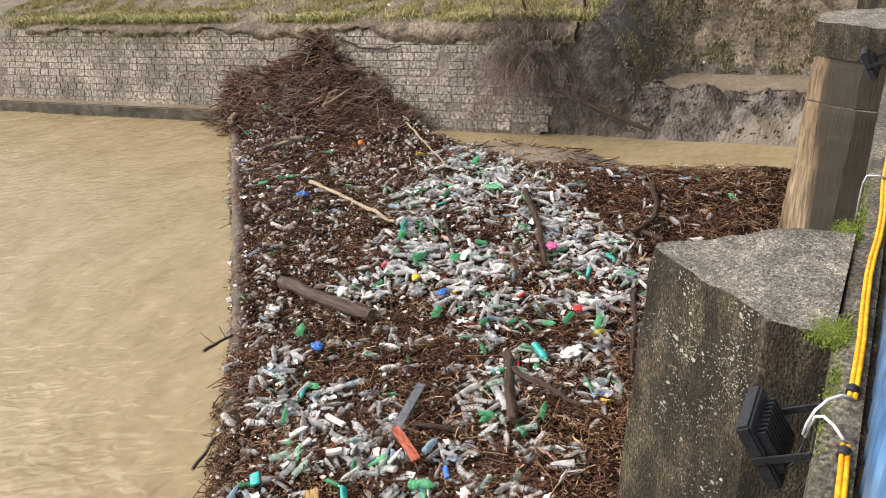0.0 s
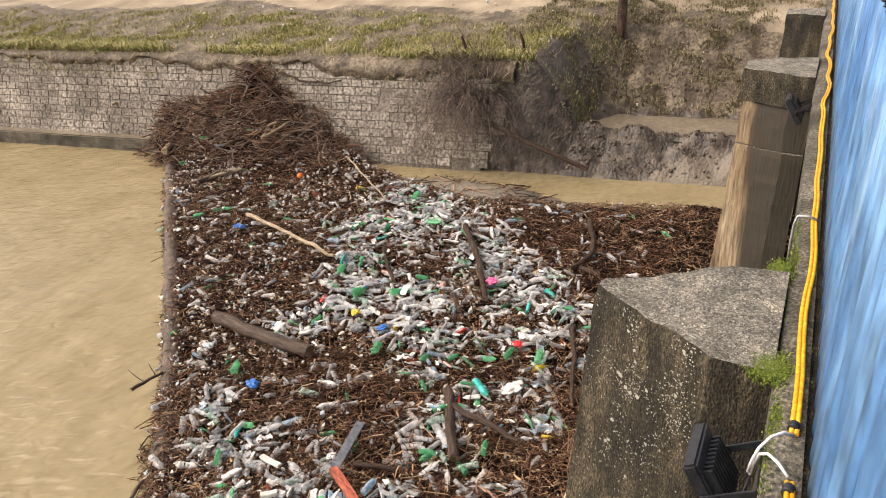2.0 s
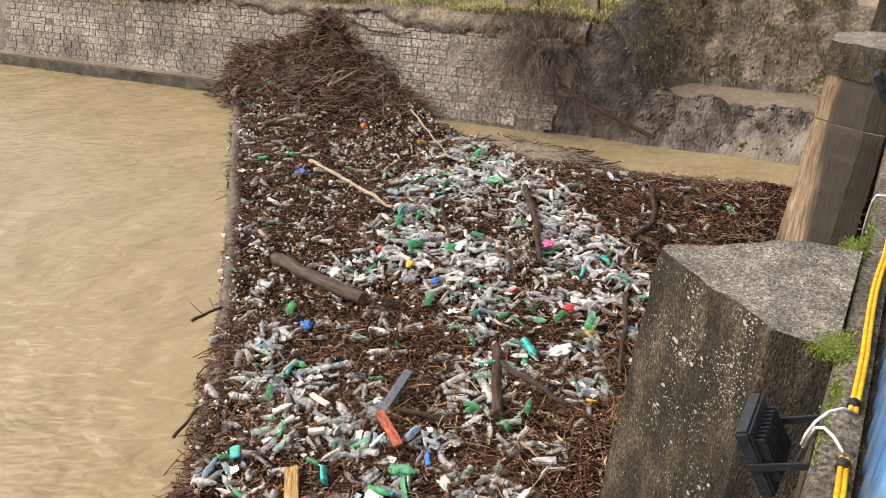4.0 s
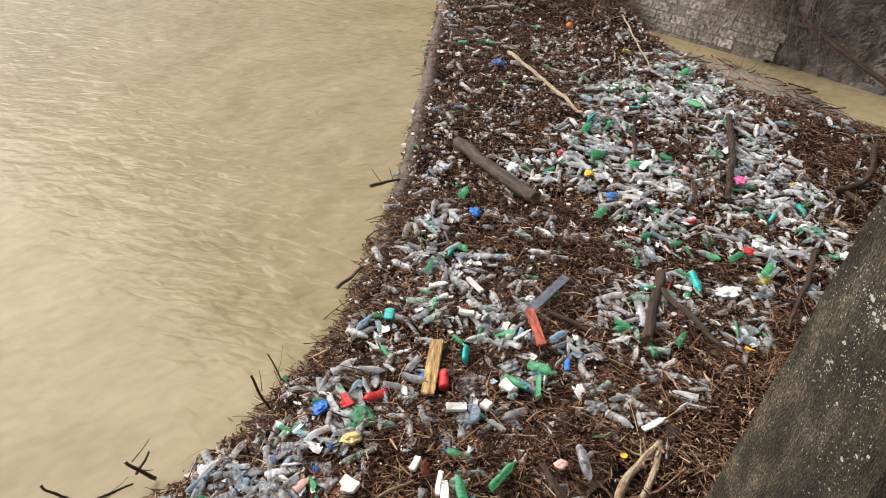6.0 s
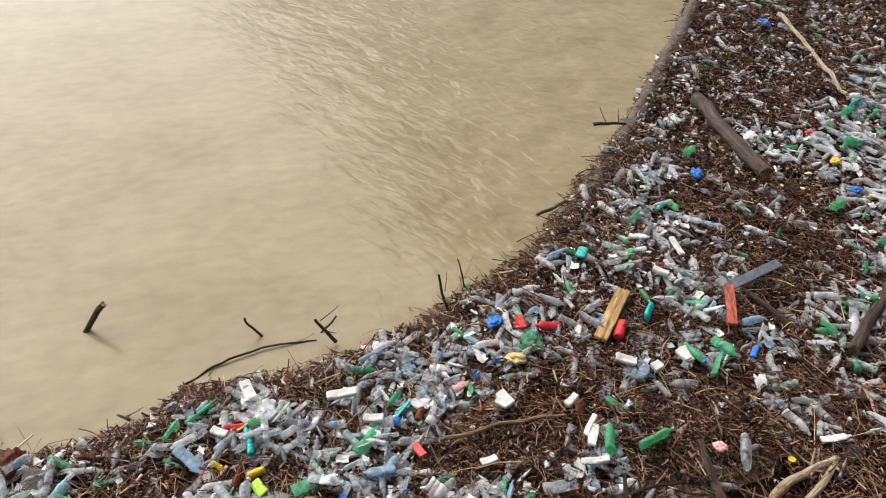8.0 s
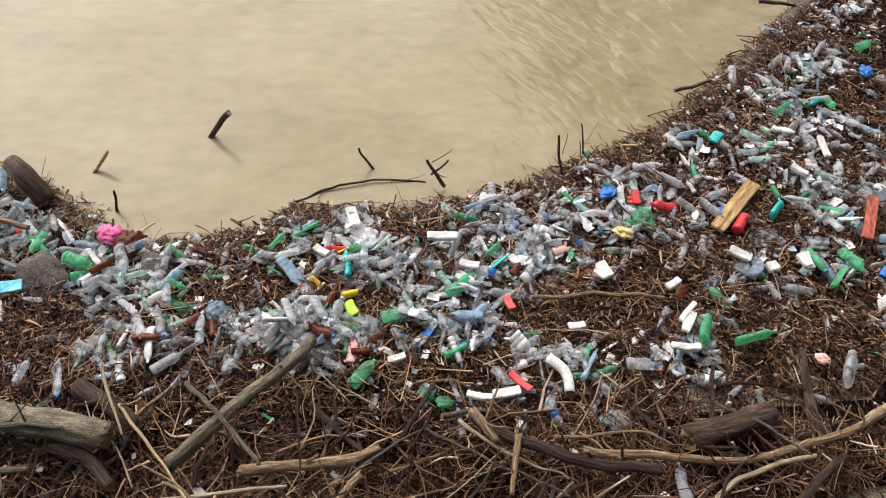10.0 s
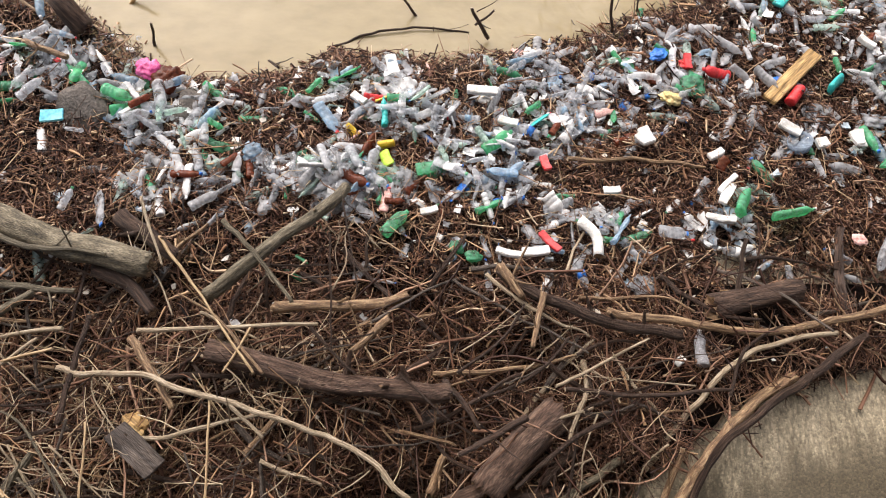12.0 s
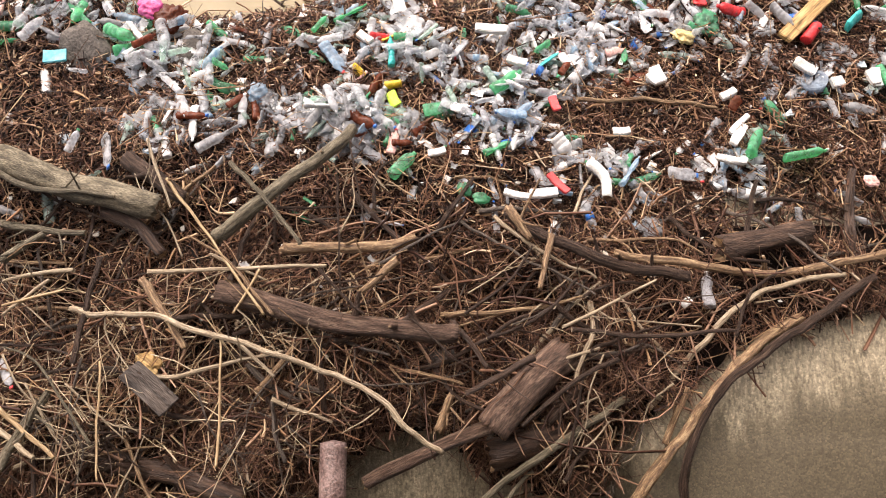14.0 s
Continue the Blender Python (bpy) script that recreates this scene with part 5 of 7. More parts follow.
# ---- bottles in drifts ----
FAR_DRIFTS = ((13.0, 8.4, 0.65), (11.2, 8.0, 0.64), (11.5, 7.3, 0.70), (12.3, 7.2, 0.67), (11.9, 6.0, 0.61), (11.1, 5.2, 0.62), (9.2, 6.9, 0.65), (8.6, 6.0, 0.64), (9.3, 5.9, 0.62), (8.4, 5.0, 0.53), (10.5, 4.5, 0.63), (9.6, 3.9, 0.62), (8.3, 5.5, 0.49), (7.9, 4.9, 0.50), (7.7, 4.4, 0.42), (8.7, 4.0, 0.40), (8.9, 3.4, 0.56), (9.7, 3.4, 0.48), (8.5, 6.9, 0.42), (7.8, 7.0, 0.52), (9.9, 7.4, 0.56), (10.6, 4.1, 0.42))
MID_DRIFTS = ((5.7, 7.0, 0.38), (5.2, 6.3, 0.43), (5.0, 5.7, 0.31), (5.5, 5.8, 0.29), (5.6, 5.4, 0.32), (6.5, 4.0, 0.40), (6.0, 3.7, 0.33), (7.3, 3.8, 0.39), (7.5, 3.2, 0.38), (7.2, 2.8, 0.27), (4.8, 5.0, 0.33), (4.8, 4.6, 0.31), (3.7, 5.6, 0.27), (3.3, 5.2, 0.28), (3.5, 4.8, 0.31), (3.1, 4.5, 0.35), (4.7, 4.0, 0.26), (5.3, 3.9, 0.23), (5.0, 3.4, 0.21), (5.0, 3.0, 0.24), (5.8, 2.6, 0.22), (3.7, 3.8, 0.25), (4.4, 5.5, 0.33), (5.9, 3.3, 0.28), (5.5, 4.8, 0.26), (2.7, 5.0, 0.25))
NEAR_DRIFTS = ((2.6, 4.7, 0.55, 0.8), (1.4, 4.4, 0.55, 0.85), (0.2, 4.2, 0.5, 0.85), (-0.5, 3.6, 0.45, 0.9), (0.6, 3.6, 0.45, 0.8), (-2.0, 4.2, 0.45, 0.8), (-1.9, 3.5, 0.38, 0.65), (-3.2, 4.9, 0.5, 0.6), (1.6, 3.1, 0.45, 0.4), (3.0, 3.1, 0.4, 0.25), (-1.0, 3.55, 0.38, 0.9), (0.3, 3.8, 0.38, 0.9), (0.85, 3.85, 0.35, 0.85), (-2.4, 4.4, 0.38, 0.8), (1.7, 4.5, 0.35, 0.85), (0.0, 4.65, 0.35, 0.8), (1.2, 4.9, 0.35, 0.7), (-0.7, 4.5, 0.35, 0.6))


def drift(x, y):
    """How thick the bottles lie."""
    out = np.full(np.shape(x), 0.03)
    for cx, cy, rad in FAR_DRIFTS + MID_DRIFTS:
        out = np.maximum(out, 0.75 * np.exp(-(((x - cx) ** 2 + (y - cy) ** 2) / rad**2)))
    for cx, cy, rad, w in NEAR_DRIFTS:
        out = np.maximum(out, 1.25 * w * np.exp(-(((x - cx) / rad) ** 2 + ((y - cy) / (rad * 0.62)) ** 2) / 1.5))
    return out * (raft_depth(x, y) > 0.02) * (y > 2.5) * np.clip(0.75 + 0.5 * waves(x, y, 3.6, 38), 0.1, 1)


x, y = sample(4300, -4.5, 14.5, 2.0, 15, drift)
taken, keep = set(), []
for k in range(len(x)):
    gap = 0.145 if x[k] > 3 else 0.1
    cell = (int(x[k] // gap), int(y[k] // gap))
    if cell not in taken:
        taken.add(cell)
        keep.append(k)
x, y = x[keep], y[keep]
order = np.argsort(np.hypot(x - 1.5, y - 2.5))
kinds = [(M_PETCLEAR, "crushed clear plastic drinks bottle", 0.72), (M_MINT, "pale green translucent plastic bottle", 0.8), (M_PETGREEN, "green plastic drinks bottle", 0.86), (M_PALEBLUE, "pale blue plastic bottle", 0.91), (M_WHITE, "white opaque plastic bottle", 0.965), (M_TEAL, "teal plastic bottle", 0.972), (M_YELLOW, "yellow plastic bottle", 0.976), (M_RED, "red plastic bottle", 0.979), (M_PINKPALE, "pale pink plastic bottle", 0.984), (M_COLA, "brown plastic bottle", 1.01)]
far_parts = {}
rb = random.Random(11)
for k, i in enumerate(order):
    u = rb.random()
    material, label = next((m, t) for m, t, top in kinds if u < top)
    length = rb.choice((0.15, 0.18, 0.2, 0.23, 0.25, 0.28, 0.31))
    heap = float(drift(x[i:i + 1], y[i:i + 1])[0])
    centre = (float(x[i]), float(y[i]), float(raft_z(x[i:i + 1], y[i:i + 1])[0]) + 0.06 + 0.2 * heap * rb.random())
    if k < 290:
        place_bottle("bottle", centre, rb.uniform(0, 360), length, material, label + " on the driftwood", group="drifted bottles")
    else:
        fat = length * rb.uniform(0.95, 1.3)
        if material is M_PETCLEAR and rb.random() < (0.35 if centre[0] < 3 else 0.8):
            material = M_PETMILKY
        m = pose(*centre, rb.uniform(0, 360), rb.uniform(-20, 20), rb.uniform(0, 360)) @ Matrix.Diagonal((length, fat, fat * rb.uniform(0.35, 1), 1))
        src = bottle_meshes("bottle", material, rb.choice((0, 1, 4, 5, 8, 9, 2)), 10)
        co = np.empty(len(src.vertices) * 3, np.float32)
        src.vertices.foreach_get("co", co)
        fc = np.array([p.vertices[:] for p in src.polygons], np.int32)
        mm = np.array(m)
        far_parts.setdefault(material.name, []).append((co.reshape(-1, 3) @ mm[:3, :3].T + mm[:3, 3], fc))
for name, pieces in far_parts.items():
    o, vs, fs = 0, [], []
    for co, fc in pieces:
        vs.append(co)
        fs.append(fc + o)
        o += len(co)
    tagged(new("far_bottles", raw("far_bottles", np.concatenate(vs), np.concatenate(fs), bpy.data.materials[name])), "drift of plastic bottles farther along the raft", "bottles", kind="stuff")

# Crumpled clear film among the bottles
x, y = sample(60, -4, 12, 2.4, 12, lambda x, y: drift(x, y) ** 1.5)
for k in range(len(x)):
    film = lump("bag", (float(x[k]), float(y[k]), float(raft_z(x[k:k + 1], y[k:k + 1])[0]) + 0.1), rb.uniform(0.05, 0.12), rb.choice((M_PETCLEAR, M_PETCLEAR, M_WHITE)), "crumpled plastic film among the bottles", "plastic bag")
    tagged(film, group="plastic film scraps")

# A matted patch of pale film in the thick of the drift
for k in range(12):
    film = lump("bag", (-0.95 + 0.085 * k + 0.05 * math.sin(k * 2.3), 3.52 + 0.16 * math.sin(k * 1.7), 0.17), 0.1 + 0.03 * math.sin(k * 3.1), (M_PETMILKY, M_MINT, M_PETMILKY, M_PETCLEAR)[k % 4], "matted sheet of pale crumpled film under bottles", "plastic film")
    tagged(film, group="matted film sheets")

# ---- logs, limbs, boards, bottles and bags that stand out ----
limb("log", [(7.34, 8.35, 0.20), (7.25, 7.37, 0.20), (7.18, 6.43, 0.20)], 0.112, 0.85, M_DARKWOOD, "thick dark-barked log with a pale broken end lying on the raft", "log", 0.03)
limb("log", [(7.18, 4.12, 0.20), (6.06, 3.46, 0.20)], 0.072, 0.9, M_DARKWOOD, "short dark waterlogged log among plastic bottles", "log", 0.03)
limb("branch", [(6.94, 3.93, 0.20), (6.78, 3.42, 0.20), (6.63, 2.87, 0.20)], 0.041, 0.7, M_DARKWOOD, "dark wet branch lying across bottles", "branch", 0.03)
limb("branch", [(5.52, 4.54, 0.12), (5.73, 3.96, 0.12)], 0.036, 0.7, M_DARKWOOD, "short dark branch on the twig raft", "branch", 0.03)
limb("log", [(12.02, 6.21, 0.20), (10.71, 5.33, 0.20), (9.56, 4.67, 0.20)], 0.061, 0.7, M_BARK, "narrow split log lying along the raft", "log", 0.03)
limb("branch", [(9.56, 5.23, 0.12), (8.92, 4.79, 0.12)], 0.066, 0.7, M_BARK, "short stub of dark log among twigs", "branch", 0.03)
limb("branch", [(9.38, 3.11, 0.20), (8.39, 2.80, 0.20), (7.58, 2.57, 0.20)], 0.036, 0.7, M_DARKWOOD, "crooked dark branch beside the bottles", "branch", 0.03)
limb("branch", [(10.88, 10.81, 0.15), (10.42, 9.29, 0.15), (9.93, 7.90, 0.15)], 0.044, 0.7, M_PALEWOOD, "long pale stripped branch on the raft", "branch", 0.03)
limb("branch", [(10.62, 7.29, 0.15), (9.54, 6.35, 0.15)], 0.038, 0.7, M_BARK, "thin brown branch among bottles", "branch", 0.03)
limb("branch", [(13.16, 4.04, 0.20), (11.81, 3.59, 0.20), (11.08, 3.75, 0.20)], 0.055, 0.7, M_BARK, "brown branch by the muddy channel", "branch", 0.03)
limb("branch", [(11.28, 3.83, 0.15), (11.15, 3.24, 0.15)], 0.046, 0.7, M_DARKWOOD, "dark branch on the far twigs", "branch", 0.03)
limb("branch", [(5.46, 8.23, 0.10), (5.65, 8.20, 0.10), (6.00, 8.21, 0.10)], 0.027, 0.7, M_DARKWOOD, "dark branch poking out over the water", "branch", 0.03)
limb("branch", [(3.77, 6.54, 0.10), (4.26, 6.71, 0.10)], 0.025, 0.7, M_DARKWOOD, "dark root poking out over the water", "branch", 0.03)
limb("branch", [(11.99, 13.18, 0.20), (12.86, 12.70, 0.20)], 0.055, 0.7, M_PALEWOOD, "weathered branch on the far end of the raft", "branch", 0.03)
limb("branch", [(12.85, 15.22, 0.40), (14.50, 16.29, 0.40)], 0.082, 0.7, M_PALEWOOD, "pale broken trunk at the head of the boom", "branch", 0.03)
limb("branch", [(13.78, 18.06, 1.10), (14.48, 17.72, 1.10), (14.31, 16.32, 1.10)], 0.032, 0.7, M_PALEWOOD, "bare branch reaching out over the river", "branch", 0.03)
limb("branch", [(13.15, 12.17, 1.00), (14.54, 12.32, 1.00)], 0.032, 0.7, M_PALEWOOD, "pale stripped stick on the heap of driftwood", "branch", 0.03)
limb("log", [(15.64, 7.27, 1.1), (15.6, 6.09, 0.68), (15.73, 4.90, 0.24)], 0.065, 0.7, M_DARKWOOD, "dark log slanting down the muddy bank", "log", 0.008)
board("plank", (5.12, 4.39, 0.24), -122, 0.61, 0.105, 0.04, M_REDPAINT, "red-painted wooden plank lying on the raft", "plank")
board("plank", (5.72, 4.74, 0.22), -168, 0.84, 0.11, 0.03, M_SLATE, "long grey plastic plank lying on bottles", "plank")
board("plank", (3.76, 4.64, 0.24), -137, 0.81, 0.15, 0.06, M_YELWOOD, "weathered yellow wooden plank with dark cracks", "plank")
limb("trunk", [(-3.41, 3.08, 0.35), (-2.72, 2.88, 0.35), (-2.04, 2.64, 0.35)], 0.124, 0.8, M_GREYBARK, "thick grey-green barked trunk with broken knots", "trunk", 0.03)
limb("pole", [(-1.57, 2.41, 0.30), (-1.04, 2.83, 0.40), (-0.48, 3.37, 0.30)], 0.060, 0.75, M_GREYBARK, "straight grey-barked pole leaning on the heap", "pole", 0.03)
limb("log", [(-2.35, 3.17, 0.25), (-1.82, 2.74, 0.25)], 0.073, 0.7, M_BARK, "reddish brown log stub among sticks", "log", 0.03)
limb("log", [(-2.49, 2.72, 0.20), (-2.20, 2.54, 0.20), (-1.99, 2.30, 0.20)], 0.062, 0.7, M_DARKWOOD, "black wet log in the heap", "log", 0.03)
limb("branch", [(-1.03, 2.29, 0.25), (-0.56, 2.37, 0.25), (-0.04, 2.40, 0.25)], 0.046, 0.85, M_ORANGEWOOD, "pale orange stripped branch lying on the heap", "branch", 0.05)
limb("log", [(-1.50, 1.96, 0.30), (-0.62, 1.71, 0.30), (0.31, 1.58, 0.30)], 0.09, 0.75, M_REDBARK, "long dark-barked log across the front of the heap", "log", 0.015)
limb("stick", [(-2.04, 2.11, 0.35), (-0.69, 2.13, 0.35)], 0.018, 0.9, M_PALEWOOD, "thin straight pale stick on the heap", "stick", 0.01)
limb("log", [(2.49, 2.26, 0.25), (3.23, 2.40, 0.25)], 0.101, 0.95, M_BARK, "short thick log stub by a dark hollow", "log", 0.01)
limb("branch", [(0.73, 2.57, 0.35), (1.34, 2.19, 0.35), (2.14, 2.00, 0.35)], 0.047, 0.9, M_BARK, "long brown branch with a split orange end", "branch", 0.03)
limb("branch", [(1.59, 2.22, 0.30), (2.79, 2.03, 0.30), (3.53, 2.12, 0.30), (4.18, 2.32, 0.30)], 0.032, 1.0, M_ORANGEWOOD, "long bowed tan branch across the heap", "branch", 0.02)
limb("branch", [(1.82, 1.06, -0.05), (2.12, 1.38, 0.10), (2.51, 1.76, 0.25), (2.98, 1.92, 0.30), (3.45, 1.99, 0.30)], 0.027, 0.7, M_PALEWOOD, "curved pale branch hanging over the concrete crest", "branch", 0.03)
limb("branch", [(1.65, 0.36, -0.25), (1.93, 0.69, -0.05), (2.30, 1.14, 0.15), (2.60, 1.41, 0.20), (3.07, 1.69, 0.20)], 0.046, 0.8, M_ORANGEWOOD, "thick peeled branch draped over the concrete crest", "branch", 0.03)
limb("branch", [(2.04, 0.34, -0.20), (2.06, 0.66, -0.02), (2.38, 1.17, 0.20), (2.89, 1.53, 0.30), (3.66, 1.98, 0.30)], 0.035, 0.9, M_BARK, "curved reddish branch draped over the concrete crest", "branch", 0.03)
limb("branch", [(1.92, 0.79, -0.05), (2.08, 1.15, 0.10)], 0.026, 0.7, M_ORANGEWOOD, "split orange branch end hanging down", "branch", 0.03)
limb("trunk", [(0.56, 0.89, 0.10), (0.82, 1.18, 0.15), (1.14, 1.44, 0.20)], 0.129, 1.05, M_REDBARK, "broken reddish trunk with a pale torn end", "trunk", 0.02)
limb("trunk", [(0.57, 0.74, -0.20), (1.15, 0.91, -0.10)], 0.122, 1.0, M_DARKWOOD, "dark trunk wedged under the heap", "trunk", 0.03)
limb("branch", [(-0.39, 0.58, -0.10), (0.08, 0.76, 0.00), (0.53, 0.90, 0.10)], 0.048, 1.2, M_REDBARK, "peeled branch hanging over the crest", "branch", 0.03)
limb("branch", [(0.37, 0.35, -0.20), (0.94, 0.73, 0.00), (1.61, 1.12, 0.10)], 0.026, 1.2, M_GREYBARK, "grey branch hanging over the crest", "branch", 0.03)
limb("branch", [(0.67, 0.40, -0.10), (0.90, 0.62, -0.10)], 0.017, 0.7, M_GREYBARK, "thin grey stick hanging down", "branch", 0.03)
limb("branch", [(-2.55, 1.81, 0.35), (-1.91, 1.76, 0.40), (-1.32, 1.53, 0.40), (-0.66, 1.32, 0.35), (-0.21, 1.07, 0.30), (0.20, 0.70, 0.15)], 0.023, 0.9, M_PALEWOOD, "long crooked pale branch lying over the heap", "branch", 0.04)
limb("branch", [(-1.34, 1.58, 0.30), (-1.07, 1.27, 0.30)], 0.017, 0.7, M_PALEWOOD, "forked pale side branch", "branch", 0.03)
limb("stick", [(-2.08, 2.03, 0.35), (-1.71, 1.49, 0.35)], 0.031, 0.8, M_ORANGEWOOD, "stripped orange stick on the heap", "stick", 0.03)
limb("stick", [(-2.49, 1.43, 0.35), (-2.42, 2.21, 0.35)], 0.026, 0.7, M_BARK, "brown stick standing in the heap", "stick", 0.03)
limb("stick", [(-2.90, 0.69, 0.30), (-2.64, 1.22, 0.30)], 0.037, 0.7, M_GREYBARK, "grey weathered stick on the heap", "stick", 0.03)
limb("stick", [(-2.97, 1.11, 0.35), (-2.53, 0.77, 0.35)], 0.019, 0.7, M_CANE, "yellow cane on the heap", "stick", 0.03)
limb("trunk", [(-2.70, 0.90, -0.05), (-1.97, 0.68, -0.05), (-1.30, 0.48, -0.05)], 0.093, 0.7, M_DARKWOOD, "dark trunk under hanging roots", "trunk", 0.03)
limb("trunk", [(1.26, 0.87, -0.20), (1.27, 0.34, -0.50)], 0.086, 1.0, M_DARKWOOD, "dark post standing under the heap", "trunk", 0.03)
limb("branch", [(-0.76, 1.58, 0.25), (-0.72, 1.18, 0.10), (-0.71, 0.83, -0.10)], 0.024, 0.7, M_BARK, "brown root hanging over the crest", "branch", 0.03)
limb("branch", [(0.15, 0.91, 0.05), (0.26, 1.15, 0.15)], 0.038, 0.7, M_ORANGEWOOD, "short splintered branch stub", "branch", 0.03)
limb("branch", [(1.01, 0.95, 0.05), (1.26, 1.21, 0.15)], 0.038, 0.7, M_BARK, "short branch with a sawn orange end", "branch", 0.03)
limb("branch", [(2.79, 2.41, 0.20), (2.91, 2.90, 0.20)], 0.024, 0.7, M_BARK, "dark upright stick by a hollow", "branch", 0.03)
limb("log", [(3.63, 2.26, 0.15), (3.83, 3.03, 0.15)], 0.045, 0.7, M_DARKWOOD, "dark wet log among twigs", "log", 0.03)
limb("branch", [(-3.23, 2.90, 0.45), (-2.95, 2.80, 0.45), (-2.34, 2.72, 0.45)], 0.025, 0.7, M_GREYBARK, "grey-green branch beside the thick trunk", "branch", 0.03)
limb("branch", [(-3.21, 2.53, 0.35), (-2.56, 2.45, 0.35)], 0.032, 0.7, M_GREYBARK, "mossy grey branch in the heap", "branch", 0.03)
limb("branch", [(-3.16, 2.23, 0.35), (-2.87, 2.43, 0.35)], 0.034, 0.7, M_GREYBARK, "mossy grey branch stub", "branch", 0.03)
limb("branch", [(4.07, 2.26, 0.20), (4.46, 2.40, 0.20), (4.92, 2.45, 0.20)], 0.044, 0.8, M_PALEWOOD, "forked pale branch on the twigs", "branch", 0.03)
limb("branch", [(4.23, 2.15, 0.20), (4.61, 2.30, 0.20), (4.89, 2.45, 0.20)], 0.036, 0.8, M_PALEWOOD, "pale fork of a stripped branch", "branch", 0.03)
limb("branch", [(1.48, 3.76, 0.20), (2.07, 3.71, 0.20), (2.71, 3.61, 0.20)], 0.021, 0.7, M_ORANGEWOOD, "long thin reddish branch on bottles", "branch", 0.03)
board("board", (-1.95, 1.23, 0.3), -42, 0.42, 0.18, 0.03, M_BOARD, "dark wet board in the heap", "board")
board("board", (0.19, 1.48, 0.0), 13, 0.23, 0.12, 0.03, M_BOARD, "grey board end under the log", "board")
limb("branch", [(-1.48, 2.97, 0.50), (-1.18, 2.62, 0.50), (-0.86, 2.27, 0.50)], 0.021, 0.7, M_GREYBARK, "grey branch crossing the leaning pole", "branch", 0.03)
limb("cane", [(-1.97, 2.89, 0.40), (-1.53, 2.29, 0.40), (-1.13, 1.74, 0.40)], 0.014, 0.7, M_CANE, "thin yellow cane lying on the heap", "cane", 0.015)
limb("stick", [(-2.14, 3.23, 0.40), (-1.90, 2.62, 0.40)], 0.013, 0.7, M_PALEWOOD, "pale dry stick lying on the heap", "stick", 0.015)
limb("stick", [(-1.07, 1.74, 0.40), (-1.43, 2.15, 0.40), (-1.75, 2.38, 0.40)], 0.013, 0.7, M_ORANGEWOOD, "stripped orange stick lying on the heap", "stick", 0.015)
limb("stick", [(-0.61, 2.87, 0.40), (-0.57, 1.91, 0.40)], 0.009, 0.7, M_BARK, "thin brown stick lying on the heap", "stick", 0.015)
limb("stick", [(-0.51, 3.23, 0.40), (-0.38, 2.38, 0.40)], 0.009, 0.7, M_BARK, "thin brown stick lying on the heap", "stick", 0.015)
limb("cane", [(-1.19, 2.10, 0.40), (-1.36, 1.74, 0.40)], 0.012, 0.7, M_CANE, "thin yellow cane lying on the heap", "cane", 0.015)
limb("stick", [(-2.75, 2.03, 0.40), (-3.03, 1.77, 0.40)], 0.015, 0.7, M_PALEWOOD, "pale dry stick lying on the heap", "stick", 0.015)
limb("stick", [(-2.56, 2.12, 0.40), (-3.08, 2.03, 0.40)], 0.017, 0.7, M_PALEWOOD, "pale dry stick lying on the heap", "stick", 0.015)
limb("cane", [(-2.61, 1.94, 0.40), (-3.04, 1.84, 0.40)], 0.013, 0.7, M_CANE, "thin yellow cane lying on the heap", "cane", 0.015)
limb("cane", [(-2.29, 1.42, 0.40), (-2.19, 0.60, 0.40)], 0.010, 0.7, M_CANE, "thin yellow cane lying on the heap", "cane", 0.015)
limb("stick", [(-2.28, 0.83, 0.40), (-2.72, 1.39, 0.40), (-2.98, 1.52, 0.40)], 0.011, 0.7, M_GREYBARK, "thin grey stick lying on the heap", "stick", 0.015)
limb("cane", [(-1.39, 0.66, 0.40), (-1.45, 1.57, 0.40)], 0.011, 0.7, M_CANE, "thin yellow cane lying on the heap", "cane", 0.015)
limb("stick", [(1.09, 1.60, 0.40), (1.86, 1.94, 0.40)], 0.014, 0.7, M_PALEWOOD, "pale dry stick lying on the heap", "stick", 0.015)
limb("stick", [(-0.06, 1.72, 0.40), (0.27, 1.37, 0.40)], 0.012, 0.7, M_BARK, "thin brown stick lying on the heap", "stick", 0.015)
limb("stick", [(0.52, 1.53, 0.40), (0.96, 1.70, 0.40), (1.25, 1.97, 0.40)], 0.015, 0.7, M_BARK, "thin brown stick lying on the heap", "stick", 0.015)
limb("stick", [(1.16, 1.56, 0.40), (1.80, 1.51, 0.40), (2.42, 1.54, 0.40)], 0.020, 0.7, M_DARKWOOD, "dark wet stick lying on the heap", "stick", 0.015)
limb("stick", [(-0.14, 2.13, 0.40), (-0.40, 1.90, 0.40)], 0.031, 0.7, M_ORANGEWOOD, "stripped orange stick lying on the heap", "stick", 0.015)
limb("stick", [(2.41, 1.50, 0.40), (2.61, 1.85, 0.40), (2.96, 2.04, 0.40)], 0.015, 0.7, M_BARK, "thin brown stick lying on the heap", "stick", 0.015)
limb("stick", [(0.36, 1.71, 0.40), (0.72, 1.98, 0.40), (0.92, 2.25, 0.40)], 0.014, 0.7, M_BARK, "thin brown stick lying on the heap", "stick", 0.015)
limb("stick", [(-0.74, 2.09, 0.40), (-0.40, 1.73, 0.40)], 0.014, 0.7, M_BARK, "thin brown stick lying on the heap", "stick", 0.015)
limb("stick", [(0.85, 1.36, 0.40), (0.34, 1.12, 0.40)], 0.027, 0.7, M_DARKWOOD, "dark wet stick lying on the heap", "stick", 0.015)
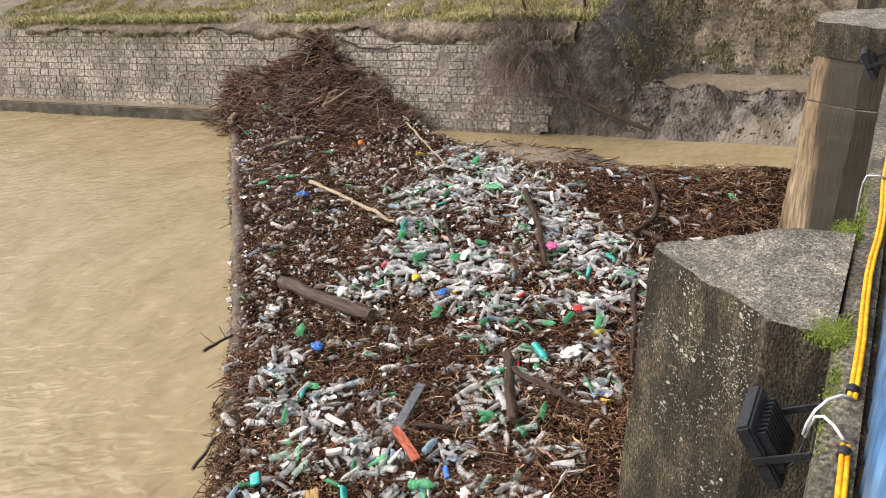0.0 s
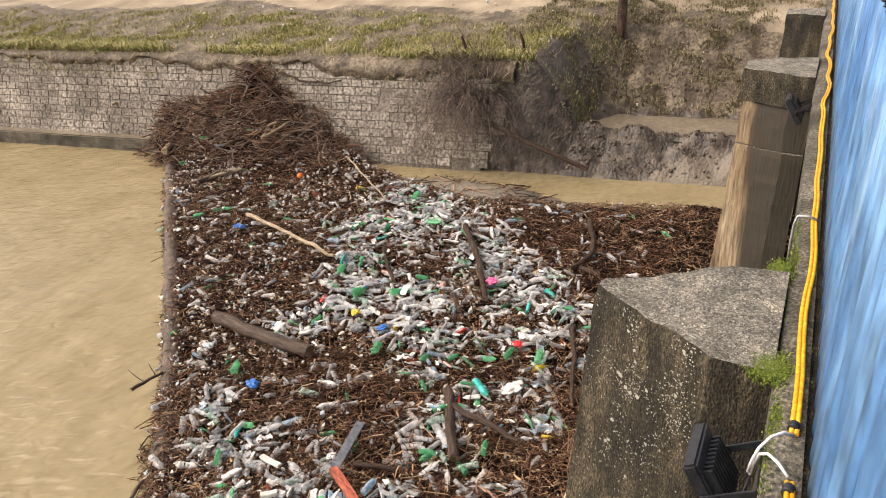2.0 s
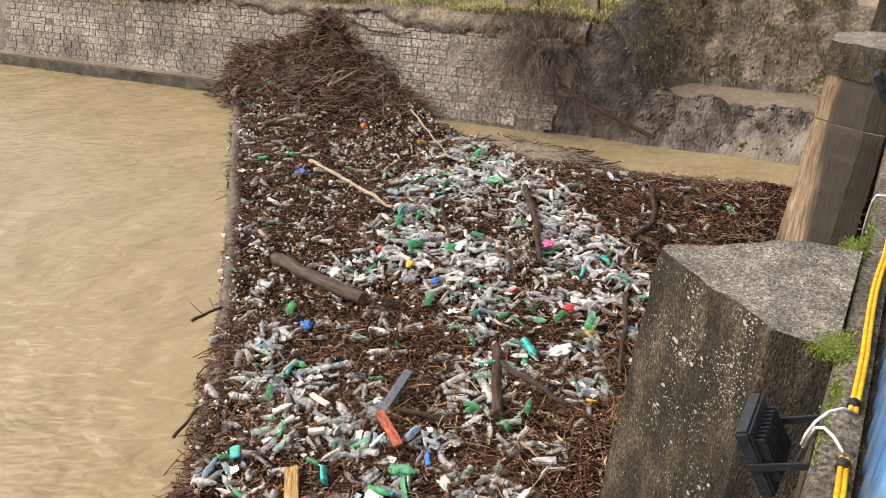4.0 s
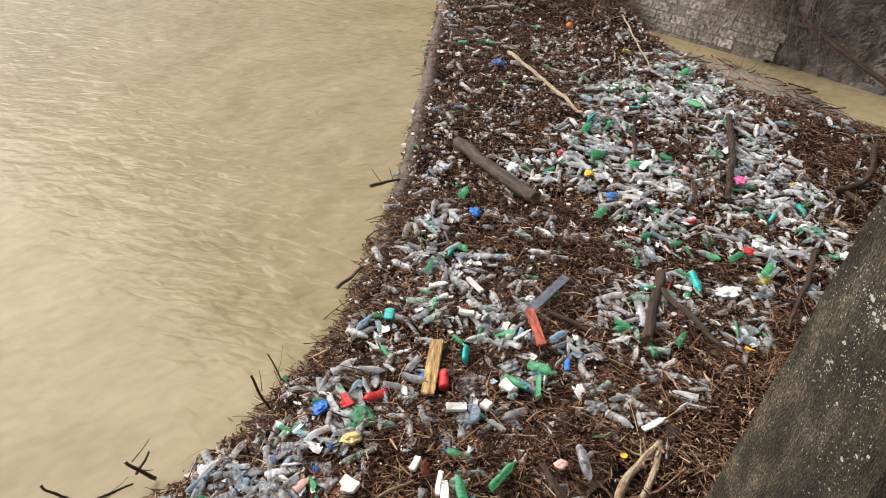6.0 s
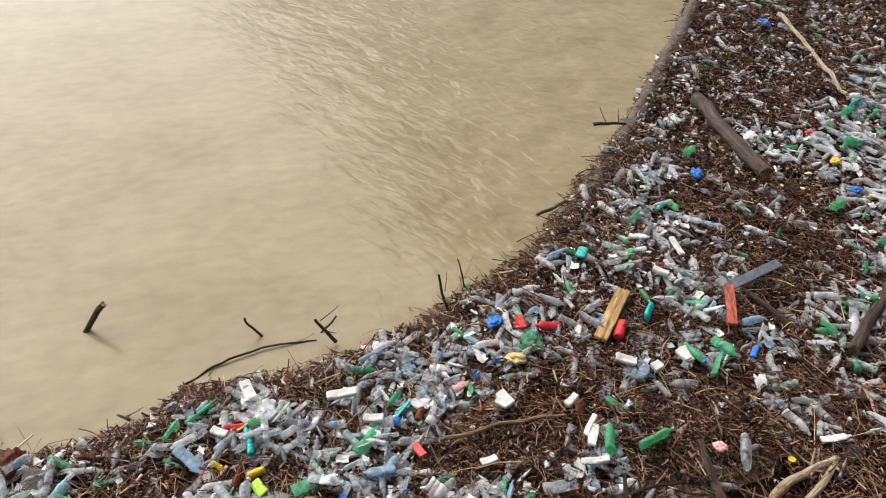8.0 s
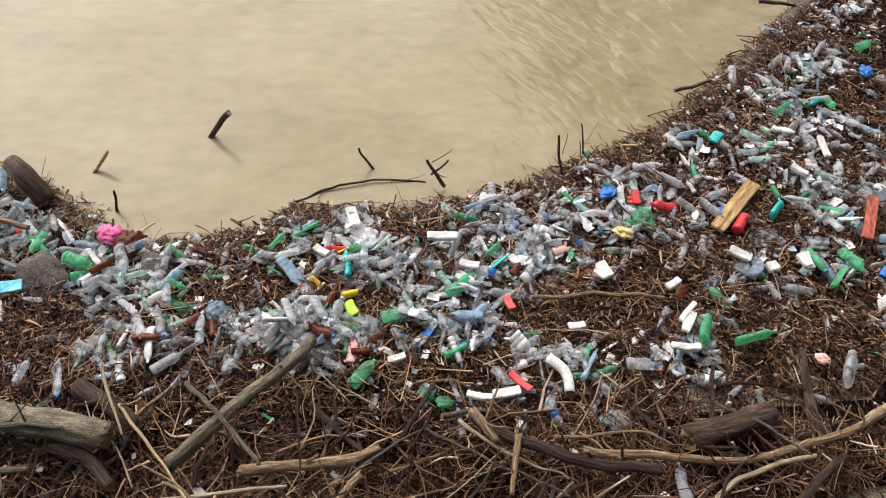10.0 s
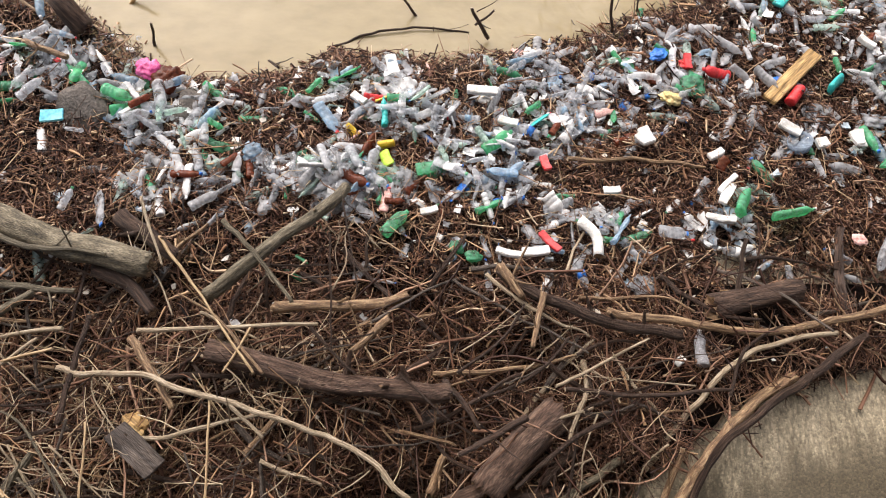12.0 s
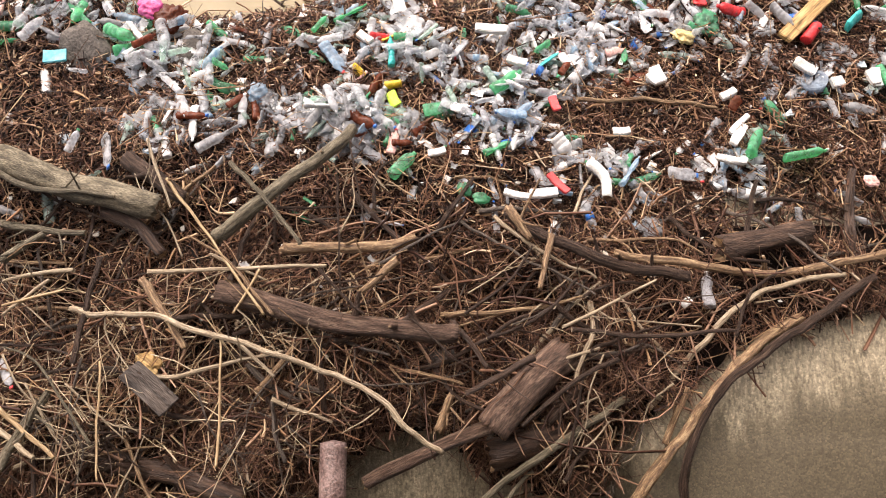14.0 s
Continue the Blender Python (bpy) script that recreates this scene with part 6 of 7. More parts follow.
limb("stick", [(1.48, 1.34, 0.40), (1.08, 1.14, 0.40), (0.73, 0.87, 0.40)], 0.020, 0.7, M_BARK, "thin brown stick lying on the heap", "stick", 0.015)
limb("branch", [(1.05, 2.33, 0.40), (0.96, 1.90, 0.40)], 0.027, 0.7, M_ORANGEWOOD, "short split tan stub on the heap", "branch", 0.03)
limb("branch", [(0.74, 2.59, 0.38), (0.92, 2.33, 0.38)], 0.040, 0.7, M_ORANGEWOOD, "split orange end of a branch", "branch", 0.03)
limb("foam_piece", [(1.50, 3.10, 0.20), (1.62, 2.95, 0.20), (1.62, 2.76, 0.20)], 0.046, 1.0, M_FOAM, "curved cream-white foam piece on twigs", "foam piece", 0.0)
limb("stick", [(-1.65, 6.25, -0.14), (-1.50, 6.23, 0.10), (-1.36, 6.22, 0.30)], 0.027, 1.1, M_DARKWOOD, "dark stick standing in the river", "stick", 0.03)
limb("stick", [(0.19, 5.65, -0.14), (-0.00, 5.66, 0.30)], 0.017, 0.7, M_DARKWOOD, "dark stick slanting out of the river", "stick", 0.03)
limb("stick", [(0.87, 5.32, 0.00), (0.68, 5.40, 0.35)], 0.021, 0.7, M_DARKWOOD, "forked dark stick at the edge of the raft", "stick", 0.03)
limb("stick", [(0.73, 5.39, 0.10), (0.89, 5.40, 0.30)], 0.014, 0.7, M_DARKWOOD, "fork of a dark stick at the edge of the raft", "stick", 0.03)
limb("stick", [(2.17, 5.39, 0.00), (2.11, 5.57, 0.40)], 0.017, 0.7, M_DARKWOOD, "dark stick standing at the edge of the raft", "stick", 0.03)
limb("stick", [(2.44, 5.69, 0.00), (2.37, 5.78, 0.35)], 0.010, 0.7, M_DARKWOOD, "thin twig standing at the edge of the raft", "stick", 0.03)
limb("stick", [(-0.76, 5.19, -0.05), (-0.38, 5.37, -0.05), (0.15, 5.45, -0.05), (0.69, 5.43, -0.05)], 0.014, 0.7, M_BARK, "thin bare branch floating at the edge", "stick", 0.03)
limb("stick", [(-2.78, 5.76, -0.12), (-2.58, 5.84, 0.15)], 0.024, 0.7, M_YELWOOD, "short yellow stick in the river", "stick", 0.03)
limb("stick", [(-2.45, 5.22, -0.12), (-2.37, 5.27, 0.25)], 0.016, 0.7, M_DARKWOOD, "dark twig standing in the river", "stick", 0.03)
limb("stick", [(-1.32, 5.06, -0.08), (-1.23, 4.96, -0.08)], 0.020, 0.7, M_DARKWOOD, "short dark stick in the river", "stick", 0.03)
limb("stick", [(1.77, 5.53, -0.05), (1.77, 5.66, -0.05)], 0.015, 0.7, M_DARKWOOD, "short twig in the river", "stick", 0.03)
limb("stump", [(-3.04, 5.28, 0.10), (-3.19, 5.39, 0.30), (-3.36, 5.58, 0.30)], 0.117, 0.8, M_BARK, "dark root stump at the corner of the raft", "stump", 0.03)
limb("stick", [(-3.49, 4.98, 0.25), (-3.10, 4.82, 0.25)], 0.034, 0.7, M_ORANGEWOOD, "split orange stick on bottles", "stick", 0.03)
limb("stick", [(-3.73, 5.59, 0.25), (-3.47, 5.37, 0.25)], 0.018, 0.7, M_ORANGEWOOD, "pale orange stick at the corner", "stick", 0.03)
place_bottle("bottle", (14.79, 11.15, 0.23), -8, 0.41, M_PETGREEN, "green plastic bottle on the far twigs")
place_bottle("bottle", (9.84, 7.62, 0.23), 20, 0.49, M_TEAL, "teal plastic bottle among clear bottles")
place_bottle("bottle", (9.50, 7.43, 0.23), 22, 0.46, M_PETGREEN, "green plastic bottle among clear bottles")
place_bottle("bottle", (8.95, 6.69, 0.23), -5, 0.43, M_PETGREEN, "bright green plastic bottle on the raft")
place_bottle("bottle", (9.77, 5.94, 0.23), -59, 0.21, M_PETGREEN, "green plastic bottle on the raft")
place_bottle("bottle", (13.00, 7.88, 0.23), 9, 0.37, M_PETGREEN, "bright green crushed bottle on twigs")
place_bottle("bottle", (11.86, 6.84, 0.23), -94, 0.30, M_PETGREEN, "green plastic bottle on the raft")
place_bottle("bottle", (7.65, 5.53, 0.23), 17, 0.38, M_PETGREEN, "green plastic bottle on twigs")
place_bottle("bottle", (6.40, 7.14, 0.23), 32, 0.34, M_PETGREEN, "green plastic bottle on twigs")
place_bottle("bottle", (7.37, 3.72, 0.23), -127, 0.35, M_TEAL, "teal plastic bottle with white label")
place_bottle("bottle", (7.39, 3.93, 0.23), -93, 0.22, M_PETGREEN, "green plastic bottle touching a teal one")
place_bottle("bottle", (8.03, 3.90, 0.23), -90, 0.21, M_PETGREEN, "green crushed bottle among clear bottles")
place_bottle("bottle", (8.28, 3.70, 0.23), -9, 0.25, M_PETGREEN, "green crushed bottle among clear bottles")
place_bottle("bottle", (8.38, 3.29, 0.23), 16, 0.29, M_PETGREEN, "small bright green bottle")
place_bottle("bottle", (6.78, 4.04, 0.23), -51, 0.19, M_PETGREEN, "green plastic bottle among clear bottles")
place_bottle("bottle", (5.99, 3.79, 0.23), -68, 0.22, M_PETGREEN, "green plastic bottle on twigs")
place_bottle("bottle", (6.35, 3.21, 0.23), 13, 0.23, M_PETGREEN, "dark green plastic bottle on twigs")
place_bottle("bottle", (9.19, 6.05, 0.23), -36, 0.39, M_PETGREEN, "pale green bottle among clear ones")
place_bottle("bottle", (10.33, 11.66, 0.23), -39, 0.21, M_PETGREEN, "small green bottle far along the boom")
place_bottle("bottle", (4.87, 6.06, 0.23), 24, 0.24, M_PETGREEN, "green bottle near the water")
place_bottle("bottle", (4.45, 5.46, 0.23), 34, 0.23, M_PETGREEN, "green bottle near the water")
place_bottle("bottle", (4.26, 4.78, 0.23), -96, 0.20, M_PETGREEN, "sea green plastic bottle beside a teal can")
place_bottle("can", (4.18, 4.56, 0.23), 43, 0.22, M_TEAL, "bright teal plastic can on twigs")
place_bottle("bottle", (4.69, 3.89, 0.23), -75, 0.31, M_PETGREEN, "pale green plastic bottle on twigs")
place_bottle("bottle", (4.49, 3.73, 0.23), 44, 0.30, M_PETGREEN, "green plastic bottle beside another")
place_bottle("bottle", (4.33, 3.91, 0.23), -86, 0.32, M_PETGREEN, "slim green bottle on twigs")
place_bottle("bottle", (4.78, 4.54, 0.23), -23, 0.26, M_PETGREEN, "green bottle with white label")
place_bottle("bottle", (4.91, 4.40, 0.23), -10, 0.22, M_WHITE, "white plastic bottle with red cap")
place_bottle("bottle", (5.23, 4.12, 0.23), -7, 0.24, M_PALEBLUE, "pale blue plastic bottle on twigs")
place_bottle("bottle", (3.62, 5.71, 0.23), 21, 0.31, M_PALEBLUE, "pale blue plastic bottle near the water")
place_bottle("can", (3.90, 5.63, 0.23), 47, 0.18, M_TEAL, "bright teal plastic cup on twigs")
place_bottle("bottle", (4.97, 3.75, 0.23), 38, 0.18, M_BLUE, "blue and white plastic bottle")
place_bottle("can", (3.74, 4.42, 0.23), 49, 0.23, M_RED, "bright red plastic canister on twigs")
place_bottle("bottle", (2.98, 3.26, 0.23), 59, 0.33, M_PETGREEN, "crushed green bottle on twigs")
place_bottle("bottle", (3.40, 3.14, 0.23), 6, 0.36, M_PETGREEN, "green bottle with a white top")
place_bottle("jug", (4.10, 2.72, 0.23), -132, 0.40, M_PETCLEAR, "large clear water bottle with a blue cap")
place_bottle("bottle", (5.05, 2.62, 0.23), -17, 0.27, M_WHITE, "white plastic container on twigs")
place_bottle("bottle", (4.88, 2.34, 0.23), 36, 0.24, M_PETCLEAR, "grey clear plastic bottle by a branch")
place_bottle("can", (2.87, 3.65, 0.23), 51, 0.13, M_COLA, "cola-coloured bottle with a red label")
place_bottle("bottle", (0.72, 3.24, 0.23), 31, 0.27, M_PETGREEN, "green plastic bottle on twigs")
place_bottle("bottle", (-0.09, 3.08, 0.23), 45, 0.30, M_PETGREEN, "green plastic bottle on twigs")
place_bottle("bottle", (0.24, 3.63, 0.23), 12, 0.29, M_PETGREEN, "bright green plastic bottle on the raft")
place_bottle("bottle", (0.84, 3.90, 0.23), 34, 0.32, M_PETGREEN, "pale green plastic bottle on twigs")
place_bottle("bottle", (-2.58, 4.42, 0.23), -27, 0.31, M_PETGREEN, "bright green plastic bottle on the raft")
place_bottle("bottle", (-0.82, 4.53, 0.23), 53, 0.21, M_PETGREEN, "green bottle at the water edge")
place_bottle("bottle", (-0.55, 4.65, 0.23), 33, 0.33, M_PETGREEN, "pale green bottle at the water edge")
place_bottle("bottle", (-1.67, 4.09, 0.23), -36, 0.17, M_PETGREEN, "dark green bottle among clear ones")
place_bottle("bottle", (-3.53, 4.98, 0.23), -20, 0.23, M_PETGREEN, "green bottle in the raft corner")
place_bottle("bottle", (-0.09, 3.29, 0.23), 10, 0.17, M_COLA, "dark red-brown plastic bottle")
place_bottle("bottle", (-1.87, 3.57, 0.23), -12, 0.29, M_COLA, "red-brown plastic bottle on twigs")
place_bottle("bottle", (-1.51, 3.72, 0.23), 49, 0.21, M_COLA, "red-brown plastic bottle on twigs")
place_bottle("bottle", (1.38, 4.04, 0.23), 55, 0.16, M_COLA, "orange-brown bottle lying on twigs")
place_bottle("can", (-0.42, 3.68, 0.23), 0, 0.13, M_TEAL, "turquoise cup among clear bottles")
place_bottle("can", (-0.47, 4.03, 0.2), -45, 0.15, M_YELLOW, "yellow plastic canister among bottles")
place_bottle("can", (-0.16, 3.87, 0.23), 4, 0.15, M_YELLOW, "yellow plastic scrap among bottles")
place_bottle("can", (-0.16, 3.72, 0.23), -68, 0.16, M_LIME, "lime green plastic cup among bottles")
place_bottle("bottle", (1.84, 3.00, 0.23), 56, 0.32, M_PALEBLUE, "pale blue plastic bottle on twigs")
place_bottle("jug", (1.29, 3.25, 0.23), -49, 0.20, M_WHITE, "white plastic jug on twigs")
place_bottle("bottle", (0.96, 3.60, 0.23), 37, 0.25, M_PALEBLUE, "blue-white crushed bottle on twigs")
place_bottle("bottle", (-0.69, 4.16, 0.23), -58, 0.34, M_PALEBLUE, "pale blue bottle among clear ones")
place_bottle("bottle", (-2.83, 3.33, 0.23), 67, 0.21, M_PETCLEAR, "clear bottle beside the thick trunk")
place_bottle("bottle", (-2.54, 3.22, 0.23), -72, 0.38, M_PETCLEAR, "clear bottle beside the thick trunk")
place_bottle("bottle", (2.33, 1.92, 0.23), 81, 0.31, M_SILVER, "crushed silver-grey bottle in the heap")
place_bottle("bottle", (-3.02, 1.38, 0.23), -58, 0.26, M_PETCLEAR, "small clear bottle with a green cap")
place_bottle("bottle", (2.29, 2.96, 0.23), 2, 0.28, M_PETCLEAR, "crushed clear bottle on twigs")
place_bottle("bottle", (-2.90, 4.03, 0.23), 167, 0.13, M_PETCLEAR, "small clear bottle on twigs")
place_bottle("bottle", (-3.35, 4.48, 0.23), 42, 0.28, M_PETCLEAR, "clear plastic bottle on the raft")
place_bottle("jug", (-2.37, 4.17, 0.23), 21, 0.25, M_PETCLEAR, "large round clear container")
place_bottle("bottle", (-2.20, 4.39, 0.23), -73, 0.65, M_PETCLEAR, "white and clear bottle")
place_bottle("bottle", (-2.06, 4.56, 0.23), 32, 0.25, M_PETCLEAR, "clear bottle at the water edge")
place_bottle("bottle", (-3.46, 5.44, 0.23), -73, 0.27, M_PALEBLUE, "pale blue bottle in the raft corner")
place_bottle("bottle", (-3.41, 5.14, 0.23), 45, 0.24, M_PETCLEAR, "clear bottle in the raft corner")
place_bottle("bottle", (-3.17, 5.11, 0.23), -11, 0.21, M_PETCLEAR, "clear bottle in the raft corner")
board("foam_bar", (2.83, 3.34, 0.24), -121, 0.26, 0.07, 0.04, M_FOAM, "white polystyrene bar on the raft", "foam bar")
board("foam_bar", (2.73, 3.09, 0.24), -13, 0.26, 0.06, 0.04, M_FOAM, "long white polystyrene bar", "foam bar")
board("foam_bar", (2.84, 3.33, 0.24), 53, 0.26, 0.07, 0.04, M_FOAM, "white polystyrene bar on the raft", "foam bar")
board("foam_bar", (2.73, 3.08, 0.24), -9, 0.25, 0.05, 0.04, M_FOAM, "white polystyrene bar on the raft", "foam bar")
board("foam_slab", (0.73, 4.46, 0.24), -2, 0.29, 0.09, 0.05, M_FOAM, "white polystyrene slab among bottles", "foam slab")
board("foam_block", (-0.10, 4.75, 0.24), -78, 0.24, 0.10, 0.06, M_FOAM, "white polystyrene block on the raft", "foam block")
board("foam_bar", (0.95, 4.11, 0.24), -21, 0.19, 0.07, 0.05, M_FOAM, "white polystyrene bar on the raft", "foam bar")
board("foam_bar", (2.86, 3.44, 0.24), -138, 0.27, 0.05, 0.04, M_FOAM, "white polystyrene bar on the raft", "foam bar")
board("foam_piece", (1.08, 2.79, 0.24), 5, 0.24, 0.08, 0.04, M_FOAM, "broken white polystyrene piece", "foam piece")
board("foam_piece", (0.85, 2.78, 0.24), -16, 0.22, 0.06, 0.04, M_FOAM, "broken white polystyrene piece", "foam piece")
board("foam_piece", (1.81, 3.38, 0.24), 4, 0.16, 0.07, 0.03, M_FOAM, "thin white polystyrene flake on twigs", "foam piece")
board("foam_block", (2.17, 3.92, 0.24), -54, 0.14, 0.08, 0.05, M_FOAM, "white polystyrene block on the raft", "foam block")
board("foam_piece", (3.59, 4.04, 0.24), -32, 0.22, 0.09, 0.05, M_FOAM, "white wedge of polystyrene", "foam piece")
board("foam_block", (4.20, 3.92, 0.24), -80, 0.17, 0.08, 0.05, M_FOAM, "white polystyrene block on the raft", "foam block")
board("foam_block", (3.85, 3.87, 0.24), 14, 0.12, 0.10, 0.06, M_FOAM, "white polystyrene block on the raft", "foam block")
board("foam_piece", (2.13, 1.82, 0.24), 37, 0.10, 0.06, 0.03, M_FOAM, "white polystyrene scrap in the heap", "foam piece")
board("foam_piece", (0.20, 3.19, 0.24), 15, 0.16, 0.06, 0.04, M_FOAM, "white polystyrene piece on twigs", "foam piece")
board("foam_piece", (-0.41, 4.37, 0.24), -38, 0.16, 0.07, 0.04, M_FOAM, "white polystyrene piece on twigs", "foam piece")
board("foam_bar", (4.64, 5.08, 0.24), -43, 0.19, 0.08, 0.05, M_FOAM, "white polystyrene bar on the raft", "foam bar")
board("foam_bar", (4.23, 3.92, 0.24), -90, 0.19, 0.08, 0.04, M_FOAM, "white polystyrene bar on the raft", "foam bar")
board("foam_bar", (5.07, 5.41, 0.24), -94, 0.30, 0.07, 0.04, M_FOAM, "white polystyrene bar on the raft", "foam bar")
board("foam_block", (2.21, 3.95, 0.24), -74, 0.19, 0.10, 0.06, M_FOAM, "white polystyrene block on the raft", "foam block")
board("foam_bar", (2.82, 3.75, 0.24), 27, 0.16, 0.07, 0.05, M_FOAM, "white polystyrene bar on the raft", "foam bar")
board("plastic_tray", (-3.10, 4.17, 0.24), 6, 0.20, 0.11, 0.03, M_CYAN, "flat cyan plastic tray on twigs", "plastic tray")
board("plastic_tube", (1.21, 2.88, 0.24), -52, 0.24, 0.06, 0.04, M_RED, "bright red plastic tube on twigs", "plastic tube")
board("plastic_tube", (1.25, 3.66, 0.24), -76, 0.16, 0.07, 0.04, M_RED, "bright red plastic tube on twigs", "plastic tube")
board("plastic_scrap", (2.76, 4.82, 0.24), -93, 0.18, 0.07, 0.03, M_RED, "red plastic scrap among bottles", "plastic scrap")
board("pipe", (-0.64, 0.63, 0.0), -90, 0.42, 0.20, 0.1, M_RUST, "rusty red-brown pipe at the crest", "pipe")
lump("tub", (3.66, 3.89, 0.2), 0.112, M_PETBLUE, "round grey-blue plastic tub", "tub")
lump("lid", (3.90, 4.26, 0.2), 0.079, M_PETCLEAR, "round clear plastic lid on twigs", "lid")
lump("bag", (2.53, 4.41, 0.2), 0.086, M_CREAM, "crumpled cream plastic bag", "bag")
lump("bag", (2.50, 4.93, 0.2), 0.072, M_BLUE, "crumpled blue plastic bag", "bag")
lump("bag", (2.79, 4.57, 0.2), 0.106, M_PETGREEN, "crumpled green plastic bag", "bag")
lump("bag", (-2.35, 4.73, 0.2), 0.090, M_PINK, "crumpled magenta plastic bag", "bag")
lump("bag", (-2.18, 4.61, 0.2), 0.116, M_COLA, "crumpled brown plastic bag", "bag")
lump("bag", (10.15, 4.82, 0.2), 0.084, M_PINK, "crumpled pink plastic bag", "bag")
lump("bag", (8.58, 3.69, 0.2), 0.061, M_RED, "red plastic scrap on bottles", "bag")
lump("bag", (8.16, 5.77, 0.2), 0.061, M_BLUE, "blue plastic bag among bottles", "bag")
lump("bag", (8.38, 6.40, 0.2), 0.064, M_YELLOW, "yellow plastic bag among bottles", "bag")
lump("ball", (13.06, 11.07, 0.2), 0.073, M_ORANGE, "orange plastic ball on the far twigs", "ball")
lump("bag", (10.25, 10.46, 0.2), 0.082, M_BLUE, "blue plastic scrap among bottles", "bag")
lump("shoe", (3.94, 2.89, 0.2), 0.054, M_PINKPALE, "pale pink plastic shoe on twigs", "shoe")
lump("stone", (5.18, 2.47, 0.14), 0.086, M_STONE, "rounded grey stone on the twigs", "stone")
lump("lid", (4.51, 2.57, 0.2), 0.036, M_YELLOW, "small yellow plastic lid on twigs", "lid")
lump("base", (0.42, 2.85, 0.2), 0.052, M_PETGREEN, "cut green plastic bottle base", "bottle base")
lump("base", (0.56, 2.77, 0.2), 0.057, M_PETGREEN, "green crushed bottle base", "bottle base")
lump("lid", (3.84, 4.24, 0.2), 0.077, M_PETCLEAR, "round clear plastic lid on twigs", "lid")
lump("stone", (-1.94, 4.30, 0.14), 0.155, M_STONE, "flat brown stone slab at the water edge", "stone")
lump("stone", (-2.89, 4.32, 0.14), 0.205, M_STONE, "dark flat stone slab among bottles", "stone")
lump("lid", (3.90, 4.23, 0.2), 0.072, M_PETCLEAR, "round grey plastic lid on twigs", "lid")
lump("bag", (3.62, 4.62, 0.2), 0.048, M_BLUE, "blue plastic scrap among bottles", "bag")
lump("bag", (6.21, 6.66, 0.2), 0.065, M_BLUE, "blue plastic scrap among bottles", "bag")
lump("chunk", (-2.01, 1.44, 0.2), 0.085, M_YELWOOD, "torn pale yellow chunk of wood", "wood chunk")
lump("bag", (2.75, 4.81, 0.2), 0.057, M_RED, "red plastic scrap among bottles", "bag")
lump("bag", (-1.34, 3.82, 0.2), 0.075, M_PALEBLUE, "crumpled blue-white packaging among bottles", "bag")

# Crooked branches strewn through the tangle at the weir
KINDS = ((M_BARK, "brown-barked branch tangled in the heap"), (M_DRIFTBARK, "weathered grey-brown branch tangled in the heap"), (M_ORANGEWOOD, "split orange-brown branch tangled in the heap"), (M_DARKWOOD, "dark wet branch tangled in the heap"), (M_PALEWOOD, "peeled pale branch tangled in the heap"))
bx, by = sample(230, -4.5, 4.0, 0.2, 2.9, lambda x, y: (raft_depth(x, y) > np.where(x > 1.5, 0.35, 0.05)) * np.clip(1.5 - y / 2.6, 0.1, 1))
rt = random.Random(77)
for k in range(len(bx)):
    px, py = float(bx[k]), float(by[k])
    zz = float(raft_z(bx[k:k + 1], by[k:k + 1])[0])
    a, ln, rad = rt.gauss(0.1, 0.8), rt.uniform(0.35, 1.3), 0.008 + 0.02 * rt.random() ** 1.6
    dx, dy, dz = math.cos(a) * ln / 2, math.sin(a) * ln / 2, rt.gauss(0, 0.1) * ln
    if raft_depth(px - dx, py - dy) < 0.1 or raft_depth(px + dx, py + dy) < 0.1:
        dx, dy = dx * 0.4, dy * 0.4
    zz += rt.uniform(0.02, 0.24)
    material, label = rt.choices(KINDS, (5, 4, 3, 4, 2))[0]
    tagged(limb("branch", [(px - dx, py - dy, zz - dz), (px + rt.gauss(0, 0.05), py + rt.gauss(0, 0.05), zz + 0.03), (px + dx, py + dy, zz + dz)], rad, 0.55, material, label, "branch", 0.03), group="heap branches")

# Branches on the heap against the wall
limb("pole", [(14.80, 13.78, 2.25), (14.72, 13.08, 1.72), (14.70, 12.42, 1.2)], 0.035, 0.8, M_DARKWOOD, "black pole slanting down the heap at the wall", "pole", 0.02)
limb("branch", [(15.10, 13.05, 2.12), (15.12, 12.35, 1.9), (15.32, 11.21, 1.9)], 0.03, 0.6, M_DARKWOOD, "dark bowed branch caught at the wall top", "branch", 0.05)
limb("branch", [(13.86, 12.82, 0.68), (14.15, 12.72, 0.95), (14.55, 12.39, 1.05)], 0.035, 0.7, M_PALEWOOD, "pale arched branch on the heap", "branch", 0.03)
limb("branch", [(13.84, 12.36, 0.62), (14.26, 12.14, 0.82)], 0.026, 0.7, M_PALEWOOD, "short pale branch on the heap", "branch", 0.03)
limb("branch", [(14.46, 15.38, 1.4), (14.04, 14.94, 1.0)], 0.03, 0.8, M_PALEWOOD, "whitened upright stick in the heap", "branch", 0.02)
limb("branch", [(14.64, 14.85, 1.55), (14.55, 14.2, 1.72), (14.61, 13.6, 1.8)], 0.035, 0.6, M_DRIFTBARK, "grey bent branch near the top of the heap", "branch", 0.05)
limb("branch", [(14.3, 14.5, 1.35), (14.70, 13.5, 1.85)], 0.026, 0.6, M_DRIFTBARK, "grey branch leaning on the heap", "branch", 0.05)
limb("branch", [(14.27, 11.95, 0.7), (14.21, 10.9, 0.42)], 0.03, 0.6, M_DARKWOOD, "dark branch at the foot of the heap", "branch", 0.05)
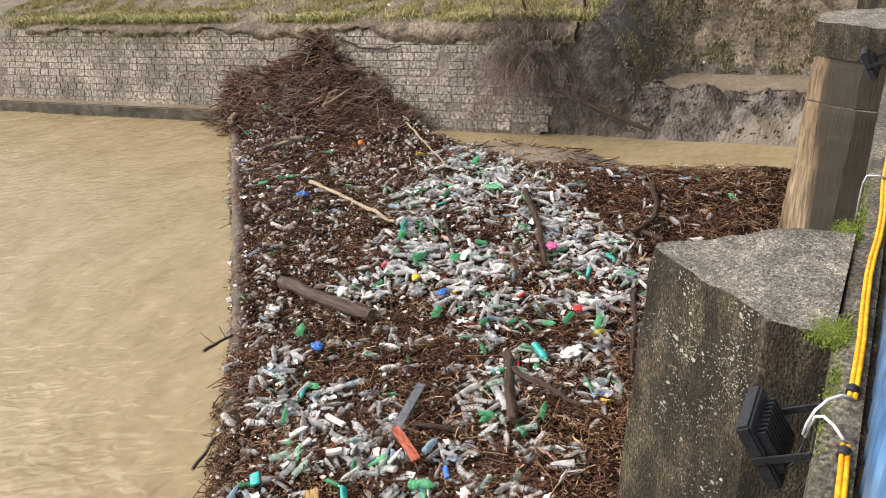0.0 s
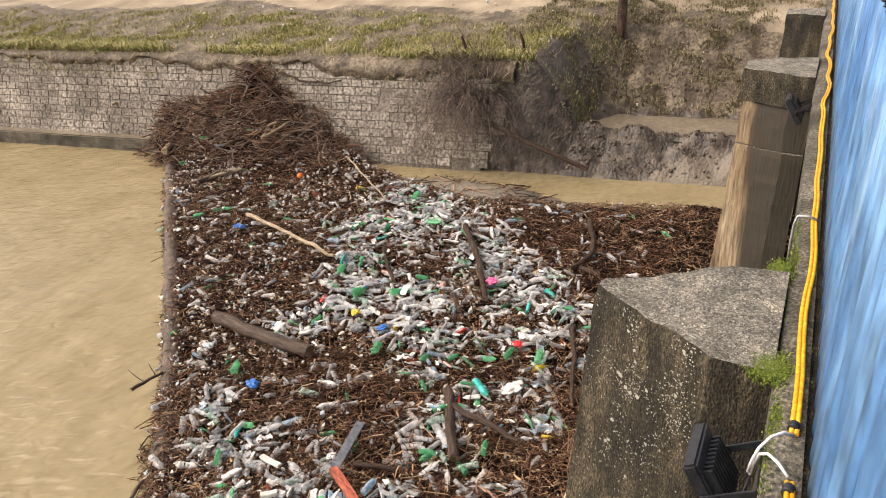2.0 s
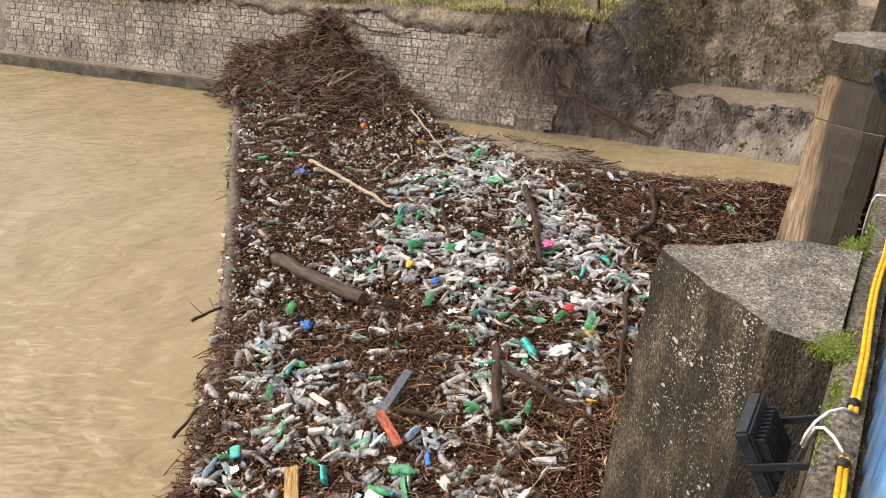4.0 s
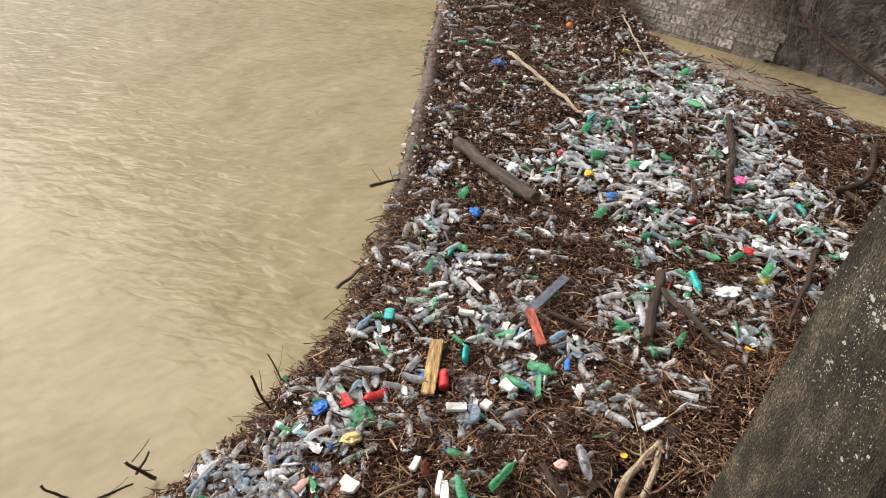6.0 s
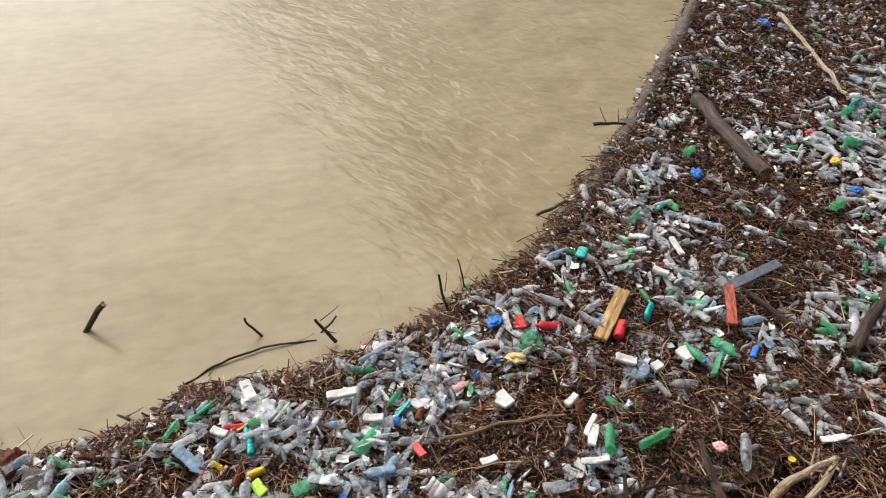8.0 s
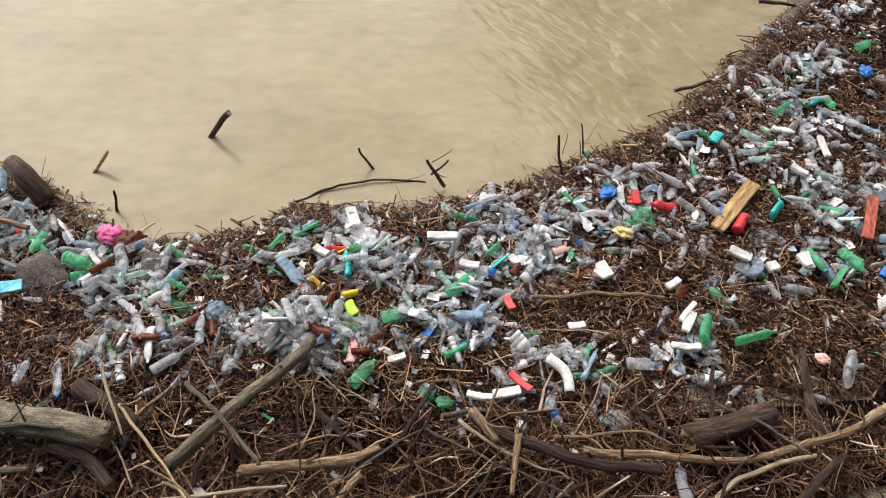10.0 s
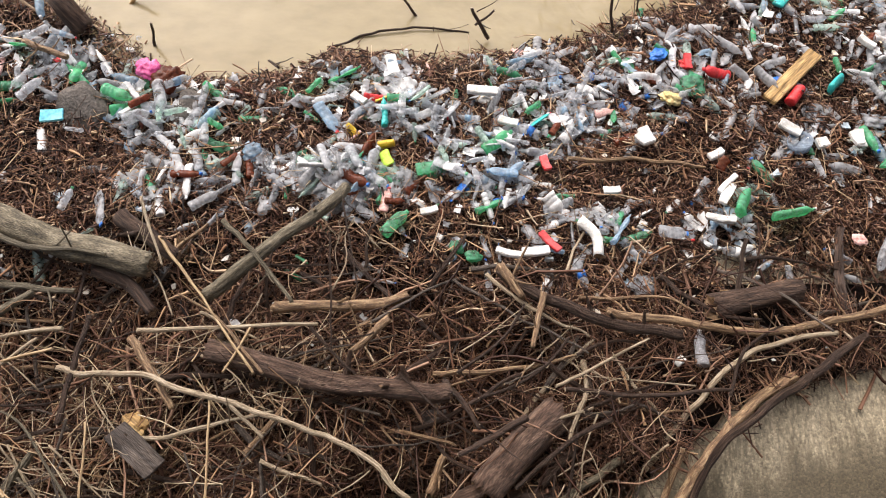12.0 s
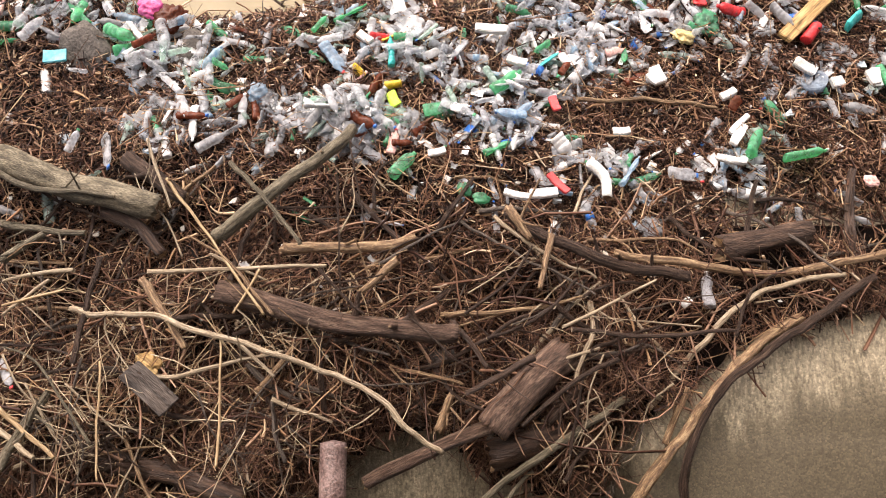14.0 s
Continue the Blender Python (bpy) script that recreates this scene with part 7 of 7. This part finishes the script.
limb("branch", [(11.82, 13.13, 0.2), (12.42, 13.03, 0.24), (12.65, 12.6, 0.24)], 0.05, 0.6, M_DRIFTBARK, "grey curved branch on the raft by the boom", "branch", 0.04)
limb("stick", [(14.14, 10.46, 0.4), (12.49, 8.33, 0.22)], 0.022, 0.6, M_PALEWOOD, "long thin pale stick leaning over the twigs", "stick", 0.03)
limb("stick", [(13.77, 13.51, 0.95), (13.36, 13.58, 0.62)], 0.024, 0.7, M_BARK, "brown stick poking out of the heap", "stick", 0.03)


def spray(a, b, seed, material, label):
    """A dead twig that forks again and again into fine tips."""
    r = random.Random(seed)
    a, b = Vector(a), Vector(b)
    vs, fs, uvs = [], [], []

    def grow(p, d, length, rad, depth):
        bend = Vector((r.gauss(0, 0.16), r.gauss(0, 0.16), r.gauss(0.0, 0.1)))
        q = [p, p + (d + bend) * length * 0.4, p + (d - bend * 0.4) * length * 0.75, p + d * length]
        v, f, uv = tube(q, rad, rad * 0.45, 5, 0.2, seed, 0.08)
        o = len(vs)
        vs.extend(v)
        uvs.extend(uv)
        fs.extend(tuple(i + o for i in k) for k in f)
        if depth:
            for k in range(r.randint(2, 4)):
                t = r.uniform(0.25, 0.95)
                e = (d + Vector((r.gauss(0, 0.55), r.gauss(0, 0.55), r.gauss(0.1, 0.3)))).normalized()
                grow(p.lerp(p + d * length, t), e, length * r.uniform(0.3, 0.6), rad * 0.55, depth - 1)

    grow(a, (b - a).normalized(), (b - a).length, r.uniform(0.007, 0.011), 2)
    return tagged(new("twig", tube_mesh("twig", vs, fs, uvs, [material])), label, "twig", "forked twigs")


SPRAYS = [
    ((-2.53, 1.27, 0.34), (-2.09, 0.87, 0.24)), ((-2.81, 1.28, 0.35), (-2.38, 0.6, 0.2)), ((-2.44, 1.45, 0.35), (-2.42, 0.57, 0.2)),
    ((-2.69, 1.67, 0.3), (-3.1, 2.02, 0.36)), ((-2.32, 1.83, 0.34), (-2.09, 1.23, 0.3)), ((-0.92, 1.45, 0.3), (-1.47, 0.7, 0.16)),
    ((1.41, 1.4, 0.3), (1.18, 0.75, 0.1)), ((1.94, 1.18, 0.22), (1.58, 0.64, -0.15)), ((1.73, 0.91, 0.05), (1.45, 0.48, -0.3)),
    ((-1.38, 1.83, 0.3), (-1.09, 1.54, 0.32)), ((-1.81, 2.25, 0.3), (-2.25, 2.97, 0.32)), ((-1.08, 1.12, 0.2), (-1.01, 0.57, -0.05)),
    ((-3.0, 1.49, 0.36), (-2.59, 0.92, 0.24)), ((-0.6, 2.41, 0.32), (-0.42, 3.07, 0.34)), ((-0.15, 1.53, 0.2), (0.11, 0.98, -0.1)),
    ((2.2, 1.6, 0.3), (1.3, 1.7, 0.32)), ((0.4, 1.9, 0.32), (1.0, 2.3, 0.32)), ((-1.6, 1.2, 0.3), (-1.3, 0.6, 0.1)),
]
for k, (a, b) in enumerate(SPRAYS):
    pale = k % 3 != 2
    spray(a, b, 300 + k, M_PALEWOOD if pale else M_DRIFTBARK, "pale dead twig with many fine forks" if pale else "grey-brown dead twig with many fine forks")

# Torn scraps of clear and white film pressed between the bottles
def scraps(n, seed, material, label):
    x, y = sample(n, -4.5, 14.5, 2.3, 15, lambda x, y: np.clip(drift(x, y), 0, 1) ** 1.2)
    r = np.random.default_rng(seed)
    g = np.linspace(-1, 1, 4)
    gx, gy = (q.ravel() for q in np.meshgrid(g, g))
    sx, sy, a = r.uniform(0.02, 0.09, n), r.uniform(0.015, 0.06, n), r.uniform(0, 6.283, n)
    lx = gx[None] * sx[:, None] * r.uniform(0.6, 1.2, (n, 16))
    ly = gy[None] * sy[:, None] * r.uniform(0.6, 1.2, (n, 16))
    lz = r.normal(0, 0.3, (n, 16)) * sy[:, None] + gx[None] * r.normal(0, 0.35, n)[:, None] * sx[:, None]
    px = lx * np.cos(a)[:, None] - ly * np.sin(a)[:, None] + x[:, None]
    py = lx * np.sin(a)[:, None] + ly * np.cos(a)[:, None] + y[:, None]
    pz = lz + (raft_z(x, y) + 0.08 + 0.16 * drift(x, y) * r.uniform(0, 1, n))[:, None]
    i = (np.arange(3)[:, None] * 4 + np.arange(3)[None]).ravel()
    f = (np.arange(n)[:, None, None] * 16 + np.stack([i, i + 1, i + 5, i + 4], -1)[None]).reshape(-1, 4)
    tagged(new("plastic_scraps", raw("plastic_scraps", np.stack([px, py, pz], -1).reshape(-1, 3), f, material)), label, "litter", kind="stuff")


scraps(900, 201, M_PETCLEAR, "torn scraps of clear film between bottles")
scraps(300, 202, M_WHITE, "torn scraps of white plastic between bottles")
scraps(150, 203, M_PALEBLUE, "torn scraps of pale blue plastic between bottles")

# ---- moss and lichen on the near pier and the kerb ----
def moss(cx, cy, cz, sx, sy, n, seed, height=0.03):
    r = np.random.default_rng(seed)
    px, py = r.normal(cx, sx, n), r.normal(cy, sy, n)
    return blades("moss", px, py, np.full(n, cz), height, 0, M_MOSS, "bright green moss tuft on concrete", "moss", seed, 0.004, 1.2, 0.2)


moss(3.7, 0.3, 3.99, 0.06, 0.05, 5500, 1, 0.02)
moss(4.78, 0.36, 3.995, 0.07, 0.03, 4000, 2, 0.014)
moss(3.2, 0.22, 3.98, 0.2, 0.02, 2500, 3, 0.018)
moss(5.2, 0.28, 3.98, 0.3, 0.02, 2200, 4, 0.018)


def lichen(parent, n, seed):
    """Pale crusts on the shaft's near face."""
    r = random.Random(seed)
    vs, fs = [], []
    a, b = Vector((-0.53, 0.33, 0)), Vector((-0.05, 1.1, 0))
    along = (b - a).normalized()
    out = Vector((-along.y, along.x, 0))
    for k in range(n):
        u, z = r.betavariate(1.6, 2.2), 4.0 - abs(r.gauss(0.25, 0.75))
        if noise.noise(Vector((u * 4, z * 3, seed))) < r.uniform(-0.3, 0.35) or z < 1.2:
            continue
        c = a.lerp(b, u) * 1.0
        c.y *= 1 + 0.3 * (4.0 - z) / 4
        c = c + out * 0.022 + Vector((0, 0, z))
        rad = r.uniform(0.002, 0.006) if r.random() < 0.965 else r.uniform(0.007, 0.017)
        o = len(vs)
        m = 9
        vs.append(c + out * 0.003)
        for q in range(m):
            w = rad * r.uniform(0.55, 1.25)
            vs.append(c + along * math.cos(6.283 * q / m) * w + Vector((0, 0, math.sin(6.283 * q / m) * w)))
        fs += [(o, o + 1 + q, o + 1 + (q + 1) % m) for q in range(m)]
    ob = part("lichen_crust", raw("lichen_crust", vs, fs, M_LICHEN), parent, "pale grey lichen spots")
    return tagged(ob, kind="stuff")


lichen(near_pier, 2200, 3)

# ---- clods and litter on the mud ----
x, y = sample(2600, 14.5, 21.5, -2, 7, lambda x, y: (x > bank_x(y) - 0.1) * ((ground_height(x, y) > silt_height(x, y) + 0.05) | (x - bank_x(y) < 0.6)) * (x - bank_x(y) > 0.05) * np.clip(0.4 + 0.6 * waves(x, y, 1.6, 81), 0.05, 1) * np.clip((bank_x(y) + 4.4 - x) / 2, 0.1, 1))
r = np.random.default_rng(12)
n = len(x)
q = cube[None] * r.uniform(0.5, 1.2, (n, 8, 1)) * ((0.008 + 0.032 * r.uniform(0, 1, n) ** 2)[:, None] * r.uniform(0.6, 1.3, (n, 3)))[:, None, :]
q = q + np.stack([x, y, ground_height(x, y)], -1)[:, None, :]
f = (np.arange(n)[:, None, None] * 8 + np.array([(3, 2, 1, 0), (4, 5, 6, 7), (0, 1, 5, 4), (1, 2, 6, 5), (2, 3, 7, 6), (3, 0, 4, 7)])[None]).reshape(-1, 4)
tagged(new("mud_clods", raw("mud_clods", q.reshape(-1, 3), f, M_MUD)), "dark wet clods on the muddy bank", "mud", kind="stuff")
x, y = sample(110, 15.5, 24, -1, 20, lambda x, y: (x > bank_x(y) + 0.9) * 1.0)
r = np.random.default_rng(14)
n = len(x)
q = cube[None] * r.uniform(0.5, 1.2, (n, 8, 1)) * (r.uniform(0.012, 0.035, n)[:, None] * r.uniform(0.6, 1.3, (n, 3)))[:, None, :]
q = q + np.stack([x, y, ground_height(x, y) + 0.04], -1)[:, None, :]
f = (np.arange(n)[:, None, None] * 8 + np.array([(3, 2, 1, 0), (4, 5, 6, 7), (0, 1, 5, 4), (1, 2, 6, 5), (2, 3, 7, 6), (3, 0, 4, 7)])[None]).reshape(-1, 4)
tagged(new("bank_litter", raw("bank_litter", q.reshape(-1, 3), f, M_CHIPS, False)), "scraps of white litter strewn on the bank", "litter", kind="stuff")
